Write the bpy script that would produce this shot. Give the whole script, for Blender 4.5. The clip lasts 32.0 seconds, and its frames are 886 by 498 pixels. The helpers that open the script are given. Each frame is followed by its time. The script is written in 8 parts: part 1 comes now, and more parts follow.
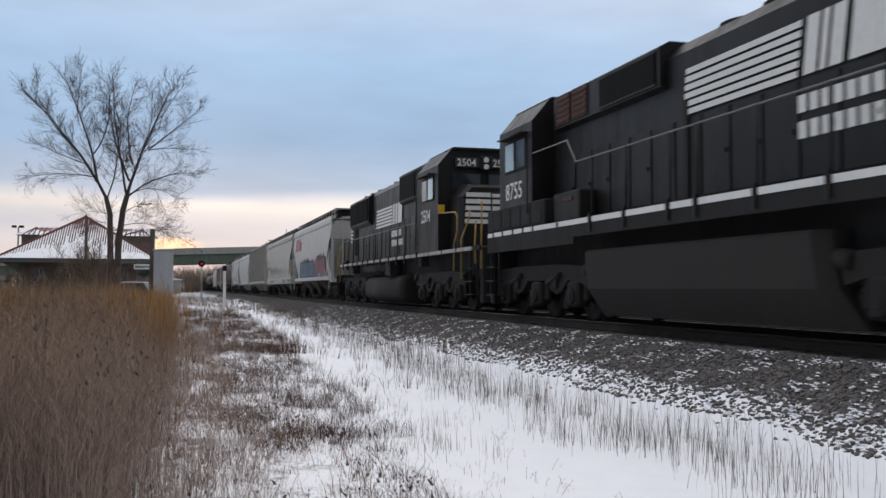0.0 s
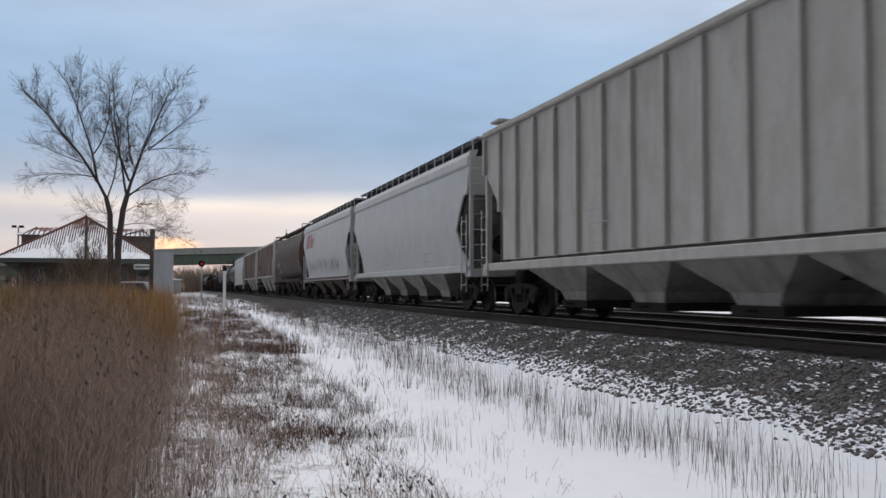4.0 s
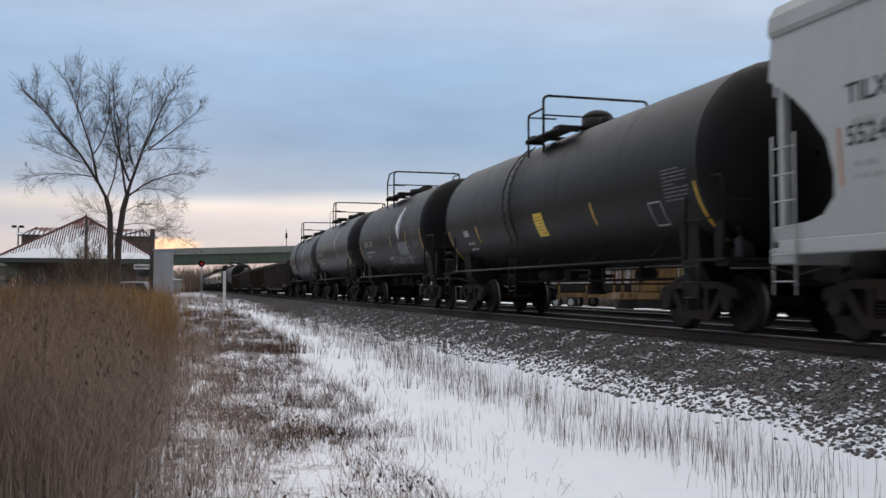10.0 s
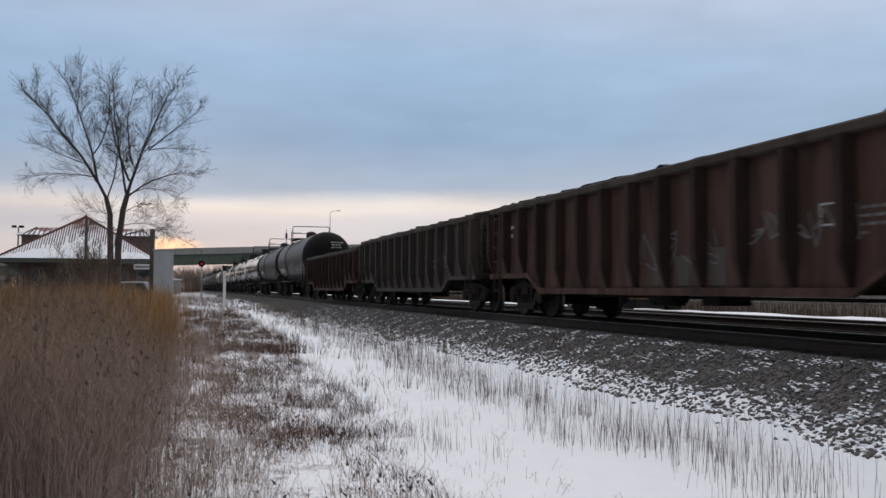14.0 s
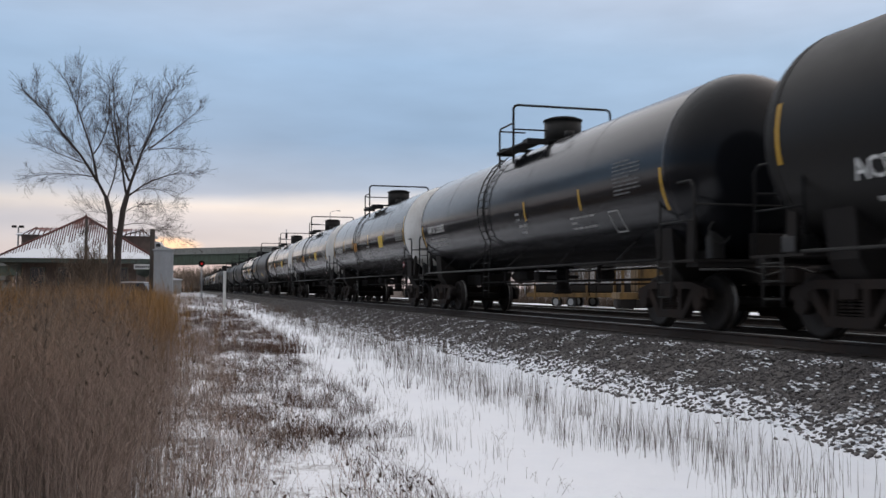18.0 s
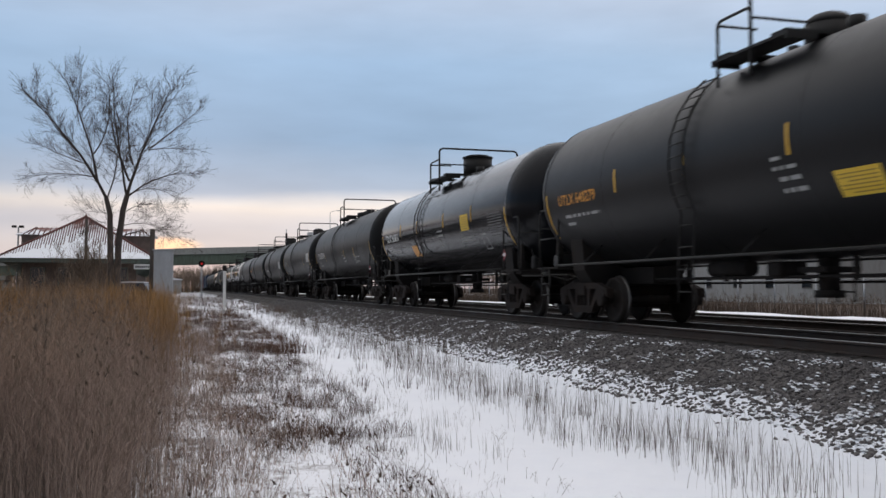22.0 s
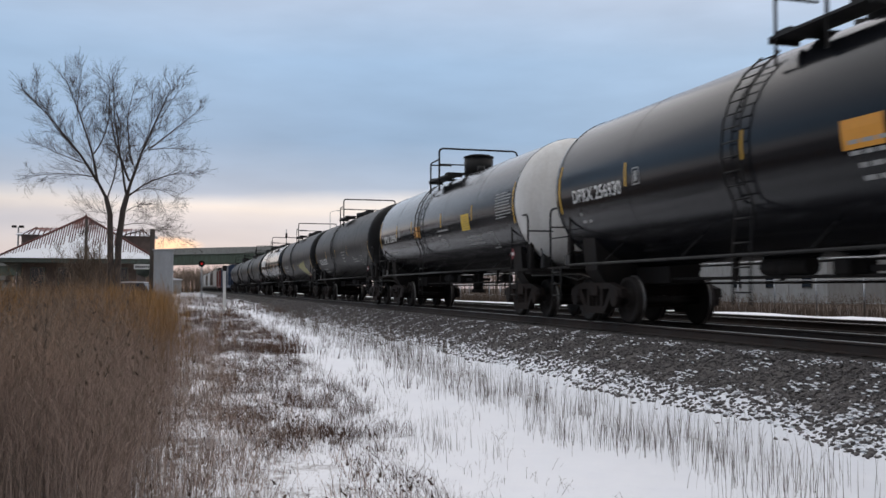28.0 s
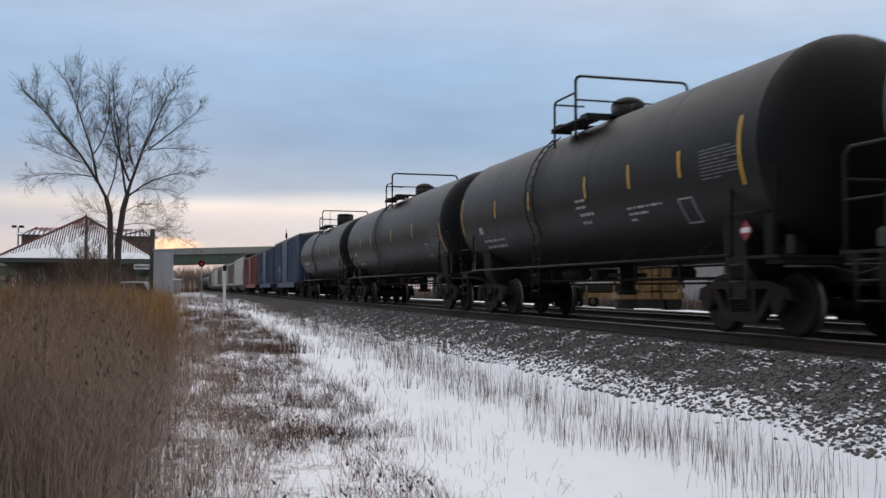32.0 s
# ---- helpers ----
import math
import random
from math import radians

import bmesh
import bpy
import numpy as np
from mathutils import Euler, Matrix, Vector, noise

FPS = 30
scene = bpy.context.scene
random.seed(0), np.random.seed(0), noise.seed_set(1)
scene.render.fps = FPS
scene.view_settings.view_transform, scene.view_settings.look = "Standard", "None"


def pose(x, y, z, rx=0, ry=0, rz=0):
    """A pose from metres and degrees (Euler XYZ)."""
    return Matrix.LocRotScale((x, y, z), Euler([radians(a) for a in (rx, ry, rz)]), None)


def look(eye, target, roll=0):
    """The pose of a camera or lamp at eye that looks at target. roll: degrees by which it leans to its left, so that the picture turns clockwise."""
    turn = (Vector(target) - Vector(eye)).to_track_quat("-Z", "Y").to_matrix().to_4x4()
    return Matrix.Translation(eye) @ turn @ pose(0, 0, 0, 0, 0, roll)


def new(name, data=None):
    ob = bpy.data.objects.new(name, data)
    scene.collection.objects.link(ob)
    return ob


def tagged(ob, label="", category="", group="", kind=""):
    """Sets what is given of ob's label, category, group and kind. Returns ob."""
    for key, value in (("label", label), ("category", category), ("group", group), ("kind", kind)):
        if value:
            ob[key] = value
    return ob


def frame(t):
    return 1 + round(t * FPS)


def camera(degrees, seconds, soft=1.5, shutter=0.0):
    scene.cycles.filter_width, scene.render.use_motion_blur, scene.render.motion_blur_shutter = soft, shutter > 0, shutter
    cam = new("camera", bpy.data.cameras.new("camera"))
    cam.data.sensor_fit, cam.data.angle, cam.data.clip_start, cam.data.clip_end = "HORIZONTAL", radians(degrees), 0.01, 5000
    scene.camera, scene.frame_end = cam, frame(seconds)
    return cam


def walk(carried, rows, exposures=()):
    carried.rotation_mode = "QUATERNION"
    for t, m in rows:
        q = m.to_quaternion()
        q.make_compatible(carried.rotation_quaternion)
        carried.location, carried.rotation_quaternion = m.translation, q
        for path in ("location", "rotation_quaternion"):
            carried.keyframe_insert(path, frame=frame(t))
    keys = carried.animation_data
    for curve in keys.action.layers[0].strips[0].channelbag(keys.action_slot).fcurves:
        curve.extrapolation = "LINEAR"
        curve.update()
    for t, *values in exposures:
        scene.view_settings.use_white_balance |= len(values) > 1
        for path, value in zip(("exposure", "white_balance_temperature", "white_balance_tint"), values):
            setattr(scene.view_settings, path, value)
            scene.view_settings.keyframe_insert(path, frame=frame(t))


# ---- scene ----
from collections import namedtuple

# ---- camera: on a tripod, 0.69 m above the rail tops, turned 16 degrees off the track ----
# x: away from the near track's side, y: along the track towards the bridge, z = 0 on the rail tops.
SECONDS = 32.0
EYE = (0.0, 0.0, 0.69)
cam = camera(51.43, SECONDS, soft=1.5, shutter=0.16)
AIM = look(EYE, (27.690, 95.999, 4.934))
# the picture darkens a little as the pale cars pass, and again with the low gondolas
EXPOSURES = [(0.0, 0.10, 6620, 10), (1.5, 0.10, 6620, 10), (3.0, 0.0, 6620, 10), (6.0, -0.03, 6620, 10), (12.5, -0.04, 6620, 10), (14.0, -0.14, 6620, 10), (17.0, -0.08, 6620, 10), (19.0, -0.03, 6620, 10), (32.0, -0.03, 6620, 10)]
walk(cam, [(0.0, AIM), (SECONDS, AIM)], EXPOSURES)

# ---- world: a closed cloud deck at dusk, bright band over the horizon, glow where the sun sets ----
SPEED = 20.0
TRACK_X = 9.16
FAR_TRACK_X = 13.45


def make_world():
    world = bpy.data.worlds.new("world")
    scene.world = world
    world.use_nodes = True
    nt = world.node_tree
    nt.nodes.clear()
    n, l = nt.nodes.new, nt.links.new
    out, bg = n("ShaderNodeOutputWorld"), n("ShaderNodeBackground")
    sky = n("ShaderNodeTexSky")
    sky.sky_type, sky.sun_disc = "NISHITA", False
    sky.sun_elevation, sky.sun_rotation = radians(4.0), radians(-1.0)
    co = n("ShaderNodeTexCoord")
    sep = n("ShaderNodeSeparateXYZ")
    l(co.outputs["Generated"], sep.inputs[0])
    # slow cloud noise, flattened towards the horizon
    mp = n("ShaderNodeMapping")
    mp.inputs["Scale"].default_value = (2.2, 2.2, 9.0)
    l(co.outputs["Generated"], mp.inputs[0])
    nz = n("ShaderNodeTexNoise")
    nz.inputs["Scale"].default_value, nz.inputs["Detail"].default_value = 1.5, 5.0
    nz.inputs["Roughness"].default_value = 0.55
    l(mp.outputs[0], nz.inputs["Vector"])
    ma = n("ShaderNodeMath")
    ma.operation = "MULTIPLY_ADD"
    ma.inputs[1].default_value, ma.inputs[2].default_value = 0.034, -0.017
    l(nz.outputs["Fac"], ma.inputs[0])
    ad = n("ShaderNodeMath")
    ad.operation = "ADD"
    l(sep.outputs["Z"], ad.inputs[0])
    l(ma.outputs[0], ad.inputs[1])
    rp = n("ShaderNodeValToRGB")
    stops = [(0.0, (0.50, 0.45, 0.49)), (0.030, (0.59, 0.55, 0.59)), (0.048, (0.63, 0.62, 0.66)), (0.064, (0.52, 0.55, 0.635)), (0.076, (0.60, 0.61, 0.67)),
             (0.085, (0.75, 0.72, 0.72)), (0.090, (0.70, 0.70, 0.73)), (0.105, (0.42, 0.515, 0.66)), (0.16, (0.305, 0.455, 0.66)), (0.24, (0.36, 0.53, 0.76)),
             (0.34, (0.53, 0.62, 0.78)), (0.60, (1.08, 1.10, 1.17)), (1.0, (1.62, 1.64, 1.72))]
    el = rp.color_ramp.elements
    while len(el) < len(stops):
        el.new(0.5)
    for e, (p, c) in zip(el, stops):
        e.position, e.color = p, (*c, 1)
    l(ad.outputs[0], rp.inputs[0])
    # fine brightness drift of the cloud deck
    n2 = n("ShaderNodeTexNoise")
    n2.inputs["Scale"].default_value, n2.inputs["Detail"].default_value = 3.2, 6.0
    l(mp.outputs[0], n2.inputs["Vector"])
    mr = n("ShaderNodeMapRange")
    mr.inputs["To Min"].default_value, mr.inputs["To Max"].default_value = 0.84, 1.16
    l(n2.outputs["Fac"], mr.inputs["Value"])
    vm = n("ShaderNodeVectorMath")
    vm.operation = "SCALE"
    l(rp.outputs[0], vm.inputs[0])
    l(mr.outputs[0], vm.inputs["Scale"])
    # the deck thins towards the north-west and is darkest in the east, away from the sunset
    east = n("ShaderNodeMapRange")
    east.interpolation_type = "SMOOTHSTEP"
    for k, x in zip(("From Min", "From Max", "To Min", "To Max"), (-0.95, 0.55, 0.42, 1.0)):
        east.inputs[k].default_value = x
    l(sep.outputs["Y"], east.inputs["Value"])
    thin = n("ShaderNodeMapRange")
    thin.interpolation_type = "SMOOTHSTEP"
    for k, x in zip(("From Min", "From Max"), (0.15, 0.70)):
        thin.inputs[k].default_value = x
    l(sep.outputs["X"], thin.inputs["Value"])
    pale = n("ShaderNodeMix")
    pale.data_type = "RGBA"
    pale.inputs[6].default_value, pale.inputs[7].default_value = (1.0, 1.0, 1.0, 1), (1.24, 1.13, 1.06, 1)
    l(thin.outputs[0], pale.inputs[0])
    tint = n("ShaderNodeVectorMath")
    tint.operation = "MULTIPLY"
    l(vm.outputs[0], tint.inputs[0])
    l(pale.outputs[2], tint.inputs[1])
    dim = n("ShaderNodeVectorMath")
    dim.operation = "SCALE"
    l(tint.outputs[0], dim.inputs[0])
    l(east.outputs[0], dim.inputs["Scale"])
    # wide warm afterglow under the edge of the deck
    wide = n("ShaderNodeMapping")
    wide.inputs["Scale"].default_value = (0.45, 1.0, 4.0)
    l(co.outputs["Generated"], wide.inputs[0])
    unit = n("ShaderNodeVectorMath")
    unit.operation = "NORMALIZE"
    l(wide.outputs[0], unit.inputs[0])
    near_ = n("ShaderNodeVectorMath")
    near_.operation = "DOT_PRODUCT"
    near_.inputs[1].default_value = (0.072, 0.9527, 0.2951)
    l(unit.outputs[0], near_.inputs[0])
    after = n("ShaderNodeMapRange")
    after.interpolation_type = "SMOOTHERSTEP"
    after.inputs["From Min"].default_value, after.inputs["From Max"].default_value = 0.9925, 1.0
    l(near_.outputs["Value"], after.inputs["Value"])
    warm = n("ShaderNodeVectorMath")
    warm.operation = "MULTIPLY_ADD"
    warm.inputs[1].default_value = (0.17, 0.135, 0.10)
    l(after.outputs[0], warm.inputs[0])
    l(dim.outputs[0], warm.inputs[2])
    # the glow of the setting sun, low over the bridge
    dt = n("ShaderNodeVectorMath")
    dt.operation = "DOT_PRODUCT"
    dt.inputs[1].default_value = (-0.0105, 0.9893, 0.1452)
    sq = n("ShaderNodeMapping")
    sq.inputs["Scale"].default_value = (0.85, 1.0, 3.3)
    l(co.outputs["Generated"], sq.inputs[0])
    nm = n("ShaderNodeVectorMath")
    nm.operation = "NORMALIZE"
    l(sq.outputs[0], nm.inputs[0])
    l(nm.outputs[0], dt.inputs[0])
    gl = n("ShaderNodeMapRange")
    gl.interpolation_type = "SMOOTHERSTEP"
    gl.inputs["From Min"].default_value, gl.inputs["From Max"].default_value = 0.99925, 1.0
    l(dt.outputs["Value"], gl.inputs["Value"])
    mx = n("ShaderNodeVectorMath")
    mx.operation = "MULTIPLY_ADD"
    mx.inputs[1].default_value = (0.62, 0.26, -0.06)
    l(gl.outputs[0], mx.inputs[0])
    l(warm.outputs[0], mx.inputs[2])
    # thin clear-sky part
    s2 = n("ShaderNodeVectorMath")
    s2.operation = "MULTIPLY_ADD"
    s2.inputs[1].default_value = (0.003, 0.003, 0.004)
    l(sky.outputs[0], s2.inputs[0])
    l(mx.outputs[0], s2.inputs[2])
    l(s2.outputs[0], bg.inputs[0])
    bg.inputs[1].default_value = 1.0
    l(bg.outputs[0], out.inputs[0])


make_world()
lamp = bpy.data.lights.new("sun", "SUN")
lamp.energy, lamp.angle, lamp.color = 0.15, radians(40), (1.0, 0.9, 0.8)
sun = new("sun", lamp)
sun.matrix_world = look((-0.5, 60, 22), (0, 0, 0))

# ---- materials ----
def tree_of(name):
    m = bpy.data.materials.new(name)
    m.use_nodes = True
    nt = m.node_tree
    b = nt.nodes["Principled BSDF"]
    return m, nt, b


def noise_node(nt, vec, scale, detail=4.0, rough=0.55):
    t = nt.nodes.new("ShaderNodeTexNoise")
    t.inputs["Scale"].default_value, t.inputs["Detail"].default_value, t.inputs["Roughness"].default_value = scale, detail, rough
    nt.links.new(vec, t.inputs["Vector"])
    return t.outputs["Fac"]


def rng(nt, val, a, b, lo=0.0, hi=1.0):
    t = nt.nodes.new("ShaderNodeMapRange")
    for k, x in zip(("From Min", "From Max", "To Min", "To Max"), (a, b, lo, hi)):
        t.inputs[k].default_value = x
    nt.links.new(val, t.inputs["Value"])
    return t.outputs[0]


def mixc(nt, fac, a, b):
    t = nt.nodes.new("ShaderNodeMix")
    t.data_type = "RGBA"
    for sock, x in ((t.inputs[0], fac), (t.inputs[6], a), (t.inputs[7], b)):
        if isinstance(x, (int, float)):
            sock.default_value = x
        elif isinstance(x, tuple):
            sock.default_value = (*x, 1)
        else:
            nt.links.new(x, sock)
    return t.outputs[2]


def bumped(nt, b, height, strength, dist=0.02):
    t = nt.nodes.new("ShaderNodeBump")
    t.inputs["Strength"].default_value, t.inputs["Distance"].default_value = strength, dist
    nt.links.new(height, t.inputs["Height"])
    nt.links.new(t.outputs[0], b.inputs["Normal"])


def place(nt, scale=(1, 1, 1), shuffle=True):
    """Object coordinates in metres, shifted at random from object to object."""
    co = nt.nodes.new("ShaderNodeTexCoord")
    mp = nt.nodes.new("ShaderNodeMapping")
    mp.inputs["Scale"].default_value = scale
    nt.links.new(co.outputs["Object"], mp.inputs[0])
    if shuffle:
        oi = nt.nodes.new("ShaderNodeObjectInfo")
        vm = nt.nodes.new("ShaderNodeVectorMath")
        vm.operation = "SCALE"
        vm.inputs[0].default_value = (37.0, 11.0, 23.0)
        nt.links.new(oi.outputs["Random"], vm.inputs["Scale"])
        nt.links.new(vm.outputs[0], mp.inputs["Location"])
    return mp.outputs[0]


def paint(name, col, rough=0.5, dirt=(0.06, 0.05, 0.042), amount=0.5, metal=0.0, streak=0.22, grain=0.12, bump=0.12, edge=(0.42, 0.68), spec=0.5):
    """Weathered paint: streaks of dirt that run down, patchy wear, fine grain."""
    m, nt, b = tree_of(name)
    v1 = place(nt, (1.6, 1.6, streak * 1.6))
    v2 = place(nt, (1, 1, 1))
    f1 = rng(nt, noise_node(nt, v1, 1.7, 6, 0.62), edge[0], edge[1], 0.0, amount)
    base = mixc(nt, f1, col, dirt)
    f2 = noise_node(nt, v2, 14.0, 3)
    hi = tuple(min(1.0, c * (1 + grain)) for c in col)
    lo = tuple(c * (1 - grain) for c in col)
    f3 = rng(nt, noise_node(nt, v2, 0.55, 3), 0.35, 0.65, 0.0, 0.35)
    base = mixc(nt, f3, base, tuple(0.6 * a + 0.4 * d for a, d in zip(col, dirt)))
    gr = nt.nodes.new("ShaderNodeMix")
    gr.data_type, gr.blend_type = "RGBA", "MULTIPLY"
    gr.inputs[0].default_value = 1.0
    nt.links.new(base, gr.inputs[6])
    nt.links.new(mixc(nt, f2, tuple(l / c if c else 1 for l, c in zip(lo, col)), tuple(h / c if c else 1 for h, c in zip(hi, col))), gr.inputs[7])
    nt.links.new(gr.outputs[2], b.inputs["Base Color"])
    nt.links.new(rng(nt, f1, 0, max(amount, 0.01), rough, min(1.0, rough + 0.45 * amount)), b.inputs["Roughness"])
    b.inputs["Metallic"].default_value = metal
    b.inputs["Specular IOR Level"].default_value = spec
    bumped(nt, b, noise_node(nt, v2, 6.0, 4), bump, 0.01)
    return m


def plain(name, col, rough=0.5, metal=0.0, glow=0.0, var=0.15):
    m, nt, b = tree_of(name)
    v = place(nt)
    nt.links.new(mixc(nt, noise_node(nt, v, 9.0), tuple(c * (1 - var) for c in col), tuple(min(1, c * (1 + var)) for c in col)), b.inputs["Base Color"])
    b.inputs["Roughness"].default_value, b.inputs["Metallic"].default_value = rough, metal
    if glow:
        b.inputs["Emission Color"].default_value, b.inputs["Emission Strength"].default_value = (*col, 1), glow
    return m


BLACK = paint("tank_black", (0.011, 0.0112, 0.012), 0.38, (0.02, 0.0185, 0.0175), 0.15, streak=1.2, bump=0.015, edge=(0.3, 0.85), spec=0.18)
GLOSS = plain("tank_gloss_black", (0.0075, 0.0082, 0.0102), 0.15, var=0.1)
GLOSS.node_tree.nodes["Principled BSDF"].inputs["Specular IOR Level"].default_value = 0.24
# ends of dusty tanks: their shade is put into a blacker colour
HEADSHADE = paint("tank_head_shaded", (0.0065, 0.0065, 0.0069), 0.5, (0.012, 0.011, 0.0105), 0.4, spec=0.12)
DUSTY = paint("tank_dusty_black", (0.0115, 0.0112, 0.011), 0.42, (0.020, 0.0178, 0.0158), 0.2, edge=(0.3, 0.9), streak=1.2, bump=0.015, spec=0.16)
TROUGH = paint("roof_trough_grey", (0.045, 0.043, 0.043), 0.8, (0.02, 0.017, 0.016), 0.6, spec=0.15)
GREYTANK = paint("tank_faded_grey", (0.022, 0.025, 0.0285), 0.45, (0.042, 0.04, 0.037), 0.2, streak=1.2, bump=0.015, spec=0.3)
UNDER = paint("underframe_black", (0.017, 0.0155, 0.015), 0.8, (0.034, 0.028, 0.024), 0.5, spec=0.15)
CAST = paint("cast_steel_brown", (0.018, 0.015, 0.014), 0.8, (0.042, 0.029, 0.023), 0.6, spec=0.15)
# dirty brown bays, with the shade under the car put into the colour
BAYSHADE = paint("bay_shaded_brown", (0.062, 0.05, 0.043), 0.7, (0.016, 0.0135, 0.012), 0.85, edge=(0.36, 0.64), spec=0.15)
SILLBROWN = paint("sill_brown", (0.085, 0.052, 0.046), 0.6, (0.05, 0.036, 0.03), 0.5)
FITTING = plain("fitting_grey", (0.045, 0.044, 0.043), 0.4, 0.4, var=0.3)
WHEEL = paint("wheel_steel", (0.014, 0.012, 0.0112), 0.65, (0.032, 0.023, 0.019), 0.5, spec=0.2)
TREAD = plain("tread_steel", (0.16, 0.155, 0.15), 0.4, 0.9)
RAILIRON = paint("handrail_black", (0.012, 0.012, 0.012), 0.5, (0.04, 0.035, 0.03), 0.4, spec=0.2)
HEADWHITE = paint("head_white", (0.70, 0.70, 0.685), 0.45, (0.30, 0.24, 0.18), 0.3)
HOPWHITE = paint("hopper_white", (0.41, 0.41, 0.395), 0.5, (0.27, 0.25, 0.215), 0.25, streak=0.5)
HOPGREY = paint("hopper_light_grey", (0.36, 0.35, 0.325), 0.55, (0.21, 0.18, 0.145), 0.4, streak=0.4)
HOPPALE = paint("hopper_pale_grey", (0.37, 0.38, 0.375), 0.45, (0.28, 0.265, 0.235), 0.25, streak=0.5)
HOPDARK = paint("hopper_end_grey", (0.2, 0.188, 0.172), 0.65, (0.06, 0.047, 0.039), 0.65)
HOPRUST = paint("hopper_rusty_grey", (0.53, 0.515, 0.495), 0.6, (0.155, 0.098, 0.07), 0.78, edge=(0.47, 0.66), streak=0.25)
RUSTRIB = paint("rib_rust", (0.34, 0.295, 0.265), 0.7, (0.10, 0.058, 0.043), 0.8, edge=(0.36, 0.6), streak=0.12)
HOPBROWN = paint("hopper_brown", (0.052, 0.034, 0.027), 0.6, (0.098, 0.07, 0.056), 0.6, edge=(0.42, 0.68), streak=0.35, spec=0.2)
# rust tone, deepened by painting in the shade beneath the body
SILLDARK = paint("sill_rust_shaded", (0.024, 0.017, 0.0145), 0.75, (0.05, 0.033, 0.025), 0.6, spec=0.12)
ENDRED = paint("hopper_end_red", (0.075, 0.036, 0.027), 0.65, (0.04, 0.028, 0.023), 0.5, spec=0.2)
BAYGREY = paint("bay_grey", (0.25, 0.24, 0.222), 0.6, (0.10, 0.078, 0.062), 0.7, edge=(0.42, 0.72), streak=0.4)
GONBLACK = paint("gondola_black", (0.028, 0.0245, 0.0225), 0.65, (0.075, 0.05, 0.04), 0.7, edge=(0.45, 0.66), streak=0.3, spec=0.15)
# darker copy of the gondola rust: the ribs' shadow painted in
GONRIBSHADE = paint("gondola_rib_shaded", (0.034, 0.02, 0.016), 0.75, (0.016, 0.012, 0.011), 0.7, edge=(0.4, 0.64), spec=0.12)
GONRUST = paint("gondola_rust", (0.07, 0.038, 0.029), 0.75, (0.018, 0.013, 0.012), 0.8, edge=(0.4, 0.64), streak=0.14, spec=0.15)
GONTOP = paint("gondola_rail_dusty", (0.05, 0.039, 0.033), 0.75, (0.022, 0.016, 0.0135), 0.7, spec=0.15)
SCRAP = paint("scrap_load", (0.03, 0.026, 0.023), 0.85, (0.014, 0.012, 0.011), 0.8, streak=1.0, spec=0.1)
LOCO = paint("loco_black", (0.0080, 0.0077, 0.0079), 0.42, (0.0155, 0.0142, 0.0132), 0.35, spec=0.22)
LOCODUST = paint("loco_frame_dusty", (0.016, 0.016, 0.017), 0.65, (0.03, 0.028, 0.026), 0.55, spec=0.15)
LOCOCAST = paint("loco_truck_dusty", (0.019, 0.018, 0.018), 0.75, (0.036, 0.031, 0.028), 0.5, spec=0.15)
SOOT = paint("grille_soot", (0.008, 0.008, 0.009), 0.8, (0.02, 0.02, 0.02), 0.4, spec=0.1)
OXIDE = paint("oxide_red", (0.075, 0.03, 0.021), 0.75, (0.03, 0.02, 0.016), 0.6)
FUELGREY = paint("fuel_tank_dusty", (0.021, 0.0203, 0.0197), 0.7, (0.05, 0.045, 0.04), 0.5, spec=0.15)
BOXBLUE = paint("boxcar_blue", (0.022, 0.046, 0.10), 0.5, (0.06, 0.06, 0.065), 0.5)
BOXRED = paint("boxcar_red", (0.19, 0.036, 0.026), 0.5, (0.11, 0.055, 0.045), 0.5)
MARKWHITE = plain("marking_white", (0.62, 0.62, 0.60), 0.5)
LABELDULL = plain("label_dull_white", (0.4, 0.4, 0.39), 0.6, var=0.3)
MARKGREY = plain("marking_worn_white", (0.30, 0.30, 0.29), 0.6)
MARKYELLOW = plain("marking_yellow", (0.58, 0.33, 0.028), 0.45)
TICKFADED = plain("marking_faded_orange", (0.40, 0.23, 0.14), 0.55, var=0.3)
MARKORANGE = plain("marking_orange", (0.62, 0.27, 0.03), 0.45)
PLACARDINK = plain("placard_ink", (0.30, 0.19, 0.02), 0.5)
PLACARD = plain("placard_yellow", (0.68, 0.45, 0.03), 0.45)
MARKBLACK = plain("marking_black", (0.02, 0.02, 0.02), 0.6)
DATAFADE = plain("data_faded", (0.11, 0.11, 0.11), 0.7, var=0.4)
MARKDUST = plain("stencil_dust", (0.30, 0.285, 0.27), 0.7, var=0.5)
MARKBROWN = plain("marking_brown", (0.11, 0.055, 0.035), 0.6, var=0.4)
MARKRED = plain("marking_red", (0.22, 0.013, 0.022), 0.5)
LOCORAIL = plain("worn_rail_grey", (0.16, 0.16, 0.16), 0.5)
STRIPEDIRT = paint("edge_stripe_dirty", (0.34, 0.33, 0.31), 0.6, (0.12, 0.10, 0.085), 0.6, edge=(0.45, 0.62))
HANDYELLOW = paint("handrail_yellow", (0.36, 0.21, 0.03), 0.5, (0.14, 0.10, 0.06), 0.5)
PATCHBROWN = plain("patch_brown", (0.13, 0.072, 0.045), 0.7, var=0.4)
SPRAYBLUE = plain("spray_blue", (0.035, 0.075, 0.125), 0.6, var=0.5)
SPRAYTEAL = plain("spray_teal_blue", (0.04, 0.10, 0.115), 0.6, var=0.5)
SPRAYROSE = plain("spray_rose", (0.15, 0.045, 0.07), 0.6, var=0.5)
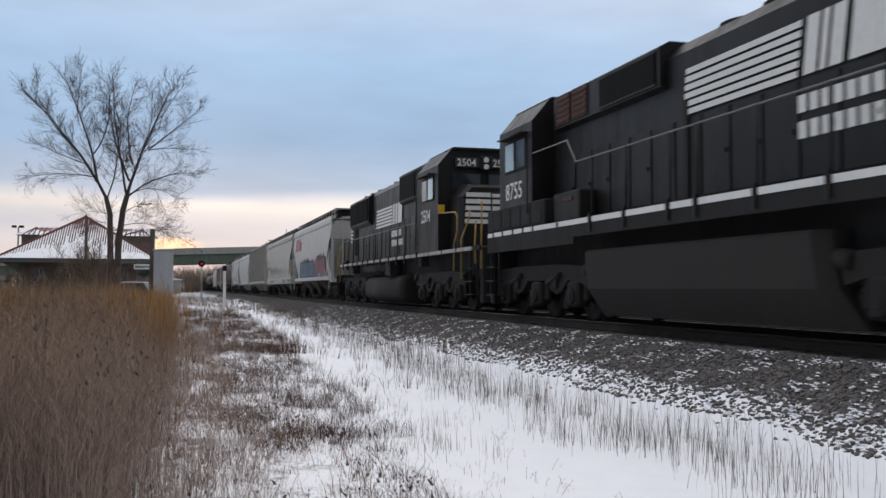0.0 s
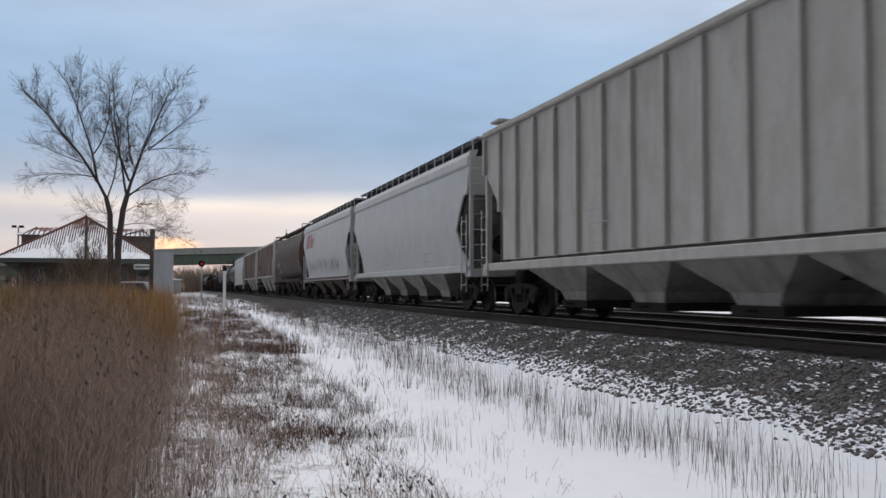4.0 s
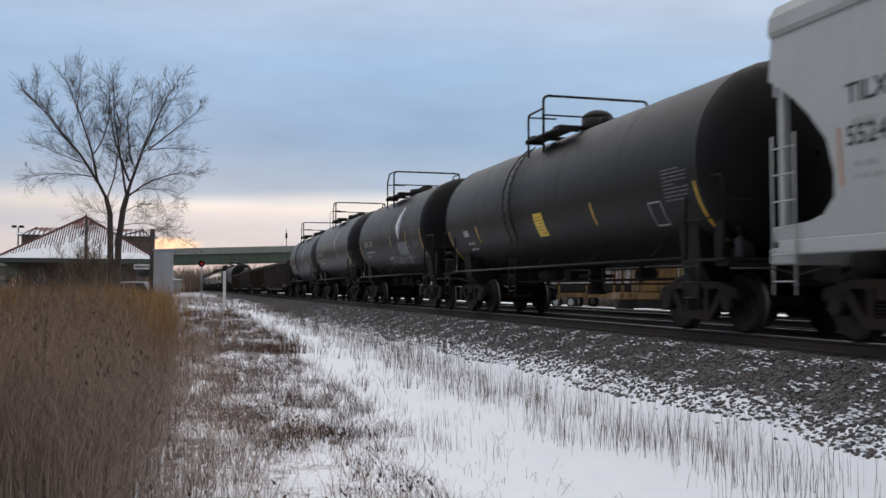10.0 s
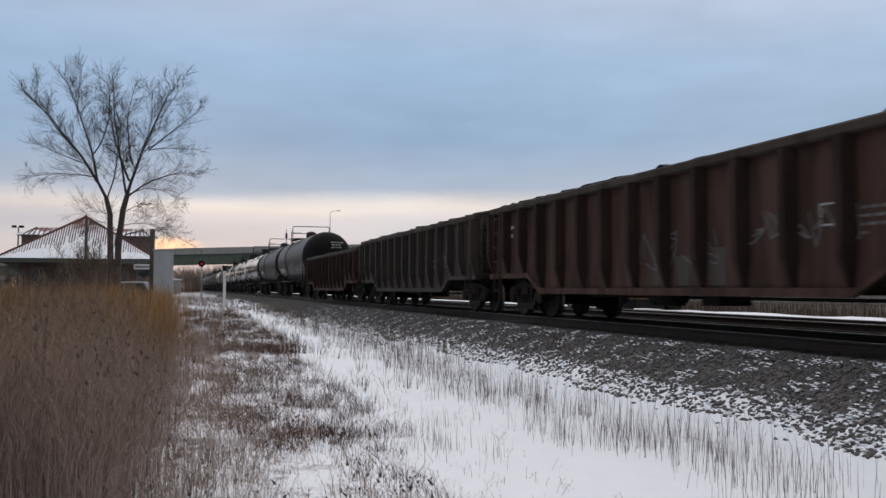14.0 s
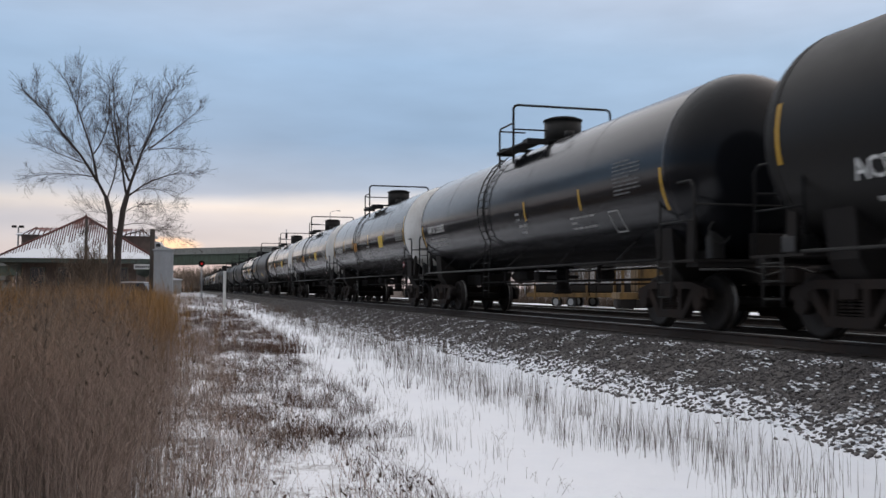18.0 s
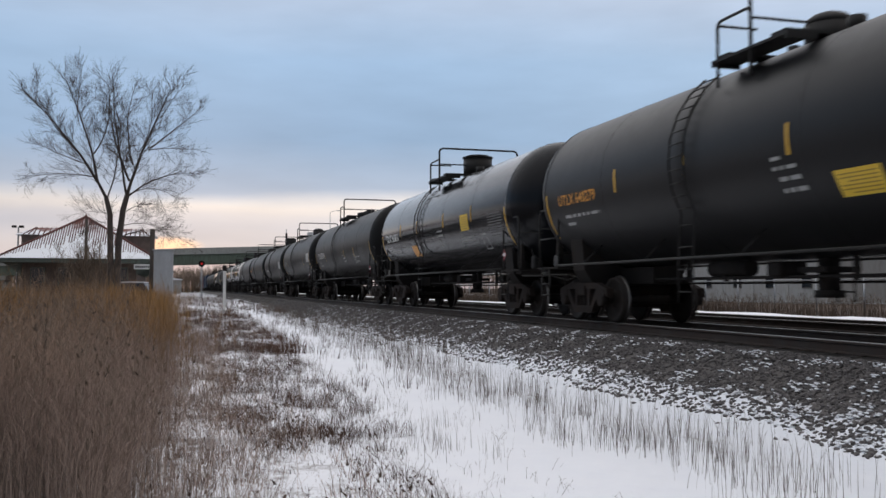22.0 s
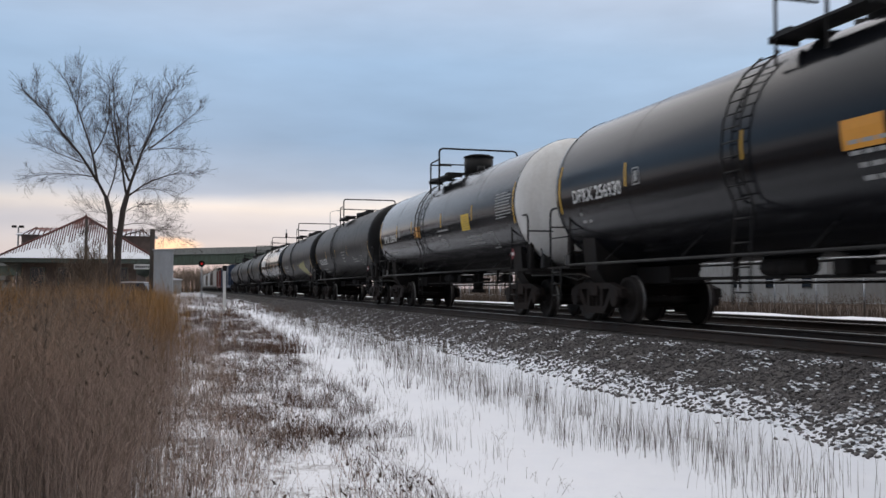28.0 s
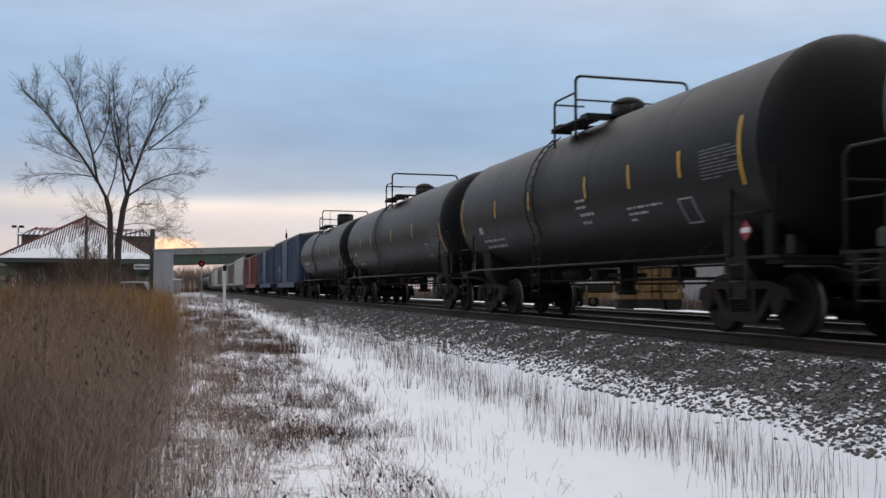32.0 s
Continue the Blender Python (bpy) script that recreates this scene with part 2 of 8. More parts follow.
MURALDARK = plain("spray_charcoal", (0.03, 0.032, 0.034), 0.7, var=0.5)
MURALPALE = plain("spray_white", (0.42, 0.42, 0.44), 0.6, var=0.2)
SPRAYRED = plain("spray_red", (0.13, 0.02, 0.022), 0.6, var=0.5)
LEAFBLUE = plain("leaf_blue_grey", (0.20, 0.23, 0.33), 0.6, var=0.3)
SPRAYVIOLET = plain("spray_violet", (0.17, 0.095, 0.165), 0.6, var=0.4)
PATCHDULL = paint("patch_dull_grey", (0.06, 0.055, 0.048), 0.75, (0.05, 0.03, 0.024), 0.7, edge=(0.42, 0.6), spec=0.15)
TAGFAINT = plain("spray_worn", (0.10, 0.092, 0.09), 0.75, var=0.6)
TAGGREY = plain("spray_grey", (0.17, 0.175, 0.185), 0.7, var=0.5)
TAGDARK = plain("spray_dark", (0.06, 0.062, 0.068), 0.7, var=0.5)
TAGORANGE = plain("spray_orange", (0.42, 0.17, 0.05), 0.7, var=0.3)
TAGTEAL = plain("spray_teal", (0.10, 0.22, 0.27), 0.7, var=0.5)
PATCH = plain("patch_olive", (0.30, 0.28, 0.12), 0.65, var=0.4)


def make_glass():
    m, nt, b = tree_of("window_glass")
    b.inputs["Base Color"].default_value = (0.02, 0.025, 0.03, 1)
    b.inputs["Roughness"].default_value = 0.06
    b.inputs["Specular IOR Level"].default_value = 0.8
    return m


GLASS = make_glass()
# opaque pale pane: the window's brightness is put into its colour
PALEGLASS = plain("pale_window", (0.42, 0.55, 0.6), 0.1)


def grating(name):
    """Open steel grating: dark bars with the sky between them."""
    m, nt, b = tree_of(name)
    b.inputs["Base Color"].default_value = (0.03, 0.03, 0.032, 1)
    b.inputs["Roughness"].default_value = 0.7
    co = nt.nodes.new("ShaderNodeTexCoord")
    ck = nt.nodes.new("ShaderNodeTexChecker")
    ck.inputs["Scale"].default_value = 45.0
    nt.links.new(co.outputs["Object"], ck.inputs["Vector"])
    nt.links.new(rng(nt, ck.outputs["Fac"], 0, 1, 0.45, 1.0), b.inputs["Alpha"])
    return m


GRATE = grating("open_grating")

# ---- shapes ----
class Shape:
    def __init__(self):
        self.v, self.f, self.s = [], [], []

    def face(self, pts, smooth=False):
        k = len(self.v)
        self.v += [tuple(p) for p in pts]
        self.f.append(tuple(range(k, k + len(pts))))
        self.s.append(smooth)
        return self

    def loft(self, rings, closed=True, caps=True, smooth=False):
        k, n = len(self.v), len(rings[0])
        for r in rings:
            self.v += [tuple(p) for p in r]
        for i in range(len(rings) - 1):
            for j in range(n if closed else n - 1):
                a, b = k + i * n + j, k + i * n + (j + 1) % n
                self.f.append((a, b, b + n, a + n))
                self.s.append(smooth)
        if caps:
            self.f += [tuple(range(k + n - 1, k - 1, -1)), tuple(range(k + (len(rings) - 1) * n, k + len(rings) * n))]
            self.s += [False, False]
        return self

    def box(self, x0, x1, y0, y1, z0, z1, c=0.0):
        if c:
            def ring(z, i):
                return [(x0 + i + c, y0 + i, z), (x1 - i - c, y0 + i, z), (x1 - i, y0 + i + c, z), (x1 - i, y1 - i - c, z),
                        (x1 - i - c, y1 - i, z), (x0 + i + c, y1 - i, z), (x0 + i, y1 - i - c, z), (x0 + i, y0 + i + c, z)]
            return self.loft([ring(z0, c), ring(z0 + c, 0), ring(z1 - c, 0), ring(z1, c)])
        return self.loft([[(x0, y0, z), (x1, y0, z), (x1, y1, z), (x0, y1, z)] for z in (z0, z1)])

    def cyl(self, p, q, r, n=8, r2=None, smooth=True, caps=True):
        p, q = Vector(p), Vector(q)
        d = (q - p).normalized()
        u = d.orthogonal().normalized()
        w = d.cross(u)
        ring = lambda c, rr: [c + rr * (math.cos(2 * math.pi * i / n) * u + math.sin(2 * math.pi * i / n) * w) for i in range(n)]
        return self.loft([ring(p, r), ring(q, r if r2 is None else r2)], caps=caps, smooth=smooth)

    def tube(self, pts, r, n=6):
        """One bent pipe through the points, mitred at the bends."""
        pts = [Vector(p) for p in pts]
        k = len(pts)
        u = (pts[1] - pts[0]).orthogonal().normalized()
        rings = []
        for i, p in enumerate(pts):
            a, b = (pts[i] - pts[max(i - 1, 0)]), (pts[min(i + 1, k - 1)] - pts[i])
            a, b = (a if a.length else b).normalized(), (b if b.length else a).normalized()
            d = (a + b).normalized()
            u = (u - d * u.dot(d)).normalized()
            w = d.cross(u)
            q = r / max(0.5, d.dot(a))
            rings.append([p + q * (math.cos(2 * math.pi * j / n) * u + math.sin(2 * math.pi * j / n) * w) for j in range(n)])
        return self.loft(rings, smooth=True)

    def extrude_y(self, profile, y0, y1, smooth=False):
        """profile: (x, z) points, run along y."""
        return self.loft([[(x, y, z) for x, z in profile] for y in (y0, y1)], smooth=smooth)

    def extrude_x(self, profile, x0, x1, smooth=False):
        """profile: (y, z) points, run across."""
        return self.loft([[(x, y, z) for y, z in profile] for x in (x0, x1)], smooth=smooth)

    def data(self, name):
        me = bpy.data.meshes.new(name)
        me.from_pydata(self.v, [], self.f)
        me.polygons.foreach_set("use_smooth", self.s)
        bm = bmesh.new()
        bm.from_mesh(me)
        bmesh.ops.recalc_face_normals(bm, faces=bm.faces)
        bm.to_mesh(me)
        bm.free()
        return me


def part(name, shape, material, parent, label="", at=None):
    """One mesh object under a thing or a part. shape: a Shape or a mesh to share."""
    me = shape.data(name) if isinstance(shape, Shape) else shape
    if not me.materials:
        me.materials.append(material)
    ob = new(name, me)
    ob.parent = parent
    if at:
        ob.location = at
    if label:
        ob["label"] = label
    return ob


def thing(name, label, category, group="", at=(0, 0, 0)):
    ob = new(name)
    ob.empty_display_size = 0.2
    ob.location = at
    return tagged(ob, label, category, group)


def bulk(name, verts, faces, material, smooth=False):
    """A mesh from arrays of vertices and faces of one size."""
    me = bpy.data.meshes.new(name)
    nf, k = faces.shape
    me.vertices.add(len(verts))
    me.vertices.foreach_set("co", verts.astype(np.float32).ravel())
    me.loops.add(nf * k)
    me.loops.foreach_set("vertex_index", faces.astype(np.int32).ravel())
    me.polygons.add(nf)
    me.polygons.foreach_set("loop_start", np.arange(0, nf * k, k, dtype=np.int32))
    me.polygons.foreach_set("use_smooth", np.full(nf, smooth))
    me.update(calc_edges=True)
    me.materials.append(material)
    return me


# ---- lettering, cut once from the built-in font ----
LETTERS = {}


def lettering(words):
    for w in words:
        cu = bpy.data.curves.new("letters", "FONT")
        cu.body, cu.size, cu.resolution_u, cu.offset = w, 1.0, 2, 0.012
        ob = new("letters", cu)
        bpy.context.view_layer.update()
        me = bpy.data.meshes.new_from_object(ob.evaluated_get(bpy.context.evaluated_depsgraph_get()))
        LETTERS[w] = ([tuple(v.co[:2]) for v in me.vertices], [tuple(p.vertices) for p in me.polygons])
        bpy.data.objects.remove(ob)
        bpy.data.curves.remove(cu)
        bpy.data.meshes.remove(me)


lettering(["2504", "8755", "DPRX 256930", "DPRX 256942", "DPRX 256955", "DPRX 256967", "TILX 263831", "PTLX 223669", "ACFX 200299",
           "RTMX 13143", "EHSX", "96446", "SOO 75594", "CP 605185", "TILX", "5524", "SOO 74858", "115100", "PROX 51206", "ADMX 16778",
           "ACFX 78413", "ADMX 17245", "GATX", "UTLX 640279", "DPRX 256290", "SOO", "11372", "NATX 232952"])


def on_side(x):
    return lambda y, z: (-x - 0.006, y, z)


def on_tank(r, zc):
    return lambda y, z: (-math.sqrt(max(r * r - (z - zc) ** 2, 0.0001)) - 0.006, y, z)


def words(parent, text, y, z, size, material, surf, name="number", stretch=1.0):
    """Text that starts at y and reads towards -y on the side that faces the camera."""
    vs, fs = LETTERS[text]
    sh = Shape()
    sh.v = [surf(y - u * size * stretch, z + w * size) for u, w in vs]
    sh.f, sh.s = fs, [False] * len(fs)
    me = bpy.data.meshes.new(name)
    me.from_pydata(sh.v, [], sh.f)
    return part(name, me, material, parent)


def panel(sh, y0, y1, z0, z1, surf, n=3, slant=0.0):
    """A painted patch that follows the surface."""
    for i in range(n):
        a, b = z0 + (z1 - z0) * i / n, z0 + (z1 - z0) * (i + 1) / n
        sa, sb = slant * i / n, slant * (i + 1) / n
        sh.face([surf(y0 + sa, a), surf(y1 + sa, a), surf(y1 + sb, b), surf(y0 + sb, b)])
    return sh


def bars(parent, y, z, w, h, rows, material, surf, seed, name="stencil"):
    """Small unreadable stencils: broken bars of their size."""
    r = random.Random(seed)
    sh = Shape()
    for i in range(rows):
        zz, u = z - h * i / rows, 0.0
        while u < w:
            k = min(w - u, r.uniform(0.06, 0.22) * max(1.0, w))
            panel(sh, y - u - k, y - u, zz, zz + 0.38 * h / rows, surf, 1)
            u += k + 0.05 * max(1.0, w)
            if r.random() < 0.25:
                break
    return tagged(part(name, sh, material, parent), kind="stuff")


def data_lines(parent, spot, zc, material, surf, seed):
    """The block of small data lines near the end of a tank: close full-width rows with word gaps and a few tall columns."""
    y, top, w, h = spot
    r = random.Random(seed)
    sh, n = Shape(), 9
    for i in range(n):
        z = zc + top - h * (i + 1) / n
        u, stop = 0.0, w * (1.0 if i % 4 else r.uniform(0.55, 0.95))
        while u < stop - 0.04:
            k = min(stop - u, r.uniform(0.14, 0.42))
            panel(sh, y - u - k, y - u, z, z + 0.4 * h / n, surf, 1)
            u += k + 0.035
    return tagged(part("data_stencil", sh, material, parent), kind="stuff")


def scrawl(parent, y, z, w, h, strokes, material, surf, seed, wide=0.03, name="graffiti"):
    """Sprayed tags: unreadable angular and looped strokes of a given size, two or three to each sign."""
    r = random.Random(seed)
    cell = w / strokes
    for s in range(strokes):
        for k in range(r.choice((2, 2, 3))):
            c = y - cell * (s + 0.5)
            knots = [(c + cell * r.uniform(-0.62, 0.62), z + h * r.uniform(0.0, 1.0)) for _ in range(r.choice((3, 4, 5)))]
            line, soft = [], r.random() < 0.6
            for i in range(len(knots) - 1):
                p0, p1, p2, p3 = (knots[max(0, min(len(knots) - 1, j))] for j in (i - 1, i, i + 1, i + 2))
                for q in range(5):
                    t = q / 5
                    if soft:
                        line.append(tuple(0.5 * (2 * b + (d - a) * t + (2 * a - 5 * b + 4 * d - e) * t * t + (3 * b - a - 3 * d + e) * t ** 3) for a, b, d, e in zip(p0, p1, p2, p3)))
                    else:
                        line.append(tuple(b + (d - b) * t for b, d in zip(p1, p2)))
            line.append(knots[-1])
            rows, n = [], len(line)
            for i, p in enumerate(line):
                a, b = line[max(i - 1, 0)], line[min(i + 1, n - 1)]
                dy, dz = b[0] - a[0], b[1] - a[1]
                q = math.hypot(dy, dz) or 1
                th = wide * (0.6 + 0.4 * math.sin(math.pi * i / (n - 1)))
                oy, oz, out = -dz / q * th, dy / q * th, 0.0009 * (s * 3 + k) % 0.011 + 0.0002 * i
                rows.append([(c_[0] - out, c_[1], c_[2]) for c_ in (surf(p[0] + oy, p[1] + oz), surf(p[0] - oy, p[1] - oz))])
            part(name, Shape().loft(rows, closed=False, caps=False), material, parent)

# ---- rolling stock: x across, y along the train (its head towards -y), z = 0 on the rail tops ----
WHEEL_R, LOCO_R = 0.457, 0.53
AXLES = {}      # wheelsets by their place in the truck, for the rolling


def wheelset_mesh(r):
    sh = Shape()
    n = 20
    for s in (-1, 1):
        ring = lambda x, rr: [(x, rr * math.cos(2 * math.pi * i / n), rr * math.sin(2 * math.pi * i / n)) for i in range(n)]
        sh.loft([ring(s * 0.70, 0.1), ring(s * 0.70, r * 0.72), ring(s * 0.685, r * 0.80), ring(s * 0.675, r + 0.028), ring(s * 0.71, r + 0.026),
                 ring(s * 0.72, r), ring(s * 0.815, r - 0.006), ring(s * 0.82, r * 0.86), ring(s * 0.79, r * 0.78), ring(s * 0.77, r * 0.35),
                 ring(s * 0.83, r * 0.3), ring(s * 0.84, 0.09)], smooth=True)
        for k in range(3):
            a = 2 * math.pi * k / 3
            sh.cyl((s * 0.84, 0.05 * math.cos(a), 0.05 * math.sin(a)), (s * 1.03, 0.05 * math.cos(a), 0.05 * math.sin(a)), 0.02, 5)
    sh.cyl((-1.0, 0, 0), (1.0, 0, 0), 0.085, 10)
    me = sh.data("wheelset")
    me.materials.append(WHEEL)
    me.materials.append(TREAD)
    for p in me.polygons:
        q = math.hypot(p.center[1], p.center[2])
        p.material_index = 1 if q > r - 0.008 else 0
    return me


def sideframe_mesh():
    """A three-piece freight truck: two cast side frames with windows, bolster, springs, bearing caps."""
    sh = Shape()
    for s in (-1, 1):
        x0, x1 = sorted((s * 0.95, s * 1.09))
        sh.extrude_x([(-1.16, 0.50), (-1.12, 0.68), (-0.62, 0.80), (0.62, 0.80), (1.12, 0.68), (1.16, 0.50), (1.0, 0.62), (0.6, 0.68), (-0.6, 0.68), (-1.0, 0.62)], x0, x1)
        sh.extrude_x([(-0.80, 0.62), (-0.66, 0.68), (-0.34, 0.28), (-0.42, 0.20)], x0, x1)
        sh.extrude_x([(0.80, 0.62), (0.66, 0.68), (0.34, 0.28), (0.42, 0.20)], x0, x1)
        sh.extrude_x([(-0.44, 0.19), (-0.36, 0.33), (0.36, 0.33), (0.44, 0.19)], x0, x1)
        for y in (-0.30, 0.30):
            sh.box(x0, x1, y - 0.05, y + 0.05, 0.3, 0.70)
        for y in (-0.17, 0.0, 0.17):
            for k in range(5):
                z = 0.34 + 0.045 * k
                sh.cyl((s * 1.0, y, z), (s * 1.0, y, z + 0.025), 0.075, 8)
        for y in (-0.889, 0.889):
            sh.box(x0 - 0.02, x1 + 0.02, y - 0.16, y + 0.16, 0.52, 0.66)
            sh.cyl((s * 0.96, y, WHEEL_R), (s * 1.13, y, WHEEL_R), 0.125, 12)
    sh.box(-1.12, 1.12, -0.17, 0.17, 0.55, 0.74)
    sh.box(-0.9, 0.9, -0.32, -0.26, 0.3, 0.42)
    sh.box(-0.9, 0.9, 0.26, 0.32, 0.3, 0.42)
    return sh.data("side_frame")


def loco_truck_mesh():
    sh = Shape()
    for s in (-1, 1):
        x0, x1 = sorted((s * 1.06, s * 1.26))
        lower = [(2.72, 0.72), (2.4, 0.8), (1.75, 0.86), (1.45, 0.64), (1.15, 0.55), (0.85, 0.64), (0.55, 0.86)]
        prof = [(-2.78, 0.95), (-2.6, 1.14), (-1.3, 1.2), (1.3, 1.2), (2.6, 1.14), (2.78, 0.95)] + lower + [(-y, z) for y, z in reversed(lower)]
        n = len(prof)
        for x in (x0, x1):
            sh.face([(x, y, z) for y, z in prof])
        for i in range(n):
            (ya, za), (yb, zb) = prof[i], prof[(i + 1) % n]
            sh.face([(x0, ya, za), (x1, ya, za), (x1, yb, zb), (x0, yb, zb)])
        for y in (-2.72, 2.72):
            sh.cyl((s * 1.2, y - 0.16, 1.02), (s * 1.2, y + 0.16, 1.06), 0.14, 10)
        for y in (-1.15, 1.15):
            sh.cyl((s * 1.3, y - 0.3, 0.98), (s * 1.3, y + 0.42, 0.8), 0.06, 8)
            sh.box(*sorted((s * 1.24, s * 1.33)), y - 0.12, y + 0.12, 0.68, 0.9, 0.02)
    sh.box(-1.0, 1.0, -2.5, 2.5, 0.6, 0.85)
    sh.box(-1.15, 1.15, -0.3, 0.3, 0.85, 1.1)
    # traction motors and brake rigging between the wheels
    for y in (-1.55, 0.5, 2.55):
        sh.box(-0.62, 0.62, y - 0.5, y + 0.1, 0.16, 0.7, 0.06)
    for s in (-1, 1):
        for y in (-1.02, 1.02, 2.72):
            sh.box(*sorted((s * 0.7, s * 1.0)), y - 0.12, y + 0.12, 0.22, 0.66, 0.03)
    return sh.data("truck_frame")


def journal_mesh(s):
    sh = Shape().box(*sorted((s * 1.0, s * 1.3)), -0.27, 0.27, 0.3, 0.84, 0.05)
    sh.cyl((s * 1.25, 0, LOCO_R), (s * 1.36, 0, LOCO_R), 0.17, 14).cyl((s * 1.36, 0, LOCO_R), (s * 1.38, 0, LOCO_R), 0.09, 10)
    return sh.data("journal_box")


def coil_mesh():
    """A squat coil spring as one turned body."""
    ring = lambda z, r: [(r * math.cos(math.pi * k / 5), r * math.sin(math.pi * k / 5), z) for k in range(10)]
    return Shape().loft([ring(0.05 * i, 0.1 if i % 2 else 0.07) for i in range(9)], smooth=True).data("coil_spring")


WHEELSET, LOCO_WHEELSET = wheelset_mesh(WHEEL_R), wheelset_mesh(LOCO_R)
SIDEFRAME, LOCO_TRUCK = sideframe_mesh(), loco_truck_mesh()
JOURNALS, COIL = [journal_mesh(s) for s in (-1, 1)], coil_mesh()


def truck(car, y):
    t = part("truck", SIDEFRAME, CAST, car, at=(0, y, 0))
    for k, dy in (("front", -0.889), ("rear", 0.889)):
        w = part("wheelset", WHEELSET, WHEEL, t, at=(0, dy, WHEEL_R))
        AXLES.setdefault((k, dy, WHEEL_R), []).append(w)


def loco_truck(car, y):
    t = part("truck", LOCO_TRUCK, LOCOCAST, car, at=(0, y, 0))
    for k, dy in (("loco_front", -2.05), ("loco_middle", 0.0), ("loco_rear", 2.05)):
        for jm in JOURNALS:
            part("journal_box", jm, LOCOCAST, t, at=(0, dy, 0))
        for x, y in ((-1.12, -0.4), (-1.12, 0.4), (1.12, -0.4), (1.12, 0.4)):
            part("coil_spring", COIL, LOCOCAST, t, at=(x, dy + y, 0.42))
        w = part("wheelset", LOCO_WHEELSET, WHEEL, t, at=(0, dy, LOCO_R))
        AXLES.setdefault((k, dy, LOCO_R), []).append(w)


def coupler_mesh():
    sh = Shape()
    sh.box(-0.09, 0.09, 0.0, 0.62, 0.80, 0.96, 0.02)
    sh.box(-0.16, 0.18, -0.05, 0.22, 0.74, 1.02, 0.04)
    sh.box(-0.24, 0.24, 0.45, 0.75, 0.72, 1.04)
    sh.tube([(0.3, 0.5, 0.8), (0.32, 0.25, 0.45), (0.25, -0.02, 0.38)], 0.03, 6)
    return sh.data("coupler")


COUPLER = coupler_mesh()


def couplers(car, half, rear=None):
    part("coupler", COUPLER, CAST, car, at=(0, -half + 0.06, 0))
    c = part("coupler", COUPLER, CAST, car, at=(0, (rear or half) - 0.06, 0))
    c.rotation_euler = (0, 0, math.pi)


def ladder(sh, p, q, wide, rungs, r=0.016, across=(0, 1, 0)):
    """Two stiles from p to q and rungs between, wide along the direction across."""
    p, q, a = Vector(p), Vector(q), Vector(across) * wide
    sh.cyl(p, q, r * 1.3, 6)
    sh.cyl(p + a, q + a, r * 1.3, 6)
    for i in range(rungs):
        m = p.lerp(q, (i + 0.5) / rungs)
        sh.cyl(m, m + a, r, 5)
    return sh


RUNG = Shape().cyl((0, 0, 0), (0, 0.42, 0), 0.013, 5).data("rung")
GONE = "freight cars of the train"


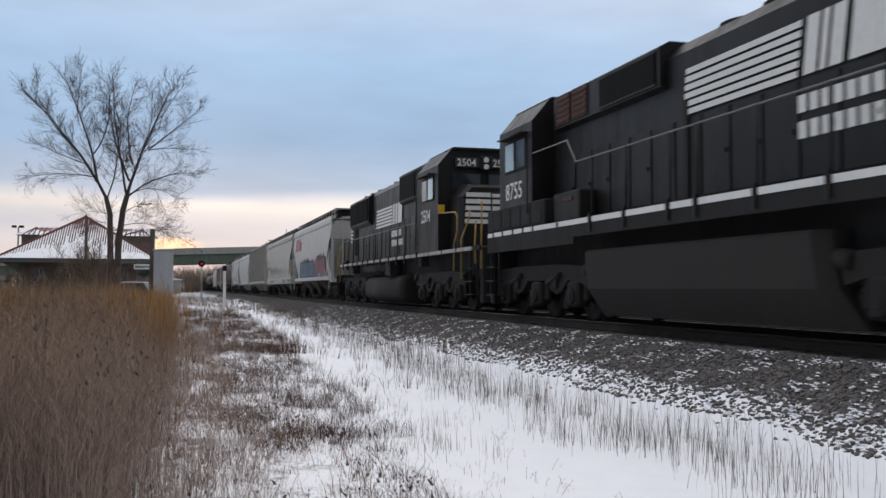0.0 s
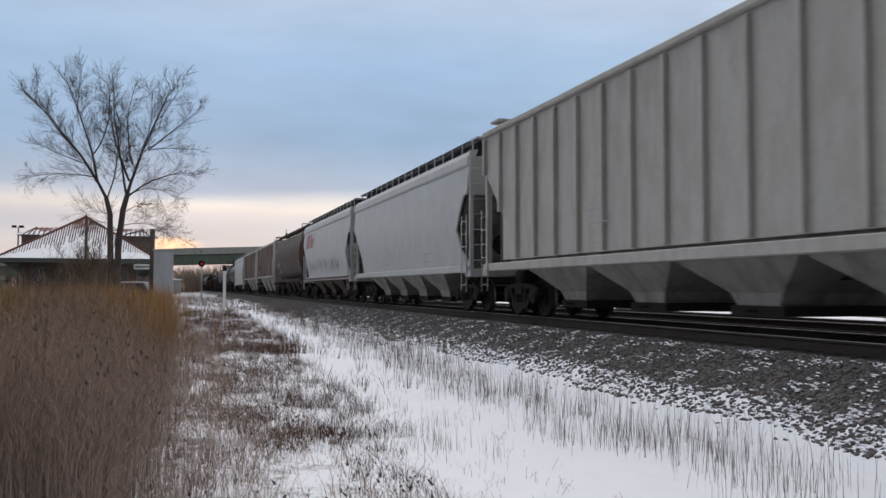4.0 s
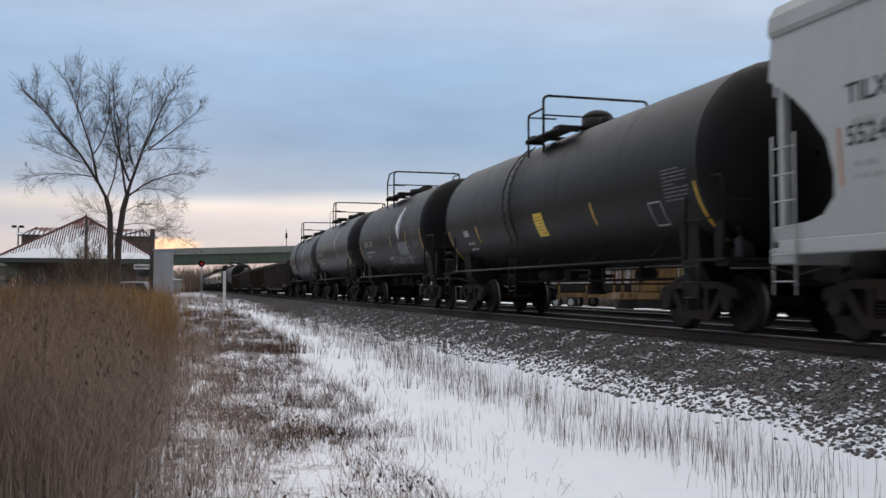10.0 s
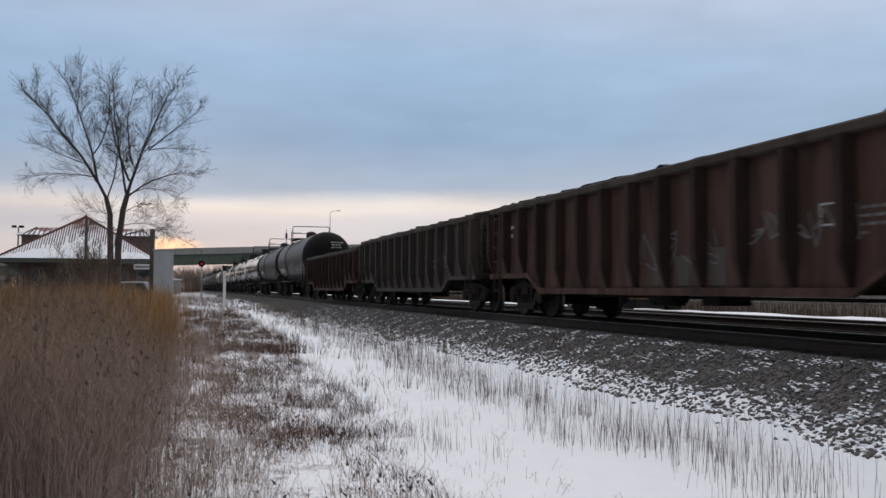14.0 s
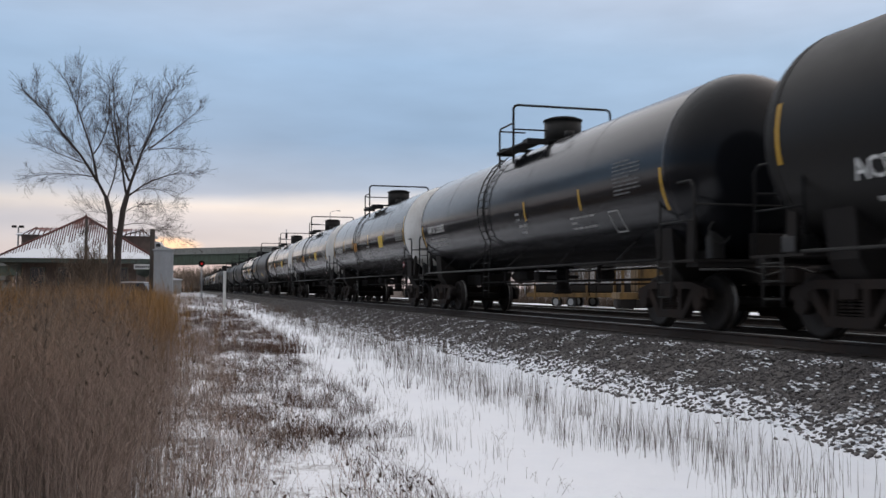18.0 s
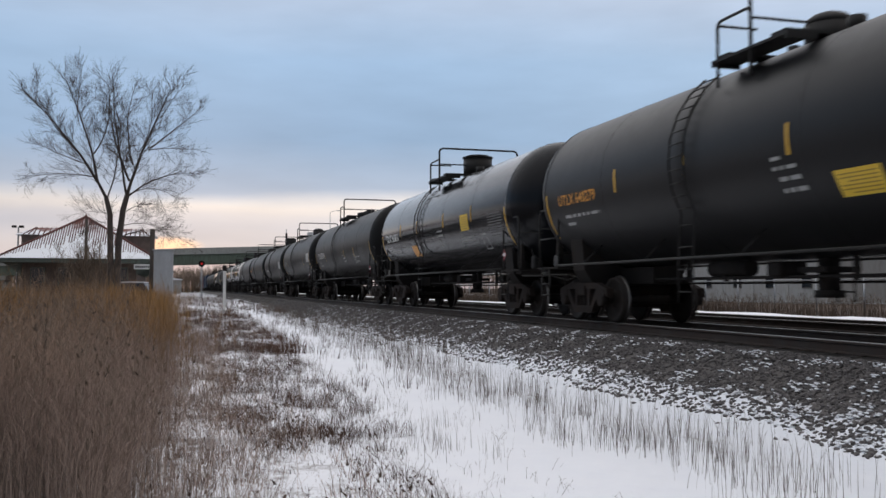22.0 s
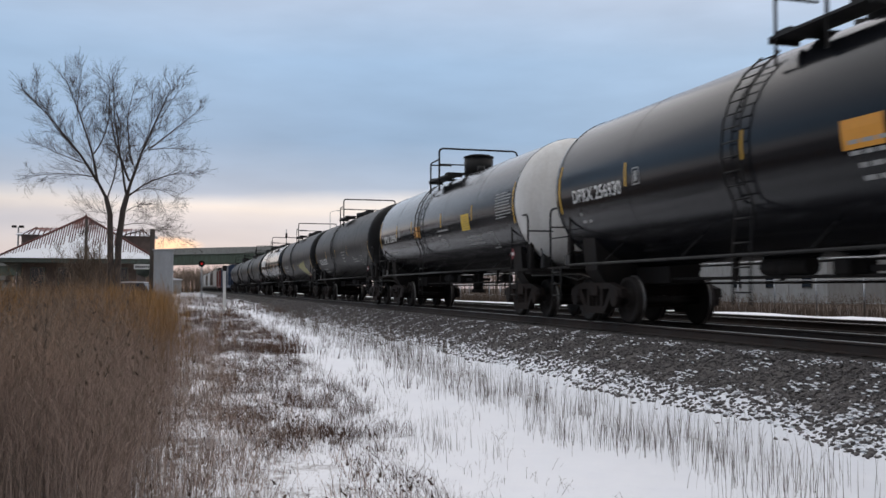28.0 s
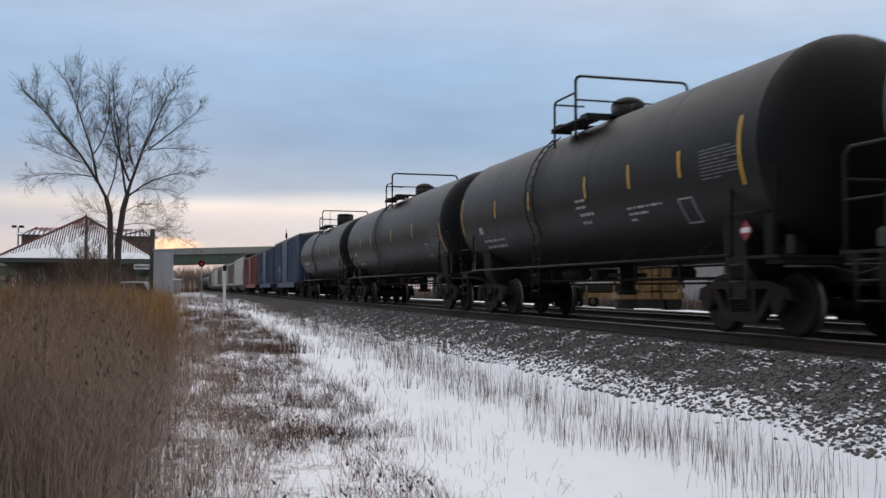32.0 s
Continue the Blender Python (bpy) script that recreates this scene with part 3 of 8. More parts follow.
def tank_car(pitch, label, body, r=1.58, zc=2.70, white_ends=False, dome="tall", number="", number_mat=None, marks="", seed=0, gap=2.4, number_size=0.3, number_at=(0.75, -0.32), orange_at=None, label_at=-0.15, strips=None, strip_z=-0.08, ends_z=None, block=None, frame_at=None, placard=None, end_in=0.14):
    """strips: places of the short reflective strips along the shell; ends_z: reach of the long ones at its ends; block: y, top, width, height of the data lines."""
    half = pitch / 2
    car = thing("tank_car", label, "tank car", GONE)
    lc = half - gap / 2            # half length of the cylinder
    n = 40
    ring = lambda y, k: [(k * r * math.sin(2 * math.pi * i / n), y, zc + k * r * math.cos(2 * math.pi * i / n)) for i in range(n)]
    rings = [ring(y, 1.0) for y in (-lc, -lc * 0.5, 0.0, lc * 0.5, lc)]
    part("shell", Shape().loft(rings, caps=False, smooth=True), body, car)
    dh = 0.78
    for s in (-1, 1):
        rr = [ring(s * (lc + dh * math.sin(a)), math.cos(a) if a < 1.5 else 0.03) for a in (0.0, 0.12, 0.3, 0.5, 0.72, 0.95, 1.2, 1.42, 1.55)]
        part("head", Shape().loft(rr, caps=False, smooth=True), HEADWHITE if white_ends else HEADSHADE if body is DUSTY else body, car, "dished white end" if white_ends else "")
    for y in (-lc * 0.61, -lc * 0.2, lc * 0.2, lc * 0.61):
        part("weld_seam", Shape().loft([ring(y - 0.014, 1.0005), ring(y - 0.006, 1.0025), ring(y + 0.006, 1.0025), ring(y + 0.014, 1.0005)], caps=False), body, car)
    for y in (-lc + 0.03, lc - 0.03):
        part("weld_band", Shape().loft([ring(y - 0.03, 1.002), ring(y - 0.028, 1.005), ring(y + 0.028, 1.005), ring(y + 0.03, 1.002)], caps=False, smooth=True), body, car)
    # saddles, stub sills, bolsters, end platforms
    tc = half - 2.05
    for s in (-1, 1):
        part("stub_sill", Shape().box(-0.32, 0.32, *sorted((s * (tc - 1.6), s * (half - 0.55))), 0.78, 1.1), UNDER, car)
        part("saddle", Shape().loft([[(x * k, s * tc + y, z) for x, y in ((-1, -0.28), (1, -0.28), (1, 0.28), (-1, 0.28))] for z, k in ((0.75, 0.95), (1.05, 1.16), (1.75, 1.22))]), UNDER, car)
        # added plate: stops bright background showing between the car ends
        part("striker_plate", Shape().box(-0.45, 0.45, *sorted((s * (half - 0.72), s * (half - 0.66))), 1.1, 1.56, 0.02), UNDER, car)
        if white_ends and s > 0:
            part("head_rim", Shape().loft([ring(lc + dh * math.sin(a), 1.004 * math.cos(a)) for a in (0.0, 0.12, 0.3, 0.42)], caps=False, smooth=True), body, car, "black painted edge of the white end")
        # added block: closes the bright gap below the head
        part("head_cradle", Shape().box(-0.75, 0.75, *sorted((s * (tc + 0.3), s * (half - 1.3))), 1.142, 1.55, 0.04), UNDER, car)
        part("end_beam", Shape().box(-1.42, 1.42, *sorted((s * (half - 0.95), s * (half - 0.62))), 1.02, 1.095), UNDER, car)
        for x in (-1.2, 1.2):
            part("saddle_brace", Shape().loft([[(x + k * dx, s * (tc + 0.9) + dy, z) for dx, dy in ((-1, -0.1), (1, -0.1), (1, 0.1), (-1, 0.1))] for z, k in ((1.145, 0.05), (1.85, 0.03))]), UNDER, car)
    for s in (-1, 1):
        plat = Shape().box(-1.5, 1.5, *sorted((s * (half - 1.75), s * (half - 0.6))), 1.10, 1.14)
        part("end_platform", plat, UNDER, car)
        for x in (-1.46, 1.46):
            rail = Shape()
            y0, y1 = s * (half - 1.7), s * (half - 0.66)
            rail.tube([(x, y0, 1.14), (x, y0, 2.28), (x, y0 + 0.1 * s, 2.38), (x, y1 - 0.1 * s, 2.38), (x, y1, 2.28), (x, y1, 1.14)], 0.022)
            rail.cyl((x, y0, 1.75), (x, y1, 1.75), 0.016, 5)
            # on dusty cars the end rails take the same shade-darkened colour
            part("end_handrail", rail, HEADSHADE if body is DUSTY else RAILIRON, car)
        part("end_crossbar", Shape().tube([(-1.46, s * (half - 0.66), 2.0), (1.46, s * (half - 0.66), 2.0)], 0.018), HEADSHADE if body is DUSTY else RAILIRON, car)
        # brake stand, levers and hoses on the platform
        if s < 0:
            part("brake_stand", Shape().box(-0.95, -0.68, -half + 1.0, -half + 1.18, 1.142, 1.62, 0.03), FITTING, car)
            part("hand_brake_wheel", Shape().tube([(-0.82 + 0.2 * math.cos(0.5236 * k), -half + 0.95, 1.6 + 0.2 * math.sin(0.5236 * k)) for k in range(13)], 0.014, 5), FITTING, car)
        else:
            part("valve_cover", Shape().box(-1.25, -0.85, half - 1.25, half - 0.9, 1.142, 1.42, 0.04), FITTING, car)
        part("uncoupling_lever", Shape().tube([(-1.4, s * (half - 0.58), 0.98), (-0.7, s * (half - 0.55), 0.98), (-0.3, s * (half - 0.5), 0.88), (0.0, s * (half - 0.4), 0.98)], 0.018, 5), FITTING, car)
        for x in (-1.5, 1.5):
            part("step_ladder", ladder(Shape(), (x, s * (half - 1.3), 0.42), (x, s * (half - 1.3), 1.14), 0.42, 3, 0.016), RAILIRON, car)
    for x in (-1.5, 1.5):
        part("side_handrail", Shape().cyl((x, -half + 1.7, 1.16), (x, half - 1.7, 1.16), 0.026, 6), RAILIRON, car)
    for y in (-lc * 0.75, -lc * 0.4, 0, lc * 0.4, lc * 0.75):
        for x in (-1, 1):
            part("handrail_bracket", Shape().cyl((x * 1.5, y, 1.16), (x * 1.05, y, zc - r * 0.72), 0.012, 5), RAILIRON, car)
    # brake gear and outlet under the belly
    part("air_reservoir", Shape().cyl((-0.2, 1.6, 1.02), (-0.2, 2.7, 1.02), 0.14, 10), UNDER, car)
    part("brake_cylinder", Shape().cyl((0.3, -2.0, 0.98), (0.3, -1.5, 0.98), 0.14, 10), UNDER, car)
    part("brake_pipe", Shape().cyl((-0.25, -lc * 0.8, 0.86), (-0.25, lc * 0.8, 0.86), 0.028, 5), UNDER, car)
    part("brake_rod", Shape().cyl((0.4, -lc * 0.8, 0.78), (0.4, lc * 0.8, 0.78), 0.02, 5), UNDER, car)
    part("valve_box", Shape().box(-0.4, 0.1, 0.6, 0.95, 0.86, 1.1, 0.03), UNDER, car)
    for y in (-2.6, -0.9, 2.2, 3.4):
        part("pipe_hanger", Shape().box(-0.28, -0.22, y, y + 0.08, 0.8, 1.15), UNDER, car)
    out = Shape().cyl((0, 0, 0.62), (0, 0, zc - r + 0.02), 0.16, 10).cyl((0, 0, 0.55), (0, 0, 0.66), 0.22, 10).box(-0.3, 0.3, -0.3, 0.3, 0.92, 1.0)
    part("bottom_outlet", out, UNDER, car)
    # top platform with its railing, dome and valves
    top = zc + r
    rl_, rh, hy = 0.8 + 0.08 * (seed % 3), {28: 0.72, 20: 0.9, 10: 0.74}.get(seed, 0.8), -0.3 if seed == 36 else -0.04 - 0.12 * (seed % 2)
    for x in (-1.1, 1.1):
        pl = Shape()
        pl.box(x - 0.22, x + 0.22, -rl_ - 0.1, rl_ + 0.1, top - 0.16, top - 0.12)
        pl.box(x - 0.24, x + 0.24, -rl_ - 0.11, -rl_ - 0.07, top - 0.22, top - 0.12)
        pl.box(x - 0.24, x + 0.24, rl_ + 0.07, rl_ + 0.11, top - 0.22, top - 0.12)
        part("top_platform", pl, RAILIRON, car)
    for y in (-rl_ - 0.05, rl_ - 0.3):
        part("cross_platform", Shape().box(-1.3, 1.3, y, y + 0.35, top - 0.11, top - 0.07), RAILIRON, car)
    for s in (-1, 1):
        x = s * 1.3
        # a low rail along each side, bent down at its outer end
        if seed in (11, 12, 13):
            part("side_railing", Shape().tube([(x, rl_, top - 0.55), (x, rl_, top + 0.42), (x, rl_ - 0.03, top + 0.5), (x, rl_ - 0.35, top + rh - 0.02), (x, hy + 0.01, top + rh - 0.02)], 0.025), RAILIRON, car)
            continue
        part("side_railing", Shape().tube([(x, rl_, top - 0.55), (x, rl_, top + 0.36), (x, rl_ - 0.03, top + 0.42), (x, rl_ - 0.1, top + 0.45), (x, hy + 0.1, top + 0.45), (x, hy + 0.03, top + 0.42), (x, hy, top + 0.36), (x, hy, top + 0.1)], 0.025), RAILIRON, car)
    hoop = Shape().tube([(-1.3, hy, top - 0.55), (-1.3, hy, top + rh - 0.1), (-1.26, hy, top + rh - 0.03), (-1.18, hy, top + rh), (1.18, hy, top + rh), (1.26, hy, top + rh - 0.03), (1.3, hy, top + rh - 0.1), (1.3, hy, top - 0.55)], 0.03)
    part("tall_railing", hoop, RAILIRON, car, "bent hoop across the top platform")
    part("cross_rail", Shape().cyl((-1.3, hy, top + 0.3), (1.3, hy, top + 0.3), 0.02, 6), RAILIRON, car)
    part("cross_rail", Shape().cyl((-1.3, rl_, top + 0.4), (-0.6, rl_, top + 0.4), 0.02, 6), RAILIRON, car)
    dm = Shape()
    if dome == "tall":
        dm.cyl((0, -0.05, top - 0.1), (0, -0.05, top + 0.54), 0.46, 20).cyl((0, -0.05, top + 0.54), (0, -0.05, top + 0.57), 0.49, 20).cyl((0, -0.05, top + 0.57), (0, -0.05, top + 0.62), 0.36, 16)
    elif dome == "round":
        dm.cyl((0, -0.1, top - 0.1), (0, -0.1, top + 0.26), 0.36, 16)
        dm.loft([[(0.36 * math.cos(a) * math.cos(2 * math.pi * i / 16), -0.1 + 0.36 * math.cos(a) * math.sin(2 * math.pi * i / 16), top + 0.26 + 0.2 * math.sin(a)) for i in range(16)] for a in (0, 0.4, 0.8, 1.2, 1.5)], smooth=True)
    else:
        dm.cyl((0, 0, top - 0.1), (0, 0, top + 0.14), 0.62, 18).cyl((0, -0.2, top + 0.14), (0, -0.2, top + 0.3), 0.2, 10).cyl((0.2, 0.3, top + 0.14), (0.2, 0.3, top + 0.34), 0.12, 8)
        dm.box(-0.3, 0.3, -0.5, 0.5, top + 0.14, top + 0.2)
    part("dome", dm, RAILIRON, car)
    part("valve", Shape().cyl((0.1, 0.85, top - 0.05), (0.1, 0.85, top + 0.2), 0.1, 8), RAILIRON, car)
    part("valve", Shape().cyl((-0.2, -0.9, top - 0.05), (-0.2, -0.9, top + 0.16), 0.13, 8), RAILIRON, car)
    # side ladder that follows the shell
    for sx in (-1, 1) if "leaf" not in marks or seed == 13 else (1,):
        ld = Shape()
        arc = [(sx * (r + 0.09) * math.sin(a), zc + (r + 0.09) * math.cos(a)) for a in (0.62, 0.85, 1.1, 1.35, 1.6, 1.85, 2.1)]
        arc += [(sx * 1.5, 1.16), (sx * 1.5, 0.45)]
        for y in (1.25, 1.67):
            ld.tube([(x, y, z) for x, z in arc], 0.018, 5)
        spots = [(xa + (xb - xa) * k, za + (zb - za) * k) for (xa, za), (xb, zb) in zip(arc, arc[1:]) for k in (0.25, 0.75)]
        lad = part("side_ladder", ld, RAILIRON, car)
        for x, z in spots if (sx < 0 or seed % 3 == 0) and seed < 50 else ():
            part("rung", RUNG, RAILIRON, lad, at=(x, 1.25, z))
    # markings on the side that is seen
    surf = on_tank(r, zc)
    nm = number_mat or MARKWHITE
    if number:
        words(car, number, lc - number_at[0], zc + number_at[1], number_size, nm, surf, "reporting_mark")
        bars(car, lc - number_at[0] - 0.2, zc + number_at[1] - 0.26, 1.6, 0.3, 2, MARKGREY, surf, seed)
    else:
        bars(car, lc - 1.45, zc - 0.6, 2.0, 0.44, 1, MARKGREY, surf, seed + 5)
        bars(car, lc - 1.55, zc - 0.82, 1.5, 0.3, 2, MARKGREY, surf, seed)
    tm = MARKGREY if "pale" in marks else MARKYELLOW
    for y in strips if strips is not None else (lc - 3.0, lc - 5.2, -1.1, -lc + 3.5):
        part("reflective_strip", panel(Shape(), y - 0.032, y + 0.032, zc + strip_z - 0.21, zc + strip_z + 0.21, surf, 3), tm, car)
    lo, hi = ends_z or ((-0.48, 0.5) if white_ends else (-0.95, -0.05))
    for y in (-lc + end_in, lc - 0.14):
        part("reflective_strip", panel(Shape(), y - 0.032, y + 0.028, zc + lo, zc + hi, surf, 8), tm, car)
    if white_ends and strips:
        sq = Shape()
        ya, za = strips[0] - 0.5, zc + strip_z - 0.22
        for a, b, c, d in ((0, 0.24, 0, 0.02), (0, 0.24, 0.28, 0.3), (0, 0.02, 0, 0.3), (0.22, 0.24, 0, 0.3), (0.07, 0.17, 0.06, 0.24)):
            panel(sq, ya + a, ya + b, za + c, za + d, surf, 1)
        part("inspection_mark", sq, MARKGREY, car)
    if block != ():
        data_lines(car, block or ((-lc + 1.4, 0.36, 1.1, 0.66) if white_ends else (-lc + 1.45, -0.08, 1.1, 0.6)), zc, MARKGREY if white_ends else DATAFADE, surf, seed + 1)
    if white_ends or seed % 3 == 0:
        hs = Shape()
        hr = random.Random(seed)
        for i in range(3):
            z = zc + 0.85 - 0.16 * i
            x1 = 0.15 + hr.uniform(0, 0.1)
            while x1 < 0.85:
                w = hr.uniform(0.1, 0.25)
                at = lambda xx, zz: (xx, -lc - dh * math.sqrt(max(0.0, 1 - (xx * xx + (zz - zc) ** 2) / (r * r))) - 0.02, zz)
                hs.face([at(x1, z), at(x1 + w, z), at(x1 + w, z + 0.08), at(x1, z + 0.08)])
                x1 += w + 0.06
        tagged(part("head_stencil", hs, MARKBLACK if white_ends else MARKGREY, car), kind="stuff")
    if "stencil" in marks:
        bars(car, -0.8, zc - 0.32, 1.1, 0.26, 2, MARKGREY, surf, seed + 2)
        bars(car, -0.9, zc - 0.6, 0.6, 0.3, 2, MARKGREY, surf, seed + 3)
        bars(car, -lc + 4.0, zc - 0.62, 1.2, 0.3, 3, MARKGREY, surf, seed + 4)
    if number == "" and "gatx" in marks:
        words(car, "GATX", lc - 0.9, zc - 0.43, 0.4, MARKGREY, surf, "reporting_mark")
    if "orange" in marks:
        oy, oz = orange_at or (1.75, -0.21)
        part("orange_placard", panel(Shape(), oy - 0.35, oy + 0.35, zc + oz - 0.18, zc + oz + 0.18, surf), MARKORANGE, car)
    if "yellow" in marks or placard:
        py, pz, pw, ph = placard or (-3.92, -0.42, 0.7, 0.44)
        pc = part("yellow_placard", panel(Shape(), py, py + pw, zc + pz, zc + pz + ph, surf), PLACARD, car)
        ln = Shape()
        for i in range(6):
            panel(ln, py + 0.06, py + pw - (0.06 if i % 3 else 0.2), zc + pz + ph * (0.1 + 0.14 * i), zc + pz + ph * (0.15 + 0.14 * i), lambda yy, zz: (surf(yy, zz)[0] - 0.004, yy, zz), 1)
        tagged(part("placard_text", ln, PLACARDINK, pc), kind="stuff")
    if "label" in marks:
        wp = part("white_placard", panel(Shape(), -lc + 0.32, -lc + 1.4, zc + label_at - 0.26, zc + label_at + 0.26, surf), LABELDULL, car)
        tagged(bars(wp, -lc + 1.3, zc + label_at + 0.1, 0.85, 0.36, 4, MARKGREY, lambda yy, zz: (surf(yy, zz)[0] - 0.004, yy, zz), seed + 21), kind="stuff")
    frame_ = Shape()
    y0, z0 = frame_at or (-lc + 1.85, zc - 0.98)
    for a, b, c, d in ((0, 0.42, 0, 0.025), (0, 0.42, 0.375, 0.4), (0, 0.025, 0, 0.4), (0.395, 0.42, 0, 0.4)):
        panel(frame_, y0 + a, y0 + b, z0 + c, z0 + d, surf, 2)
    part("placard_frame", frame_, MARKGREY, car)
    if "diamond" in marks or white_ends:
        yd, zd = -lc + 0.45, 1.5
        k = 0.15
        dia = Shape().face([(-1.47, yd, zd - k), (-1.47, yd + k, zd), (-1.47, yd, zd + k), (-1.47, yd - k, zd)])
        pl2 = part("hazard_diamond", dia, MARKRED, car, "red and white diamond placard")
        part("diamond_text", Shape().face([(-1.475, yd - 0.1, zd - 0.03), (-1.475, yd + 0.1, zd - 0.03), (-1.475, yd + 0.1, zd + 0.04), (-1.475, yd - 0.1, zd + 0.05)]), MARKWHITE, pl2)
    if "patch" in marks:
        pt = Shape()
        rr = random.Random(seed)
        for i in range(8):
            y1 = -4.95 + i * 0.39
            panel(pt, y1, y1 + 0.39, zc - 1.22 + rr.uniform(-0.05, 0.05) + (0.12 * max(0, i - 3)), zc - (0.78 if i == 0 else 0.36 if i < 6 else 0.5) + rr.uniform(-0.06, 0.06), surf, 4)
        part("repaint_patch", pt, PATCH, car, "faded olive paint patch")
    if "tags" in marks:
        if seed == 11:
            scrawl(car, 0.3, zc - 1.15, 3.4, 0.3, 9, MARKGREY, surf, seed, 0.016)
        else:
            scrawl(car, lc - 2.5, zc - 0.95, 2.2, 0.6, 6, TAGGREY, surf, seed, 0.014)
            scrawl(car, -lc + 5.0, zc - 0.9, 2.4, 0.6, 6, TAGGREY, surf, seed + 9, 0.014)
    if "leaf" in marks:
        # a leaf-like emblem: pointed foot, straight near edge, slanted crest
        ly, lz, lw, lh = (-1.65, -0.32, 0.95, 1.16) if seed == 11 else (-1.15, -0.3, 0.8, 1.04)
        def leaf(k, out, dark):
            rows = []
            for i in range(13):
                t = i / 12
                near = 0.42 - 0.42 * t / 0.45 if t < 0.45 else 0.62 * (t - 0.45) / 0.55
                far_ = 0.42 + 0.5 * t / 0.6 if t < 0.6 else 0.92 - 0.1 * (t - 0.6) / 0.4
                if dark:
                    near = near + (far_ - near) * 0.55
                row = []
                for q in (near, far_):
                    x, y, z = surf(ly - lw * (0.5 + (q - 0.5) * k), zc + lz + lh * (0.5 + (t - 0.5) * k))
                    row.append((x - out, y, z))
                rows.append(row)
            return Shape().loft(rows, closed=False, caps=False)
        em = part("leaf_emblem", leaf(1.0, 0.0, False), MARKWHITE if seed == 11 else MARKGREY, car, "worn white leaf shape")
        part("leaf_field", leaf(0.86, 0.006, True), LEAFBLUE if seed == 11 else TAGGREY, em, "faded blue-grey field")
        if seed == 11:
            for k, (ya, w) in enumerate(((-1.7, 0.36), (-2.12, 0.36), (-2.54, 0.4))):
                part("brand_letter", panel(Shape(), ya - w, ya, zc - 0.84, zc - 0.4, surf, 4, slant=-0.06), TAGGREY, car, "worn white block shape")
            part("repaint_patch", panel(Shape(), -3.9, 0.6, zc - 1.2, zc - 0.86, surf, 4), GREYTANK, car, "smeared grey band")
    if "brand" in marks:
        for i in range(6):
            y1 = 6.9 - 0.575 * i
            bl = panel(Shape(), y1 - 0.46, y1, zc - 0.08, zc + 0.5, surf, 4, slant=-0.12)
            part("brand_letter", bl, MARKWHITE, car, "white block lettering shape")
    couplers(car, half)
    truck(car, -tc)
    truck(car, tc)
    return car


HOP_END = 0.6      # from the coupling line to the end of the side


def hopper_side(half, kind, s, x, cut="curved", dz=0.0, low=1.38):
    """The side sheet with its notched ends, as one thick plate."""
    b = half - HOP_END
    if kind == "curved":
        edge = {"curved": [(1.30, b), (1.5, b), (1.53, b - 0.7), (1.6, b - 1.0), (1.8, b - 1.22), (2.1, b - 1.25), (2.5, b - 1.15), (2.85, b - 0.85), (3.15, b - 0.5), (3.4, b - 0.1), (3.46, b), (4.22, b)],
                "angled": [(1.30, b - 1.98), (1.6, b - 1.95), (2.0, b - 1.7), (2.6, b - 1.05), (3.05, b - 0.4), (3.25, b - 0.08), (3.3, b), (4.22, b)]}[cut]
    else:
        edge = [(low, b - 1.36), (2.5, b - 1.36), (3.68, b - 0.02), (3.72, b), (4.22 + dz, b)]
    # the head end of the angled kind has a six-sided notch
    front = [(1.30, b), (1.42, b - 0.15), (1.77, b - 0.7), (2.33, b - 1.0), (3.24, b - 0.36), (3.28, b - 0.02), (4.22, b)] if cut == "angled" and kind == "curved" else edge
    lean = (lambda z: 0.10 * math.sin(max(0.0, min(1.0, (z - 1.3) / 2.92)) * math.pi)) if kind == "curved" else (lambda z: 0.0)
    sh = Shape()
    zs = sorted([1.75 + 0.2 * i for i in range(13)] + [e[0] for e in edge] + [e[0] for e in front if e not in edge]) if kind == "curved" else [e[0] for e in edge]
    def at(z, line=edge):
        for (za, ya), (zb, yb) in zip(line, line[1:]):
            if z <= zb:
                return ya + (yb - ya) * max(0.0, (z - za) / (zb - za))
        return line[-1][1]
    rings = []
    for z in zs:
        xo, xi, y, yf = s * (x + lean(z)), s * (x + lean(z) - 0.05), at(z), at(z, front)
        rings.append([(xo, -yf, z), (xo, y, z), (xi, y, z), (xi, -yf, z)])
    return sh.loft(rings, smooth=False)


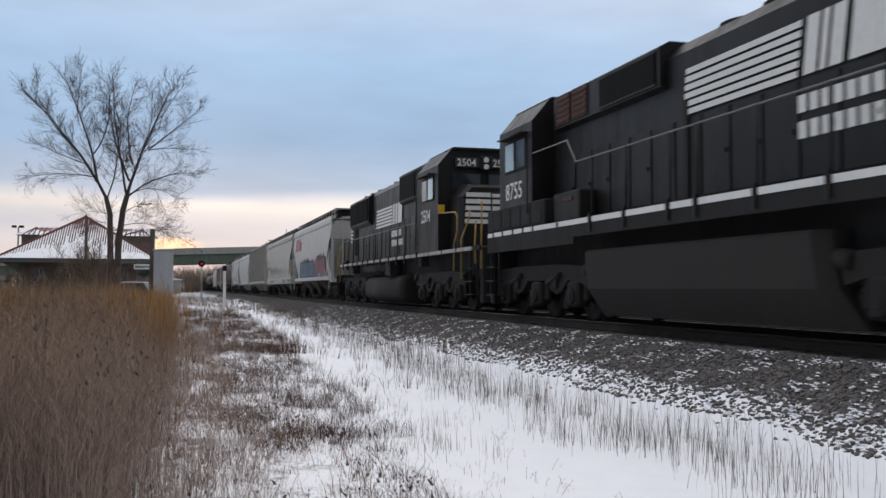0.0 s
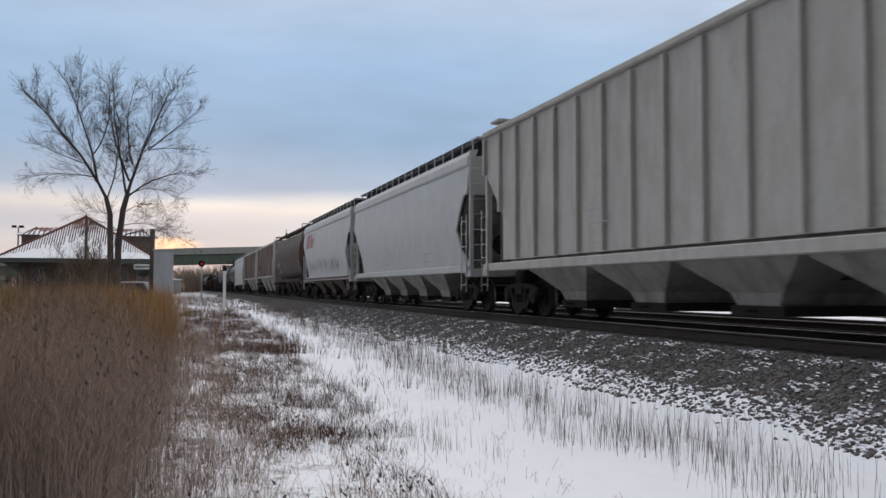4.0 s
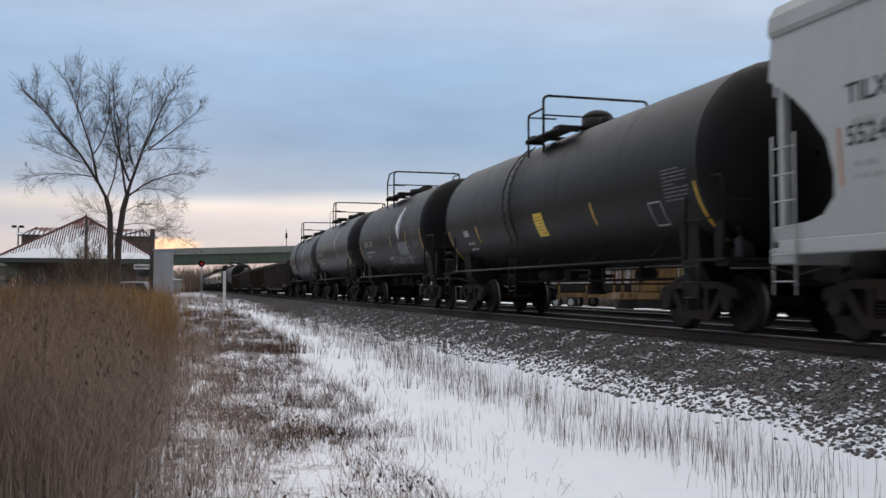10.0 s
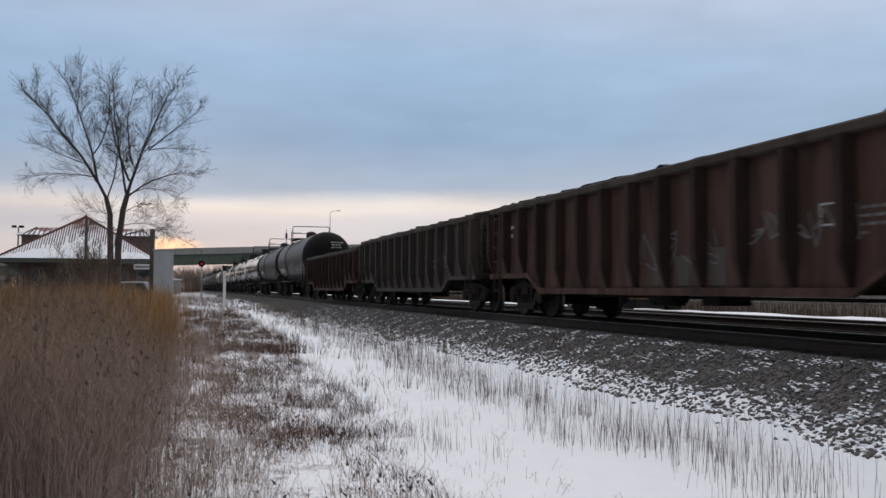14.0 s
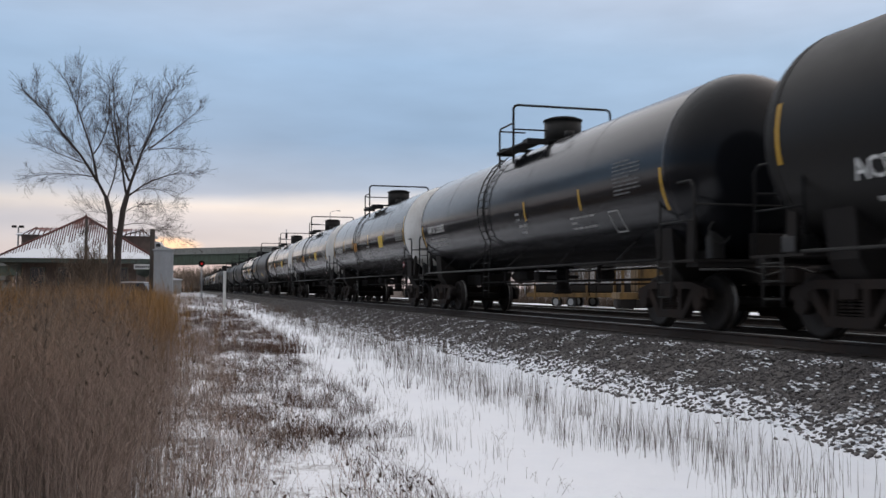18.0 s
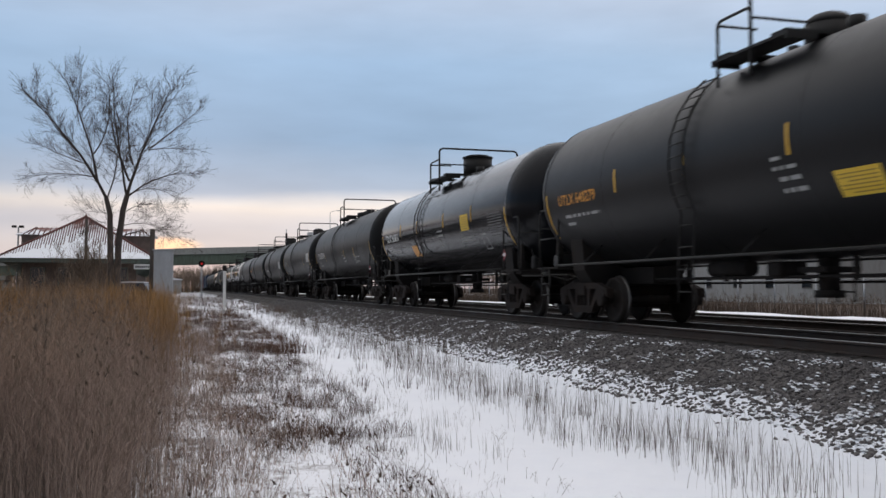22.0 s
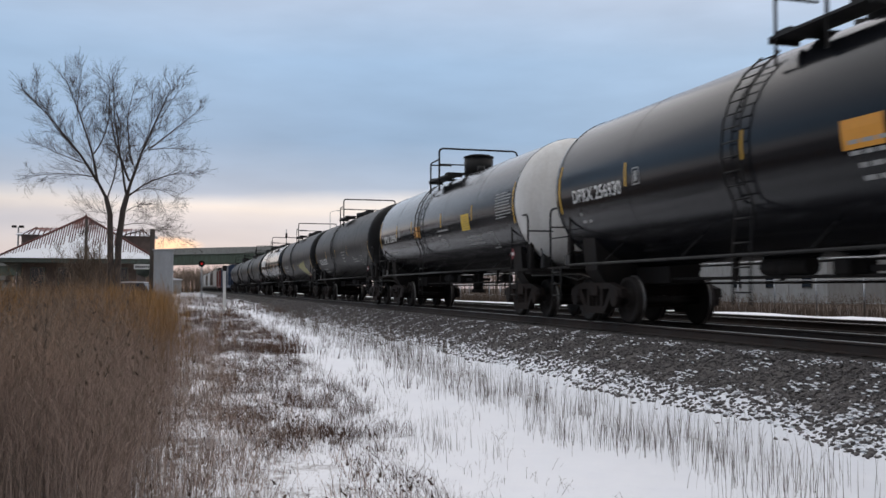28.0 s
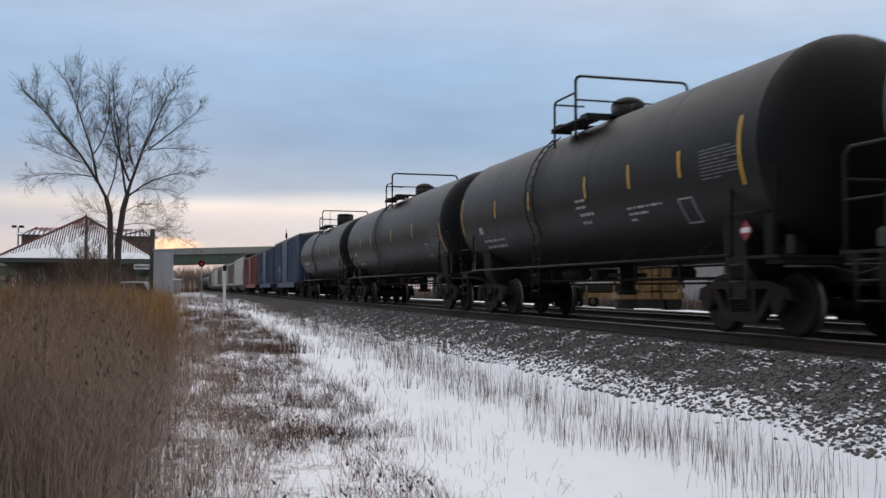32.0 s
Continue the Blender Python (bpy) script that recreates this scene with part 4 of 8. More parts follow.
def covered_hopper(pitch, label, side, kind="curved", bays=4, bay_mat=None, rib_mat=None, seed=0, marks="", end_mat=None, core_mat=None, cut="curved", dz=0.0, low=1.38):
    half = pitch / 2
    car = thing("covered_hopper", label, "hopper car", GONE)
    x = 1.50 if kind == "curved" else 1.46
    core = Shape()
    b = half - HOP_END
    core.loft([[(sx * w, sy * l, z) for sx, sy in ((-1, -1), (1, -1), (1, 1), (-1, 1))] for z, w, l in ((low - 0.1, x - 0.08, b - 1.75), (2.2, x - 0.07, b - 1.4), (3.3, x - 0.07, b - 0.3), (4.2 + dz, x - 0.07, b - 0.02))])
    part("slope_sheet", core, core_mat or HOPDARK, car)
    for s in (-1, 1):
        sh = hopper_side(half, kind, s, x, cut, dz, low)
        part("side_sheet", sh, side, car)
        if kind == "ribbed":
            n = 17
            reach = b - (0.12 if low < 1.5 else 1.43)
            for i in range(n):
                y = -reach + 2 * reach * i / (n - 1)
                lo = low + 0.02 if abs(y) < b - 1.4 else 2.5 + (abs(y) - (b - 1.36)) * 0.9
                xa, xb = sorted((s * (x + 0.003), s * (x + 0.10)))
                part("rib", Shape().loft([[(xa, y - 0.06, z), (xb, y - 0.035, z), (xb, y + 0.035, z), (xa, y + 0.06, z)] for z in (lo, 4.12 + dz)]), rib_mat or RUSTRIB, car)
        xa, xb = sorted((s * (x - 0.1), s * (x + 0.045 if kind == "curved" else x + 0.1)))
        part("side_sill", Shape().box(xa, xb, -b + 0.1, b - 0.1, 1.0 if seed == 2 else 1.12, 1.4 if seed == 2 else 1.32, 0.02) if low < 1.5 else Shape().box(xa, xb, -b + 1.36, b - 1.36, low - 0.07, low + 0.015, 0.01), side, car)
        part("top_chord", Shape().box(xa + 0.01, xb, -b, b, 4.18 + dz, 4.32 + dz, 0.03) if kind != "curved" else Shape().extrude_y([(s * (x - 0.1), 4.02), (s * (x + 0.05), 4.04), (s * (x + 0.075), 4.1), (s * (x + 0.055), 4.3), (s * (x - 0.04), 4.46), (s * (x - 0.24), 4.5)], -b, b), side, car)
    rf = Shape()
    rf.extrude_y([(-x - 0.02, 4.24 + dz), (-x * 0.5, 4.44 + dz), (0, 4.5 + dz), (x * 0.5, 4.44 + dz), (x + 0.02, 4.24 + dz), (x, 4.2 + dz), (-x, 4.2 + dz)], -b, b)
    part("roof", rf, side, car)
    # running boards on the roof with their stanchions, hatch trough between
    high = kind == "curved"
    top, ow = (4.86, 1.25) if high else (4.6 + dz, 0.9)
    rbl = half - (0.7 if high else 1.5)
    for s in (-1, 1):
        bd = Shape().box(*sorted((s * 0.62, s * ow)), -rbl, rbl, top - 0.045, top)
        bd.box(*sorted((s * (ow - 0.02), s * (ow + 0.01))), -rbl, rbl, top - 0.09, top)
        part("running_board", bd, GRATE if high else UNDER, car)
        k = 17 if high else 11
        for i in range(k):
            y = -rbl + 0.3 + (2 * rbl - 0.6) * i / (k - 1)
            part("board_stanchion", Shape().box(*sorted((s * (ow + 0.012), s * (ow + 0.045))), y - 0.018, y + 0.018, 4.28 + dz, top - 0.02), side, car)
    hat = Shape().box(-1.12, 1.12, -b + 0.4, b - 0.4, 4.36, 4.8, 0.05) if high else Shape().box(-0.36, 0.36, -b + 0.6, b - 0.6, 4.45 + dz, 4.56 + dz, 0.03)
    part("hatch_trough", hat, TROUGH if high else side, car)
    for s in (-1, 1):
        part("crosswalk", Shape().box(-1.3, 1.3, *sorted((s * (b - 0.6), s * (b + 0.02))), 4.56 + dz if not high else top - 0.05, 4.62 + dz if not high else top), side, car)
    # hopper bays
    bw = (2 * b - 5.6) / bays
    for i in range(bays):
        yc = -b + 2.8 + bw * (i + 0.5)
        t = Shape().loft([[(sx * w, yc + sy * l, z) for sx, sy in ((-1, -1), (1, -1), (1, 1), (-1, 1))] for z, w, l in ((low - 0.08 if low > 1.5 else 1.14, x - 0.06, bw * 0.49), (0.62, x - 0.5, bw * 0.2), (0.42, x - 0.55, bw * 0.16))])
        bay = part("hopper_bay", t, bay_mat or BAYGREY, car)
        part("outlet_gate", Shape().box(-0.95, 0.95, yc - bw * 0.2, yc + bw * 0.2, 0.28, 0.43).cyl((-1.15, yc, 0.36), (1.15, yc, 0.36), 0.03, 6), UNDER, bay)
    part("center_sill", Shape().box(-0.3, 0.3, -half + 0.55, half - 0.55, 0.8, 1.14), UNDER, car)
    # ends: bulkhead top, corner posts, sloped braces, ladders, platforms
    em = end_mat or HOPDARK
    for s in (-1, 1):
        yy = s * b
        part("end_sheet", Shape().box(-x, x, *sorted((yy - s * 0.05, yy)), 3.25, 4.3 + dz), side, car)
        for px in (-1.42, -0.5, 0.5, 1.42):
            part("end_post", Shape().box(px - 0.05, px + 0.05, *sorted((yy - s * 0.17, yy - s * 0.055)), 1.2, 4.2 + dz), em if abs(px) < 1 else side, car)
        part("end_sill", Shape().box(-1.52, 1.52, *sorted((yy - s * 0.4, yy + s * 0.1)), 1.0, 1.22, 0.02), side if low < 1.5 else SILLBROWN, car)
        for px in (-1.52, 0.94) if s < 0 else (0.94,):
            ld = Shape()
            for q in (px, px + 0.58):
                ld.box(q - 0.028, q + 0.028, *sorted((yy + s * 0.1, yy + s * 0.16)), 1.1, 4.45 + dz)
            for k in range(7):
                ld.cyl((px, yy + s * 0.13, 1.45 + 0.42 * k), (px + 0.58, yy + s * 0.13, 1.45 + 0.42 * k), 0.011, 5)
            part("end_ladder", ld, side, car)
        for px in (-1.58, 1.58):
            part("side_ladder", ladder(Shape(), (px, yy - s * 0.06, 0.6), (px, yy - s * 0.06, 2.7 if low < 1.5 else 3.2), 0.46 if low < 1.5 else 0.6, 6, 0.012, (0, -s, 0)), side, car)
        if low > 1.5:
            part("end_bulkhead", Shape().box(-1.36, 1.36, *sorted((yy - s * 0.24, yy - s * 0.18)), 1.24, 3.24), BAYGREY, car)
            part("ladder_foot", Shape().box(-1.62, -1.4, *sorted((yy - s * 0.72, yy + s * 0.02)), 1.12, 1.17), side, car)
        part("brake_platform", Shape().box(-1.2, 1.2, *sorted((yy - s * 0.1, yy + s * 0.3)), 1.26, 1.3), UNDER, car)
    part("brake_cylinder", Shape().cyl((-0.7, half - 1.9, 1.0), (-0.7, half - 1.3, 1.0), 0.2, 10), UNDER, car)
    part("air_reservoir", Shape().cyl((0.6, -half + 1.3, 1.45), (0.6, -half + 2.2, 1.45), 0.2, 10), UNDER, car)
    part("hand_brake_wheel", Shape().cyl((-0.5, -half + 0.82, 1.9), (-0.5, -half + 0.86, 1.9), 0.28, 12), UNDER, car)
    if low > 1.5:
        for s in (-1, 1):
            part("end_slope_sheet", Shape().loft([[(sx * 1.15, s * yy, z) for sx, yy, z in ((-1, y0, z0), (1, y0, z0), (1, y1, z0), (-1, y1, z0))] for y0, y1, z0 in ((b - 4.2, b - 3.2, 1.0), (b - 4.2, b - 0.25, 1.67))]), UNDER, car)
            part("end_platform", Shape().box(-1.45, 1.45, *sorted((s * (b - 1.36), s * (b - 0.42))), 1.46, 1.64, 0.02), SILLBROWN, car)
    # markings
    b = half - 0.95
    if kind == "curved":
        surf = lambda y, z: (-(x + 0.10 * math.sin(max(0.0, min(1.0, (z - 1.3) / 2.92)) * math.pi)) - 0.008, y, z)
    else:
        reach = half - HOP_END - (0.12 if low < 1.5 else 1.43)
        gapr = 2 * reach / 16
        surf = lambda y, z: (-x - (0.108 if abs((y + reach + gapr / 2) % gapr - gapr / 2) < 0.08 else 0.007), y, z)
    if "rail_brand" in marks:
        y1 = b - (0.85 if "mural" in marks else 1.05)
        for w, g in ((0.62, 0.82), (0.56, 0.82), (0.0, 0.0), (0.58, 0.82), (0.42, 0.56), (0.15, 0.56), (0.15, 0.86)):
            if w:
                lean_ = lambda yy, zz: (surf(yy, zz)[0], yy - 0.22 * (zz - 3.05), zz)
                bl = panel(Shape(), y1 - w + 0.06, y1, 3.05, 3.05 + g, lean_, 3)
                part("brand_letter", bl, MARKRED, car, "red block lettering shape")
            y1 -= w + 0.07 if w else 0.24
    if "n5" in marks:
        part("sill_band", panel(Shape(), -b - 0.2, b + 0.2, 1.16, 1.28, lambda yy, zz: (-x - 0.052, yy, zz), 1), SILLBROWN, car, "brown painted band")
    if "wide_brand" in marks:
        for yc, hollow in ((3.52, True), (2.7, True), (1.87, True), (-0.9, False), (-1.8, None), (-2.7, True), (-3.52, False)):
            bl = Shape()
            flat = lambda yy, zz: (-x - 0.007, yy, zz)
            if hollow is None:
                panel(bl, yc - 0.08, yc + 0.08, 3.38, 4.0, flat, 1)
            else:
                panel(bl, yc + 0.1, yc + 0.25, 3.38, 4.0, flat, 1)
                panel(bl, yc - 0.25, yc + 0.095, 3.38, 3.52, flat, 1)
                if hollow:
                    panel(bl, yc - 0.25, yc + 0.095, 3.86, 4.0, flat, 1)
                    panel(bl, yc - 0.25, yc - 0.11, 3.525, 3.855, flat, 1)
            part("brand_letter", bl, MARKBLACK, car, "worn black block lettering shape")
        ear = Shape()
        flat = lambda yy, zz: (-x - 0.007, yy, zz)
        for i in range(5):
            z = 2.3 + 0.28 * i
            for s in (-1, 1):
                ear.face([flat(-4.44 + s * 0.03, z), flat(-4.44 + s * 0.03, z + 0.2), flat(-4.44 + s * 0.3, z + 0.36), flat(-4.44 + s * 0.3, z + 0.12)])
        panel(ear, -4.48, -4.4, 1.85, 2.29, flat, 1)
        part("grain_emblem", ear, MARKBROWN, car, "wheat ear shape in worn brown")
    for key, text, y, z, size, mt in (("n1", "EHSX", 1.5, 2.7, 0.42, MARKBLACK), ("n1", "96446", 1.5, 2.2, 0.42, MARKBLACK), ("n2", "SOO 75594", 1.45, 2.42, 0.38, MARKBLACK),
                                      ("n3", "SOO 74858", 1.45, 2.42, 0.38, MARKBLACK), ("n4", "TILX", 1.15, 2.86, 0.34, MARKBLACK), ("n4", "5524", 1.15, 2.36, 0.34, MARKBLACK), ("n5", "115100", 1.5, 2.1, 0.33, MARKGREY),
                                      ("n6", "SOO", 1.3, 2.62, 0.34, MARKGREY), ("n6", "11372", 1.47, 2.04, 0.3, MARKGREY)):
        if key in marks:
            words(car, text, b - y, z, size, mt, surf, "reporting_mark", 1.4 if "wide_brand" in marks else 1.0)
            bars(car, b - y - 0.1, z - 0.25, 1.1, 0.3, 2, MARKGREY, surf, seed + 3)
    bars(car, b - 6.0, 2.3, 0.8, 0.9, 7, MARKGREY, surf, seed + 6)
    bars(car, -b + 4.5, 1.75, 1.4, 0.35, 3, MARKGREY, surf, seed + 7)
    if low > 1.5:
        # primer patches between the ribs
        flat = lambda yy, zz: (-x - 0.006, yy, zz)
        for k in range(1, 17):
            ya = reach - gapr * k + 0.08
            if "wide_brand n2" in marks:
                if k in (1, 2, 3):
                    continue
                part("primer_patch", panel(Shape(), ya, ya + gapr - 0.16, 1.8, 1.93, flat, 1), PATCHBROWN, car)
            elif k in (2, 3, 6, 9, 13):
                part("primer_patch", panel(Shape(), ya, ya + gapr - 0.16, 1.76, 1.98 + 0.07 * (k % 3), flat, 1), PATCHBROWN, car)
                if k == 2:
                    part("primer_patch", panel(Shape(), ya, ya + gapr - 0.3, 2.2, 2.36, flat, 1), MARKBLACK, car)
            if k in (8, 10, 11):
                bars(car, ya + gapr - 0.25, 2.6, 0.5, 0.6, 5, MARKDUST, flat, seed + k)
    if "ticks" in marks:
        for i in range(6):
            y = 6.62 - 2.64 * i if kind == "ribbed" else b - 1.03 - 3.1 * i
            if y < -b + 1.0:
                break
            part("reflective_strip", panel(Shape(), y - 0.045, y + 0.045, 1.74, 2.28, surf, 5) if kind == "ribbed" else panel(Shape(), y - 0.03, y + 0.03, 1.9, 2.35 if i else 2.6, surf, 5), MARKYELLOW if kind == "ribbed" else TICKFADED, car)
    if "mural" in marks:
        rr = random.Random(3)
        up = lambda k: (lambda yy, zz: (surf(yy, zz)[0] - k, yy, zz))
        def field(y0, w, lo, hi, material, out, jag, k=18):
            sh, tops = Shape(), [hi + rr.uniform(-jag, jag) for _ in range(k + 1)]
            rows = [[up(out)(y0 - w * i / k, lo + (t - lo) * q / 4) for q in range(5)] for i, t in enumerate(tops)]
            part("graffiti", sh.loft(rows, closed=False, caps=False), material, car, "sprayed colour field with jagged outline")
        spray = lambda k, pts: Shape().face([up(k)(*p) for p in pts])
        def halo(y0, w, lo, hi, n, reach_, out):
            # a dark cloud of overlapping pointed strokes behind the signs
            for i in range(n):
                ya = y0 - w * i / n
                h = hi - 0.25 * abs(i / n - 0.45)
                part("graffiti", spray(out + 0.0004 * i, [(ya + 0.3, lo), (ya - 0.5, lo), (ya - 0.42 - reach_ * rr.uniform(0.5, 1.2), h + rr.uniform(-0.05, 0.14)), (ya - 0.1, h - 0.16)]), MURALDARK, car)
        halo(b - 2.9, 6.2, 1.35, 2.42, 26, 0.06, 0.002)
        halo(b - 9.9, 3.45, 1.5, 2.54, 20, 0.45, 0.002)
        def signs(y0, w, n, lo, tall, fill, second, base):
            cell = w / n
            for i in range(n):
                c = y0 - cell * (i + 0.5)
                k = rr.choice((7, 8, 9))
                pts = []
                for j in range(k):
                    a = 2 * math.pi * (j + rr.uniform(-0.25, 0.25)) / k + 0.4 * i
                    q = 1.0 if j % 2 else rr.uniform(0.42, 0.75)
                    pts.append((c + cell * 0.72 * q * math.cos(a), lo + tall * (0.5 + 0.56 * q * math.sin(a))))
                part("graffiti", spray(base + 0.0025 * i, pts), fill if i % 3 else second, car, "angular sprayed shape")
                mid, rows_ = (c, lo + tall * 0.5), []
                for p in pts + pts[:1]:
                    q = 1 - 0.034 / math.hypot(p[0] - mid[0], p[1] - mid[1])
                    rows_.append([up(base + 0.0015 + 0.0025 * i)(*p), up(base + 0.0015 + 0.0025 * i)(mid[0] + (p[0] - mid[0]) * q, mid[1] + (p[1] - mid[1]) * q)])
                ed = Shape().loft(rows_, closed=False, caps=False)
                part("graffiti", ed, MURALPALE, car, "thin white sprayed outline")
        field(b - 3.2, 6.3, 1.28, 2.2, SPRAYBLUE, 0.013, 0.07, 24)
        field(b - 9.8, 3.9, 1.45, 2.3, SPRAYRED, 0.013, 0.12, 18)
        signs(b - 3.3, 6.2, 9, 1.32, 0.98, SPRAYBLUE, SPRAYTEAL, 0.016)
        signs(b - 9.8, 3.9, 6, 1.42, 1.0, SPRAYRED, SPRAYROSE, 0.016)
        field(b - 9.7, 4.6, 1.33, 1.52, SPRAYVIOLET, 0.042, 0.05)
        for i in range(4):
            ya = b - 10.1 - 1.1 * i
            part("graffiti", spray(0.046, [(ya, 1.34), (ya - 0.22, 1.34), (ya - 0.2, 1.5 + 0.06 * (i % 2)), (ya - 0.06, 1.55)]), MURALPALE if i % 2 else MURALDARK, car)
    if "tags" in marks:
        if "blue" in marks:
            on_sill = lambda yy, zz: (-x - 0.053, yy, zz)
            scrawl(car, 5.76, 1.6, 4.4, 0.85, 10, TAGDARK, surf, seed, 0.022)
            scrawl(car, 1.1, 1.55, 2.7, 0.85, 6, TAGTEAL, surf, seed + 1, 0.018)
            scrawl(car, -2.1, 1.6, 0.85, 0.8, 2, TAGTEAL, surf, seed + 4, 0.024)
            scrawl(car, 5.6, 1.05, 2.6, 0.3, 7, TAGDARK, on_sill, seed + 3, 0.024)
            scrawl(car, -3.28, 1.06, 1.9, 0.28, 6, TAGTEAL, on_sill, seed + 2, 0.03)
            scrawl(car, -6.7, 1.06, 1.7, 0.28, 5, TAGTEAL, on_sill, seed + 5, 0.026)
            for ya, za, yb, zb in ((-7.84, 2.54, -8.12, 1.55), (-5.4, 2.09, -5.67, 1.51)):
                drip = lambda yy, zz, ya=ya, za=za, yb=yb, zb=zb: (surf(yy, zz)[0], yy + (yb - ya) * (zz - za) / (zb - za), zz)
                part("orange_streak", panel(Shape(), ya - 0.05, ya + 0.05, zb, za, drip, 5), TAGORANGE, car, "smeared orange stripe")
            box_ = part("label_frame", panel(Shape(), -7.69, -7.21, 1.67, 2.0, surf, 3), MARKBLACK, car, "black label with pale boxes")
            higher = lambda yy, zz: (surf(yy, zz)[0] - 0.004, yy, zz)
            for ya, yb, za, zb in ((-7.44, -7.25, 1.85, 1.97), (-7.66, -7.5, 1.85, 1.97), (-7.66, -7.25, 1.69, 1.78)):
                part("label_box", panel(Shape(), ya, yb, za, zb, higher, 1), MARKGREY, box_)
            part("end_reservoir", Shape().cyl((-1.05, -8.9, 1.98), (-1.05, -7.75, 1.98), 0.18, 14), side, car)
            for k in range(3):
                part("chord_flute", Shape().cyl((-x - 0.06, -half + 0.7, 4.08 + 0.07 * k), (-x - 0.06, half - 0.7, 4.08 + 0.07 * k), 0.02, 6), side, car)
        else:
            scrawl(car, b - 2.4, 1.5, 3.4, 0.7, 7, TAGGREY, surf, seed, 0.012)
            scrawl(car, b - 6.2, 1.6, 2.6, 0.8, 6, TAGGREY, surf, seed + 1, 0.013)
            scrawl(car, b - 9.6, 1.5, 3.2, 0.75, 7, TAGDARK, surf, seed + 2, 0.013)
    couplers(car, half)
    tc = half - 2.15
    truck(car, -tc)
    truck(car, tc)
    return car


def cylindrical_hopper(pitch, label, seed=0):
    half = pitch / 2
    car = thing("cylindrical_hopper", label, "hopper car", GONE)
    b = half - 0.95
    bs = b - 0.8
    zc, rx, rz = 2.93, 1.58, 1.77
    n = 36
    def ring(y, k=1.0):
        pts = []
        for i in range(n):
            a = 2 * math.pi * i / n
            sx, sz = math.sin(a), math.cos(a)
            pts.append((k * rx * math.copysign(abs(sx) ** 0.85, sx), y, zc + k * rz * math.copysign(abs(sz) ** 0.85, sz)))
        return pts
    part("body_shell", Shape().loft([ring(y) for y in (-bs, -bs * 0.5, 0, bs * 0.5, bs)], caps=False, smooth=True), HOPBROWN, car)
    for s in (-1, 1):
        part("end_head", Shape().loft([ring(s * bs), ring(s * (bs + 0.04), 0.985), ring(s * (bs + 0.2), 0.7), ring(s * (bs + 0.27), 0.05)], caps=False, smooth=True), ENDRED, car, "dull red rounded end")
        fr = Shape()
        for px in (-0.55, 0.55):
            fr.box(px - 0.06, px + 0.06, *sorted((s * (b + 0.24), s * (b + 0.36))), 1.15, 4.2)
        part("end_post", fr, ENDRED, car)
        ld = Shape()
        ladder(ld, (-1.5, s * (b + 0.15), 0.5), (-1.5, s * (b + 0.15), 4.74), 0.44, 12, 0.018, (1, 0, 0))
        ladder(ld, (1.06, s * (b + 0.15), 1.1), (1.06, s * (b + 0.15), 4.5), 0.44, 11, 0.018, (1, 0, 0))
        ld.tube([(-1.5, s * (b + 0.15), 4.74), (-1.5, s * (b + 0.15), 4.82), (-0.9, s * (b + 0.1), 4.82)], 0.03)
        part("end_ladder", ld, HOPBROWN, car)
        part("end_sill", Shape().box(-1.55, 1.55, *sorted((s * (b - 0.3), s * (b + 0.42))), 1.0, 1.2, 0.02), HOPBROWN, car)
        xa, xb = sorted((s * 1.46, s * 1.6))
        part("side_sill", Shape().box(xa, xb, -b, b, 1.12, 1.32, 0.02), SILLDARK, car)
    for s in (-1, 1):
        part("running_board", Shape().box(*sorted((s * 0.5, s * 1.16)), -half + 0.5, half - 0.5, 4.74, 4.79).box(*sorted((s * 1.13, s * 1.17)), -half + 0.5, half - 0.5, 4.68, 4.79), HOPBROWN, car)
        for i in range(9):
            y = -b + 0.4 + (2 * b - 0.8) * i / 8
            part("board_stanchion", Shape().box(*sorted((s * 1.08, s * 1.12)), y - 0.03, y + 0.03, 4.4, 4.74), HOPBROWN, car)
    part("hatch_trough", Shape().box(-0.45, 0.45, -bs, bs, 4.6, 4.74, 0.03), HOPBROWN, car)
    bw = (2 * b - 4.4) / 4
    for i in range(4):
        yc = -b + 2.2 + bw * (i + 0.5)
        bay = part("hopper_bay", Shape().loft([[(sx * w, yc + sy * l, z) for sx, sy in ((-1, -1), (1, -1), (1, 1), (-1, 1))] for z, w, l in ((1.4, 1.2, bw * 0.49), (0.6, 0.8, bw * 0.2), (0.42, 0.75, bw * 0.16))]), SILLDARK, car)
        part("outlet_gate", Shape().box(-0.9, 0.9, yc - bw * 0.2, yc + bw * 0.2, 0.28, 0.43), UNDER, bay)
    part("center_sill", Shape().box(-0.3, 0.3, -half + 0.55, half - 0.55, 0.8, 1.2), UNDER, car)
    surf = lambda y, z: (-rx * max(0.0, 1 - (abs(z - zc) / rz) ** 2.35) ** (1 / 2.35) - 0.012, y, z)
    words(car, "CP 605185", b - 1.42, 2.31, 0.40, MARKGREY, surf, "reporting_mark")
    scrawl(car, b - 1.9, 1.7, 2.4, 0.5, 6, MARKGREY, surf, 41, 0.012)
    scrawl(car, b - 5.2, 1.6, 3.2, 1.0, 5, TAGGREY, surf, 42, 0.014)
    part("reflective_strip", panel(Shape(), b - 3.3, b - 2.8, 1.42, 1.56, surf, 1), MARKORANGE, car)
    couplers(car, half)
    truck(car, -(half - 2.1))
    truck(car, half - 2.1)
    return car


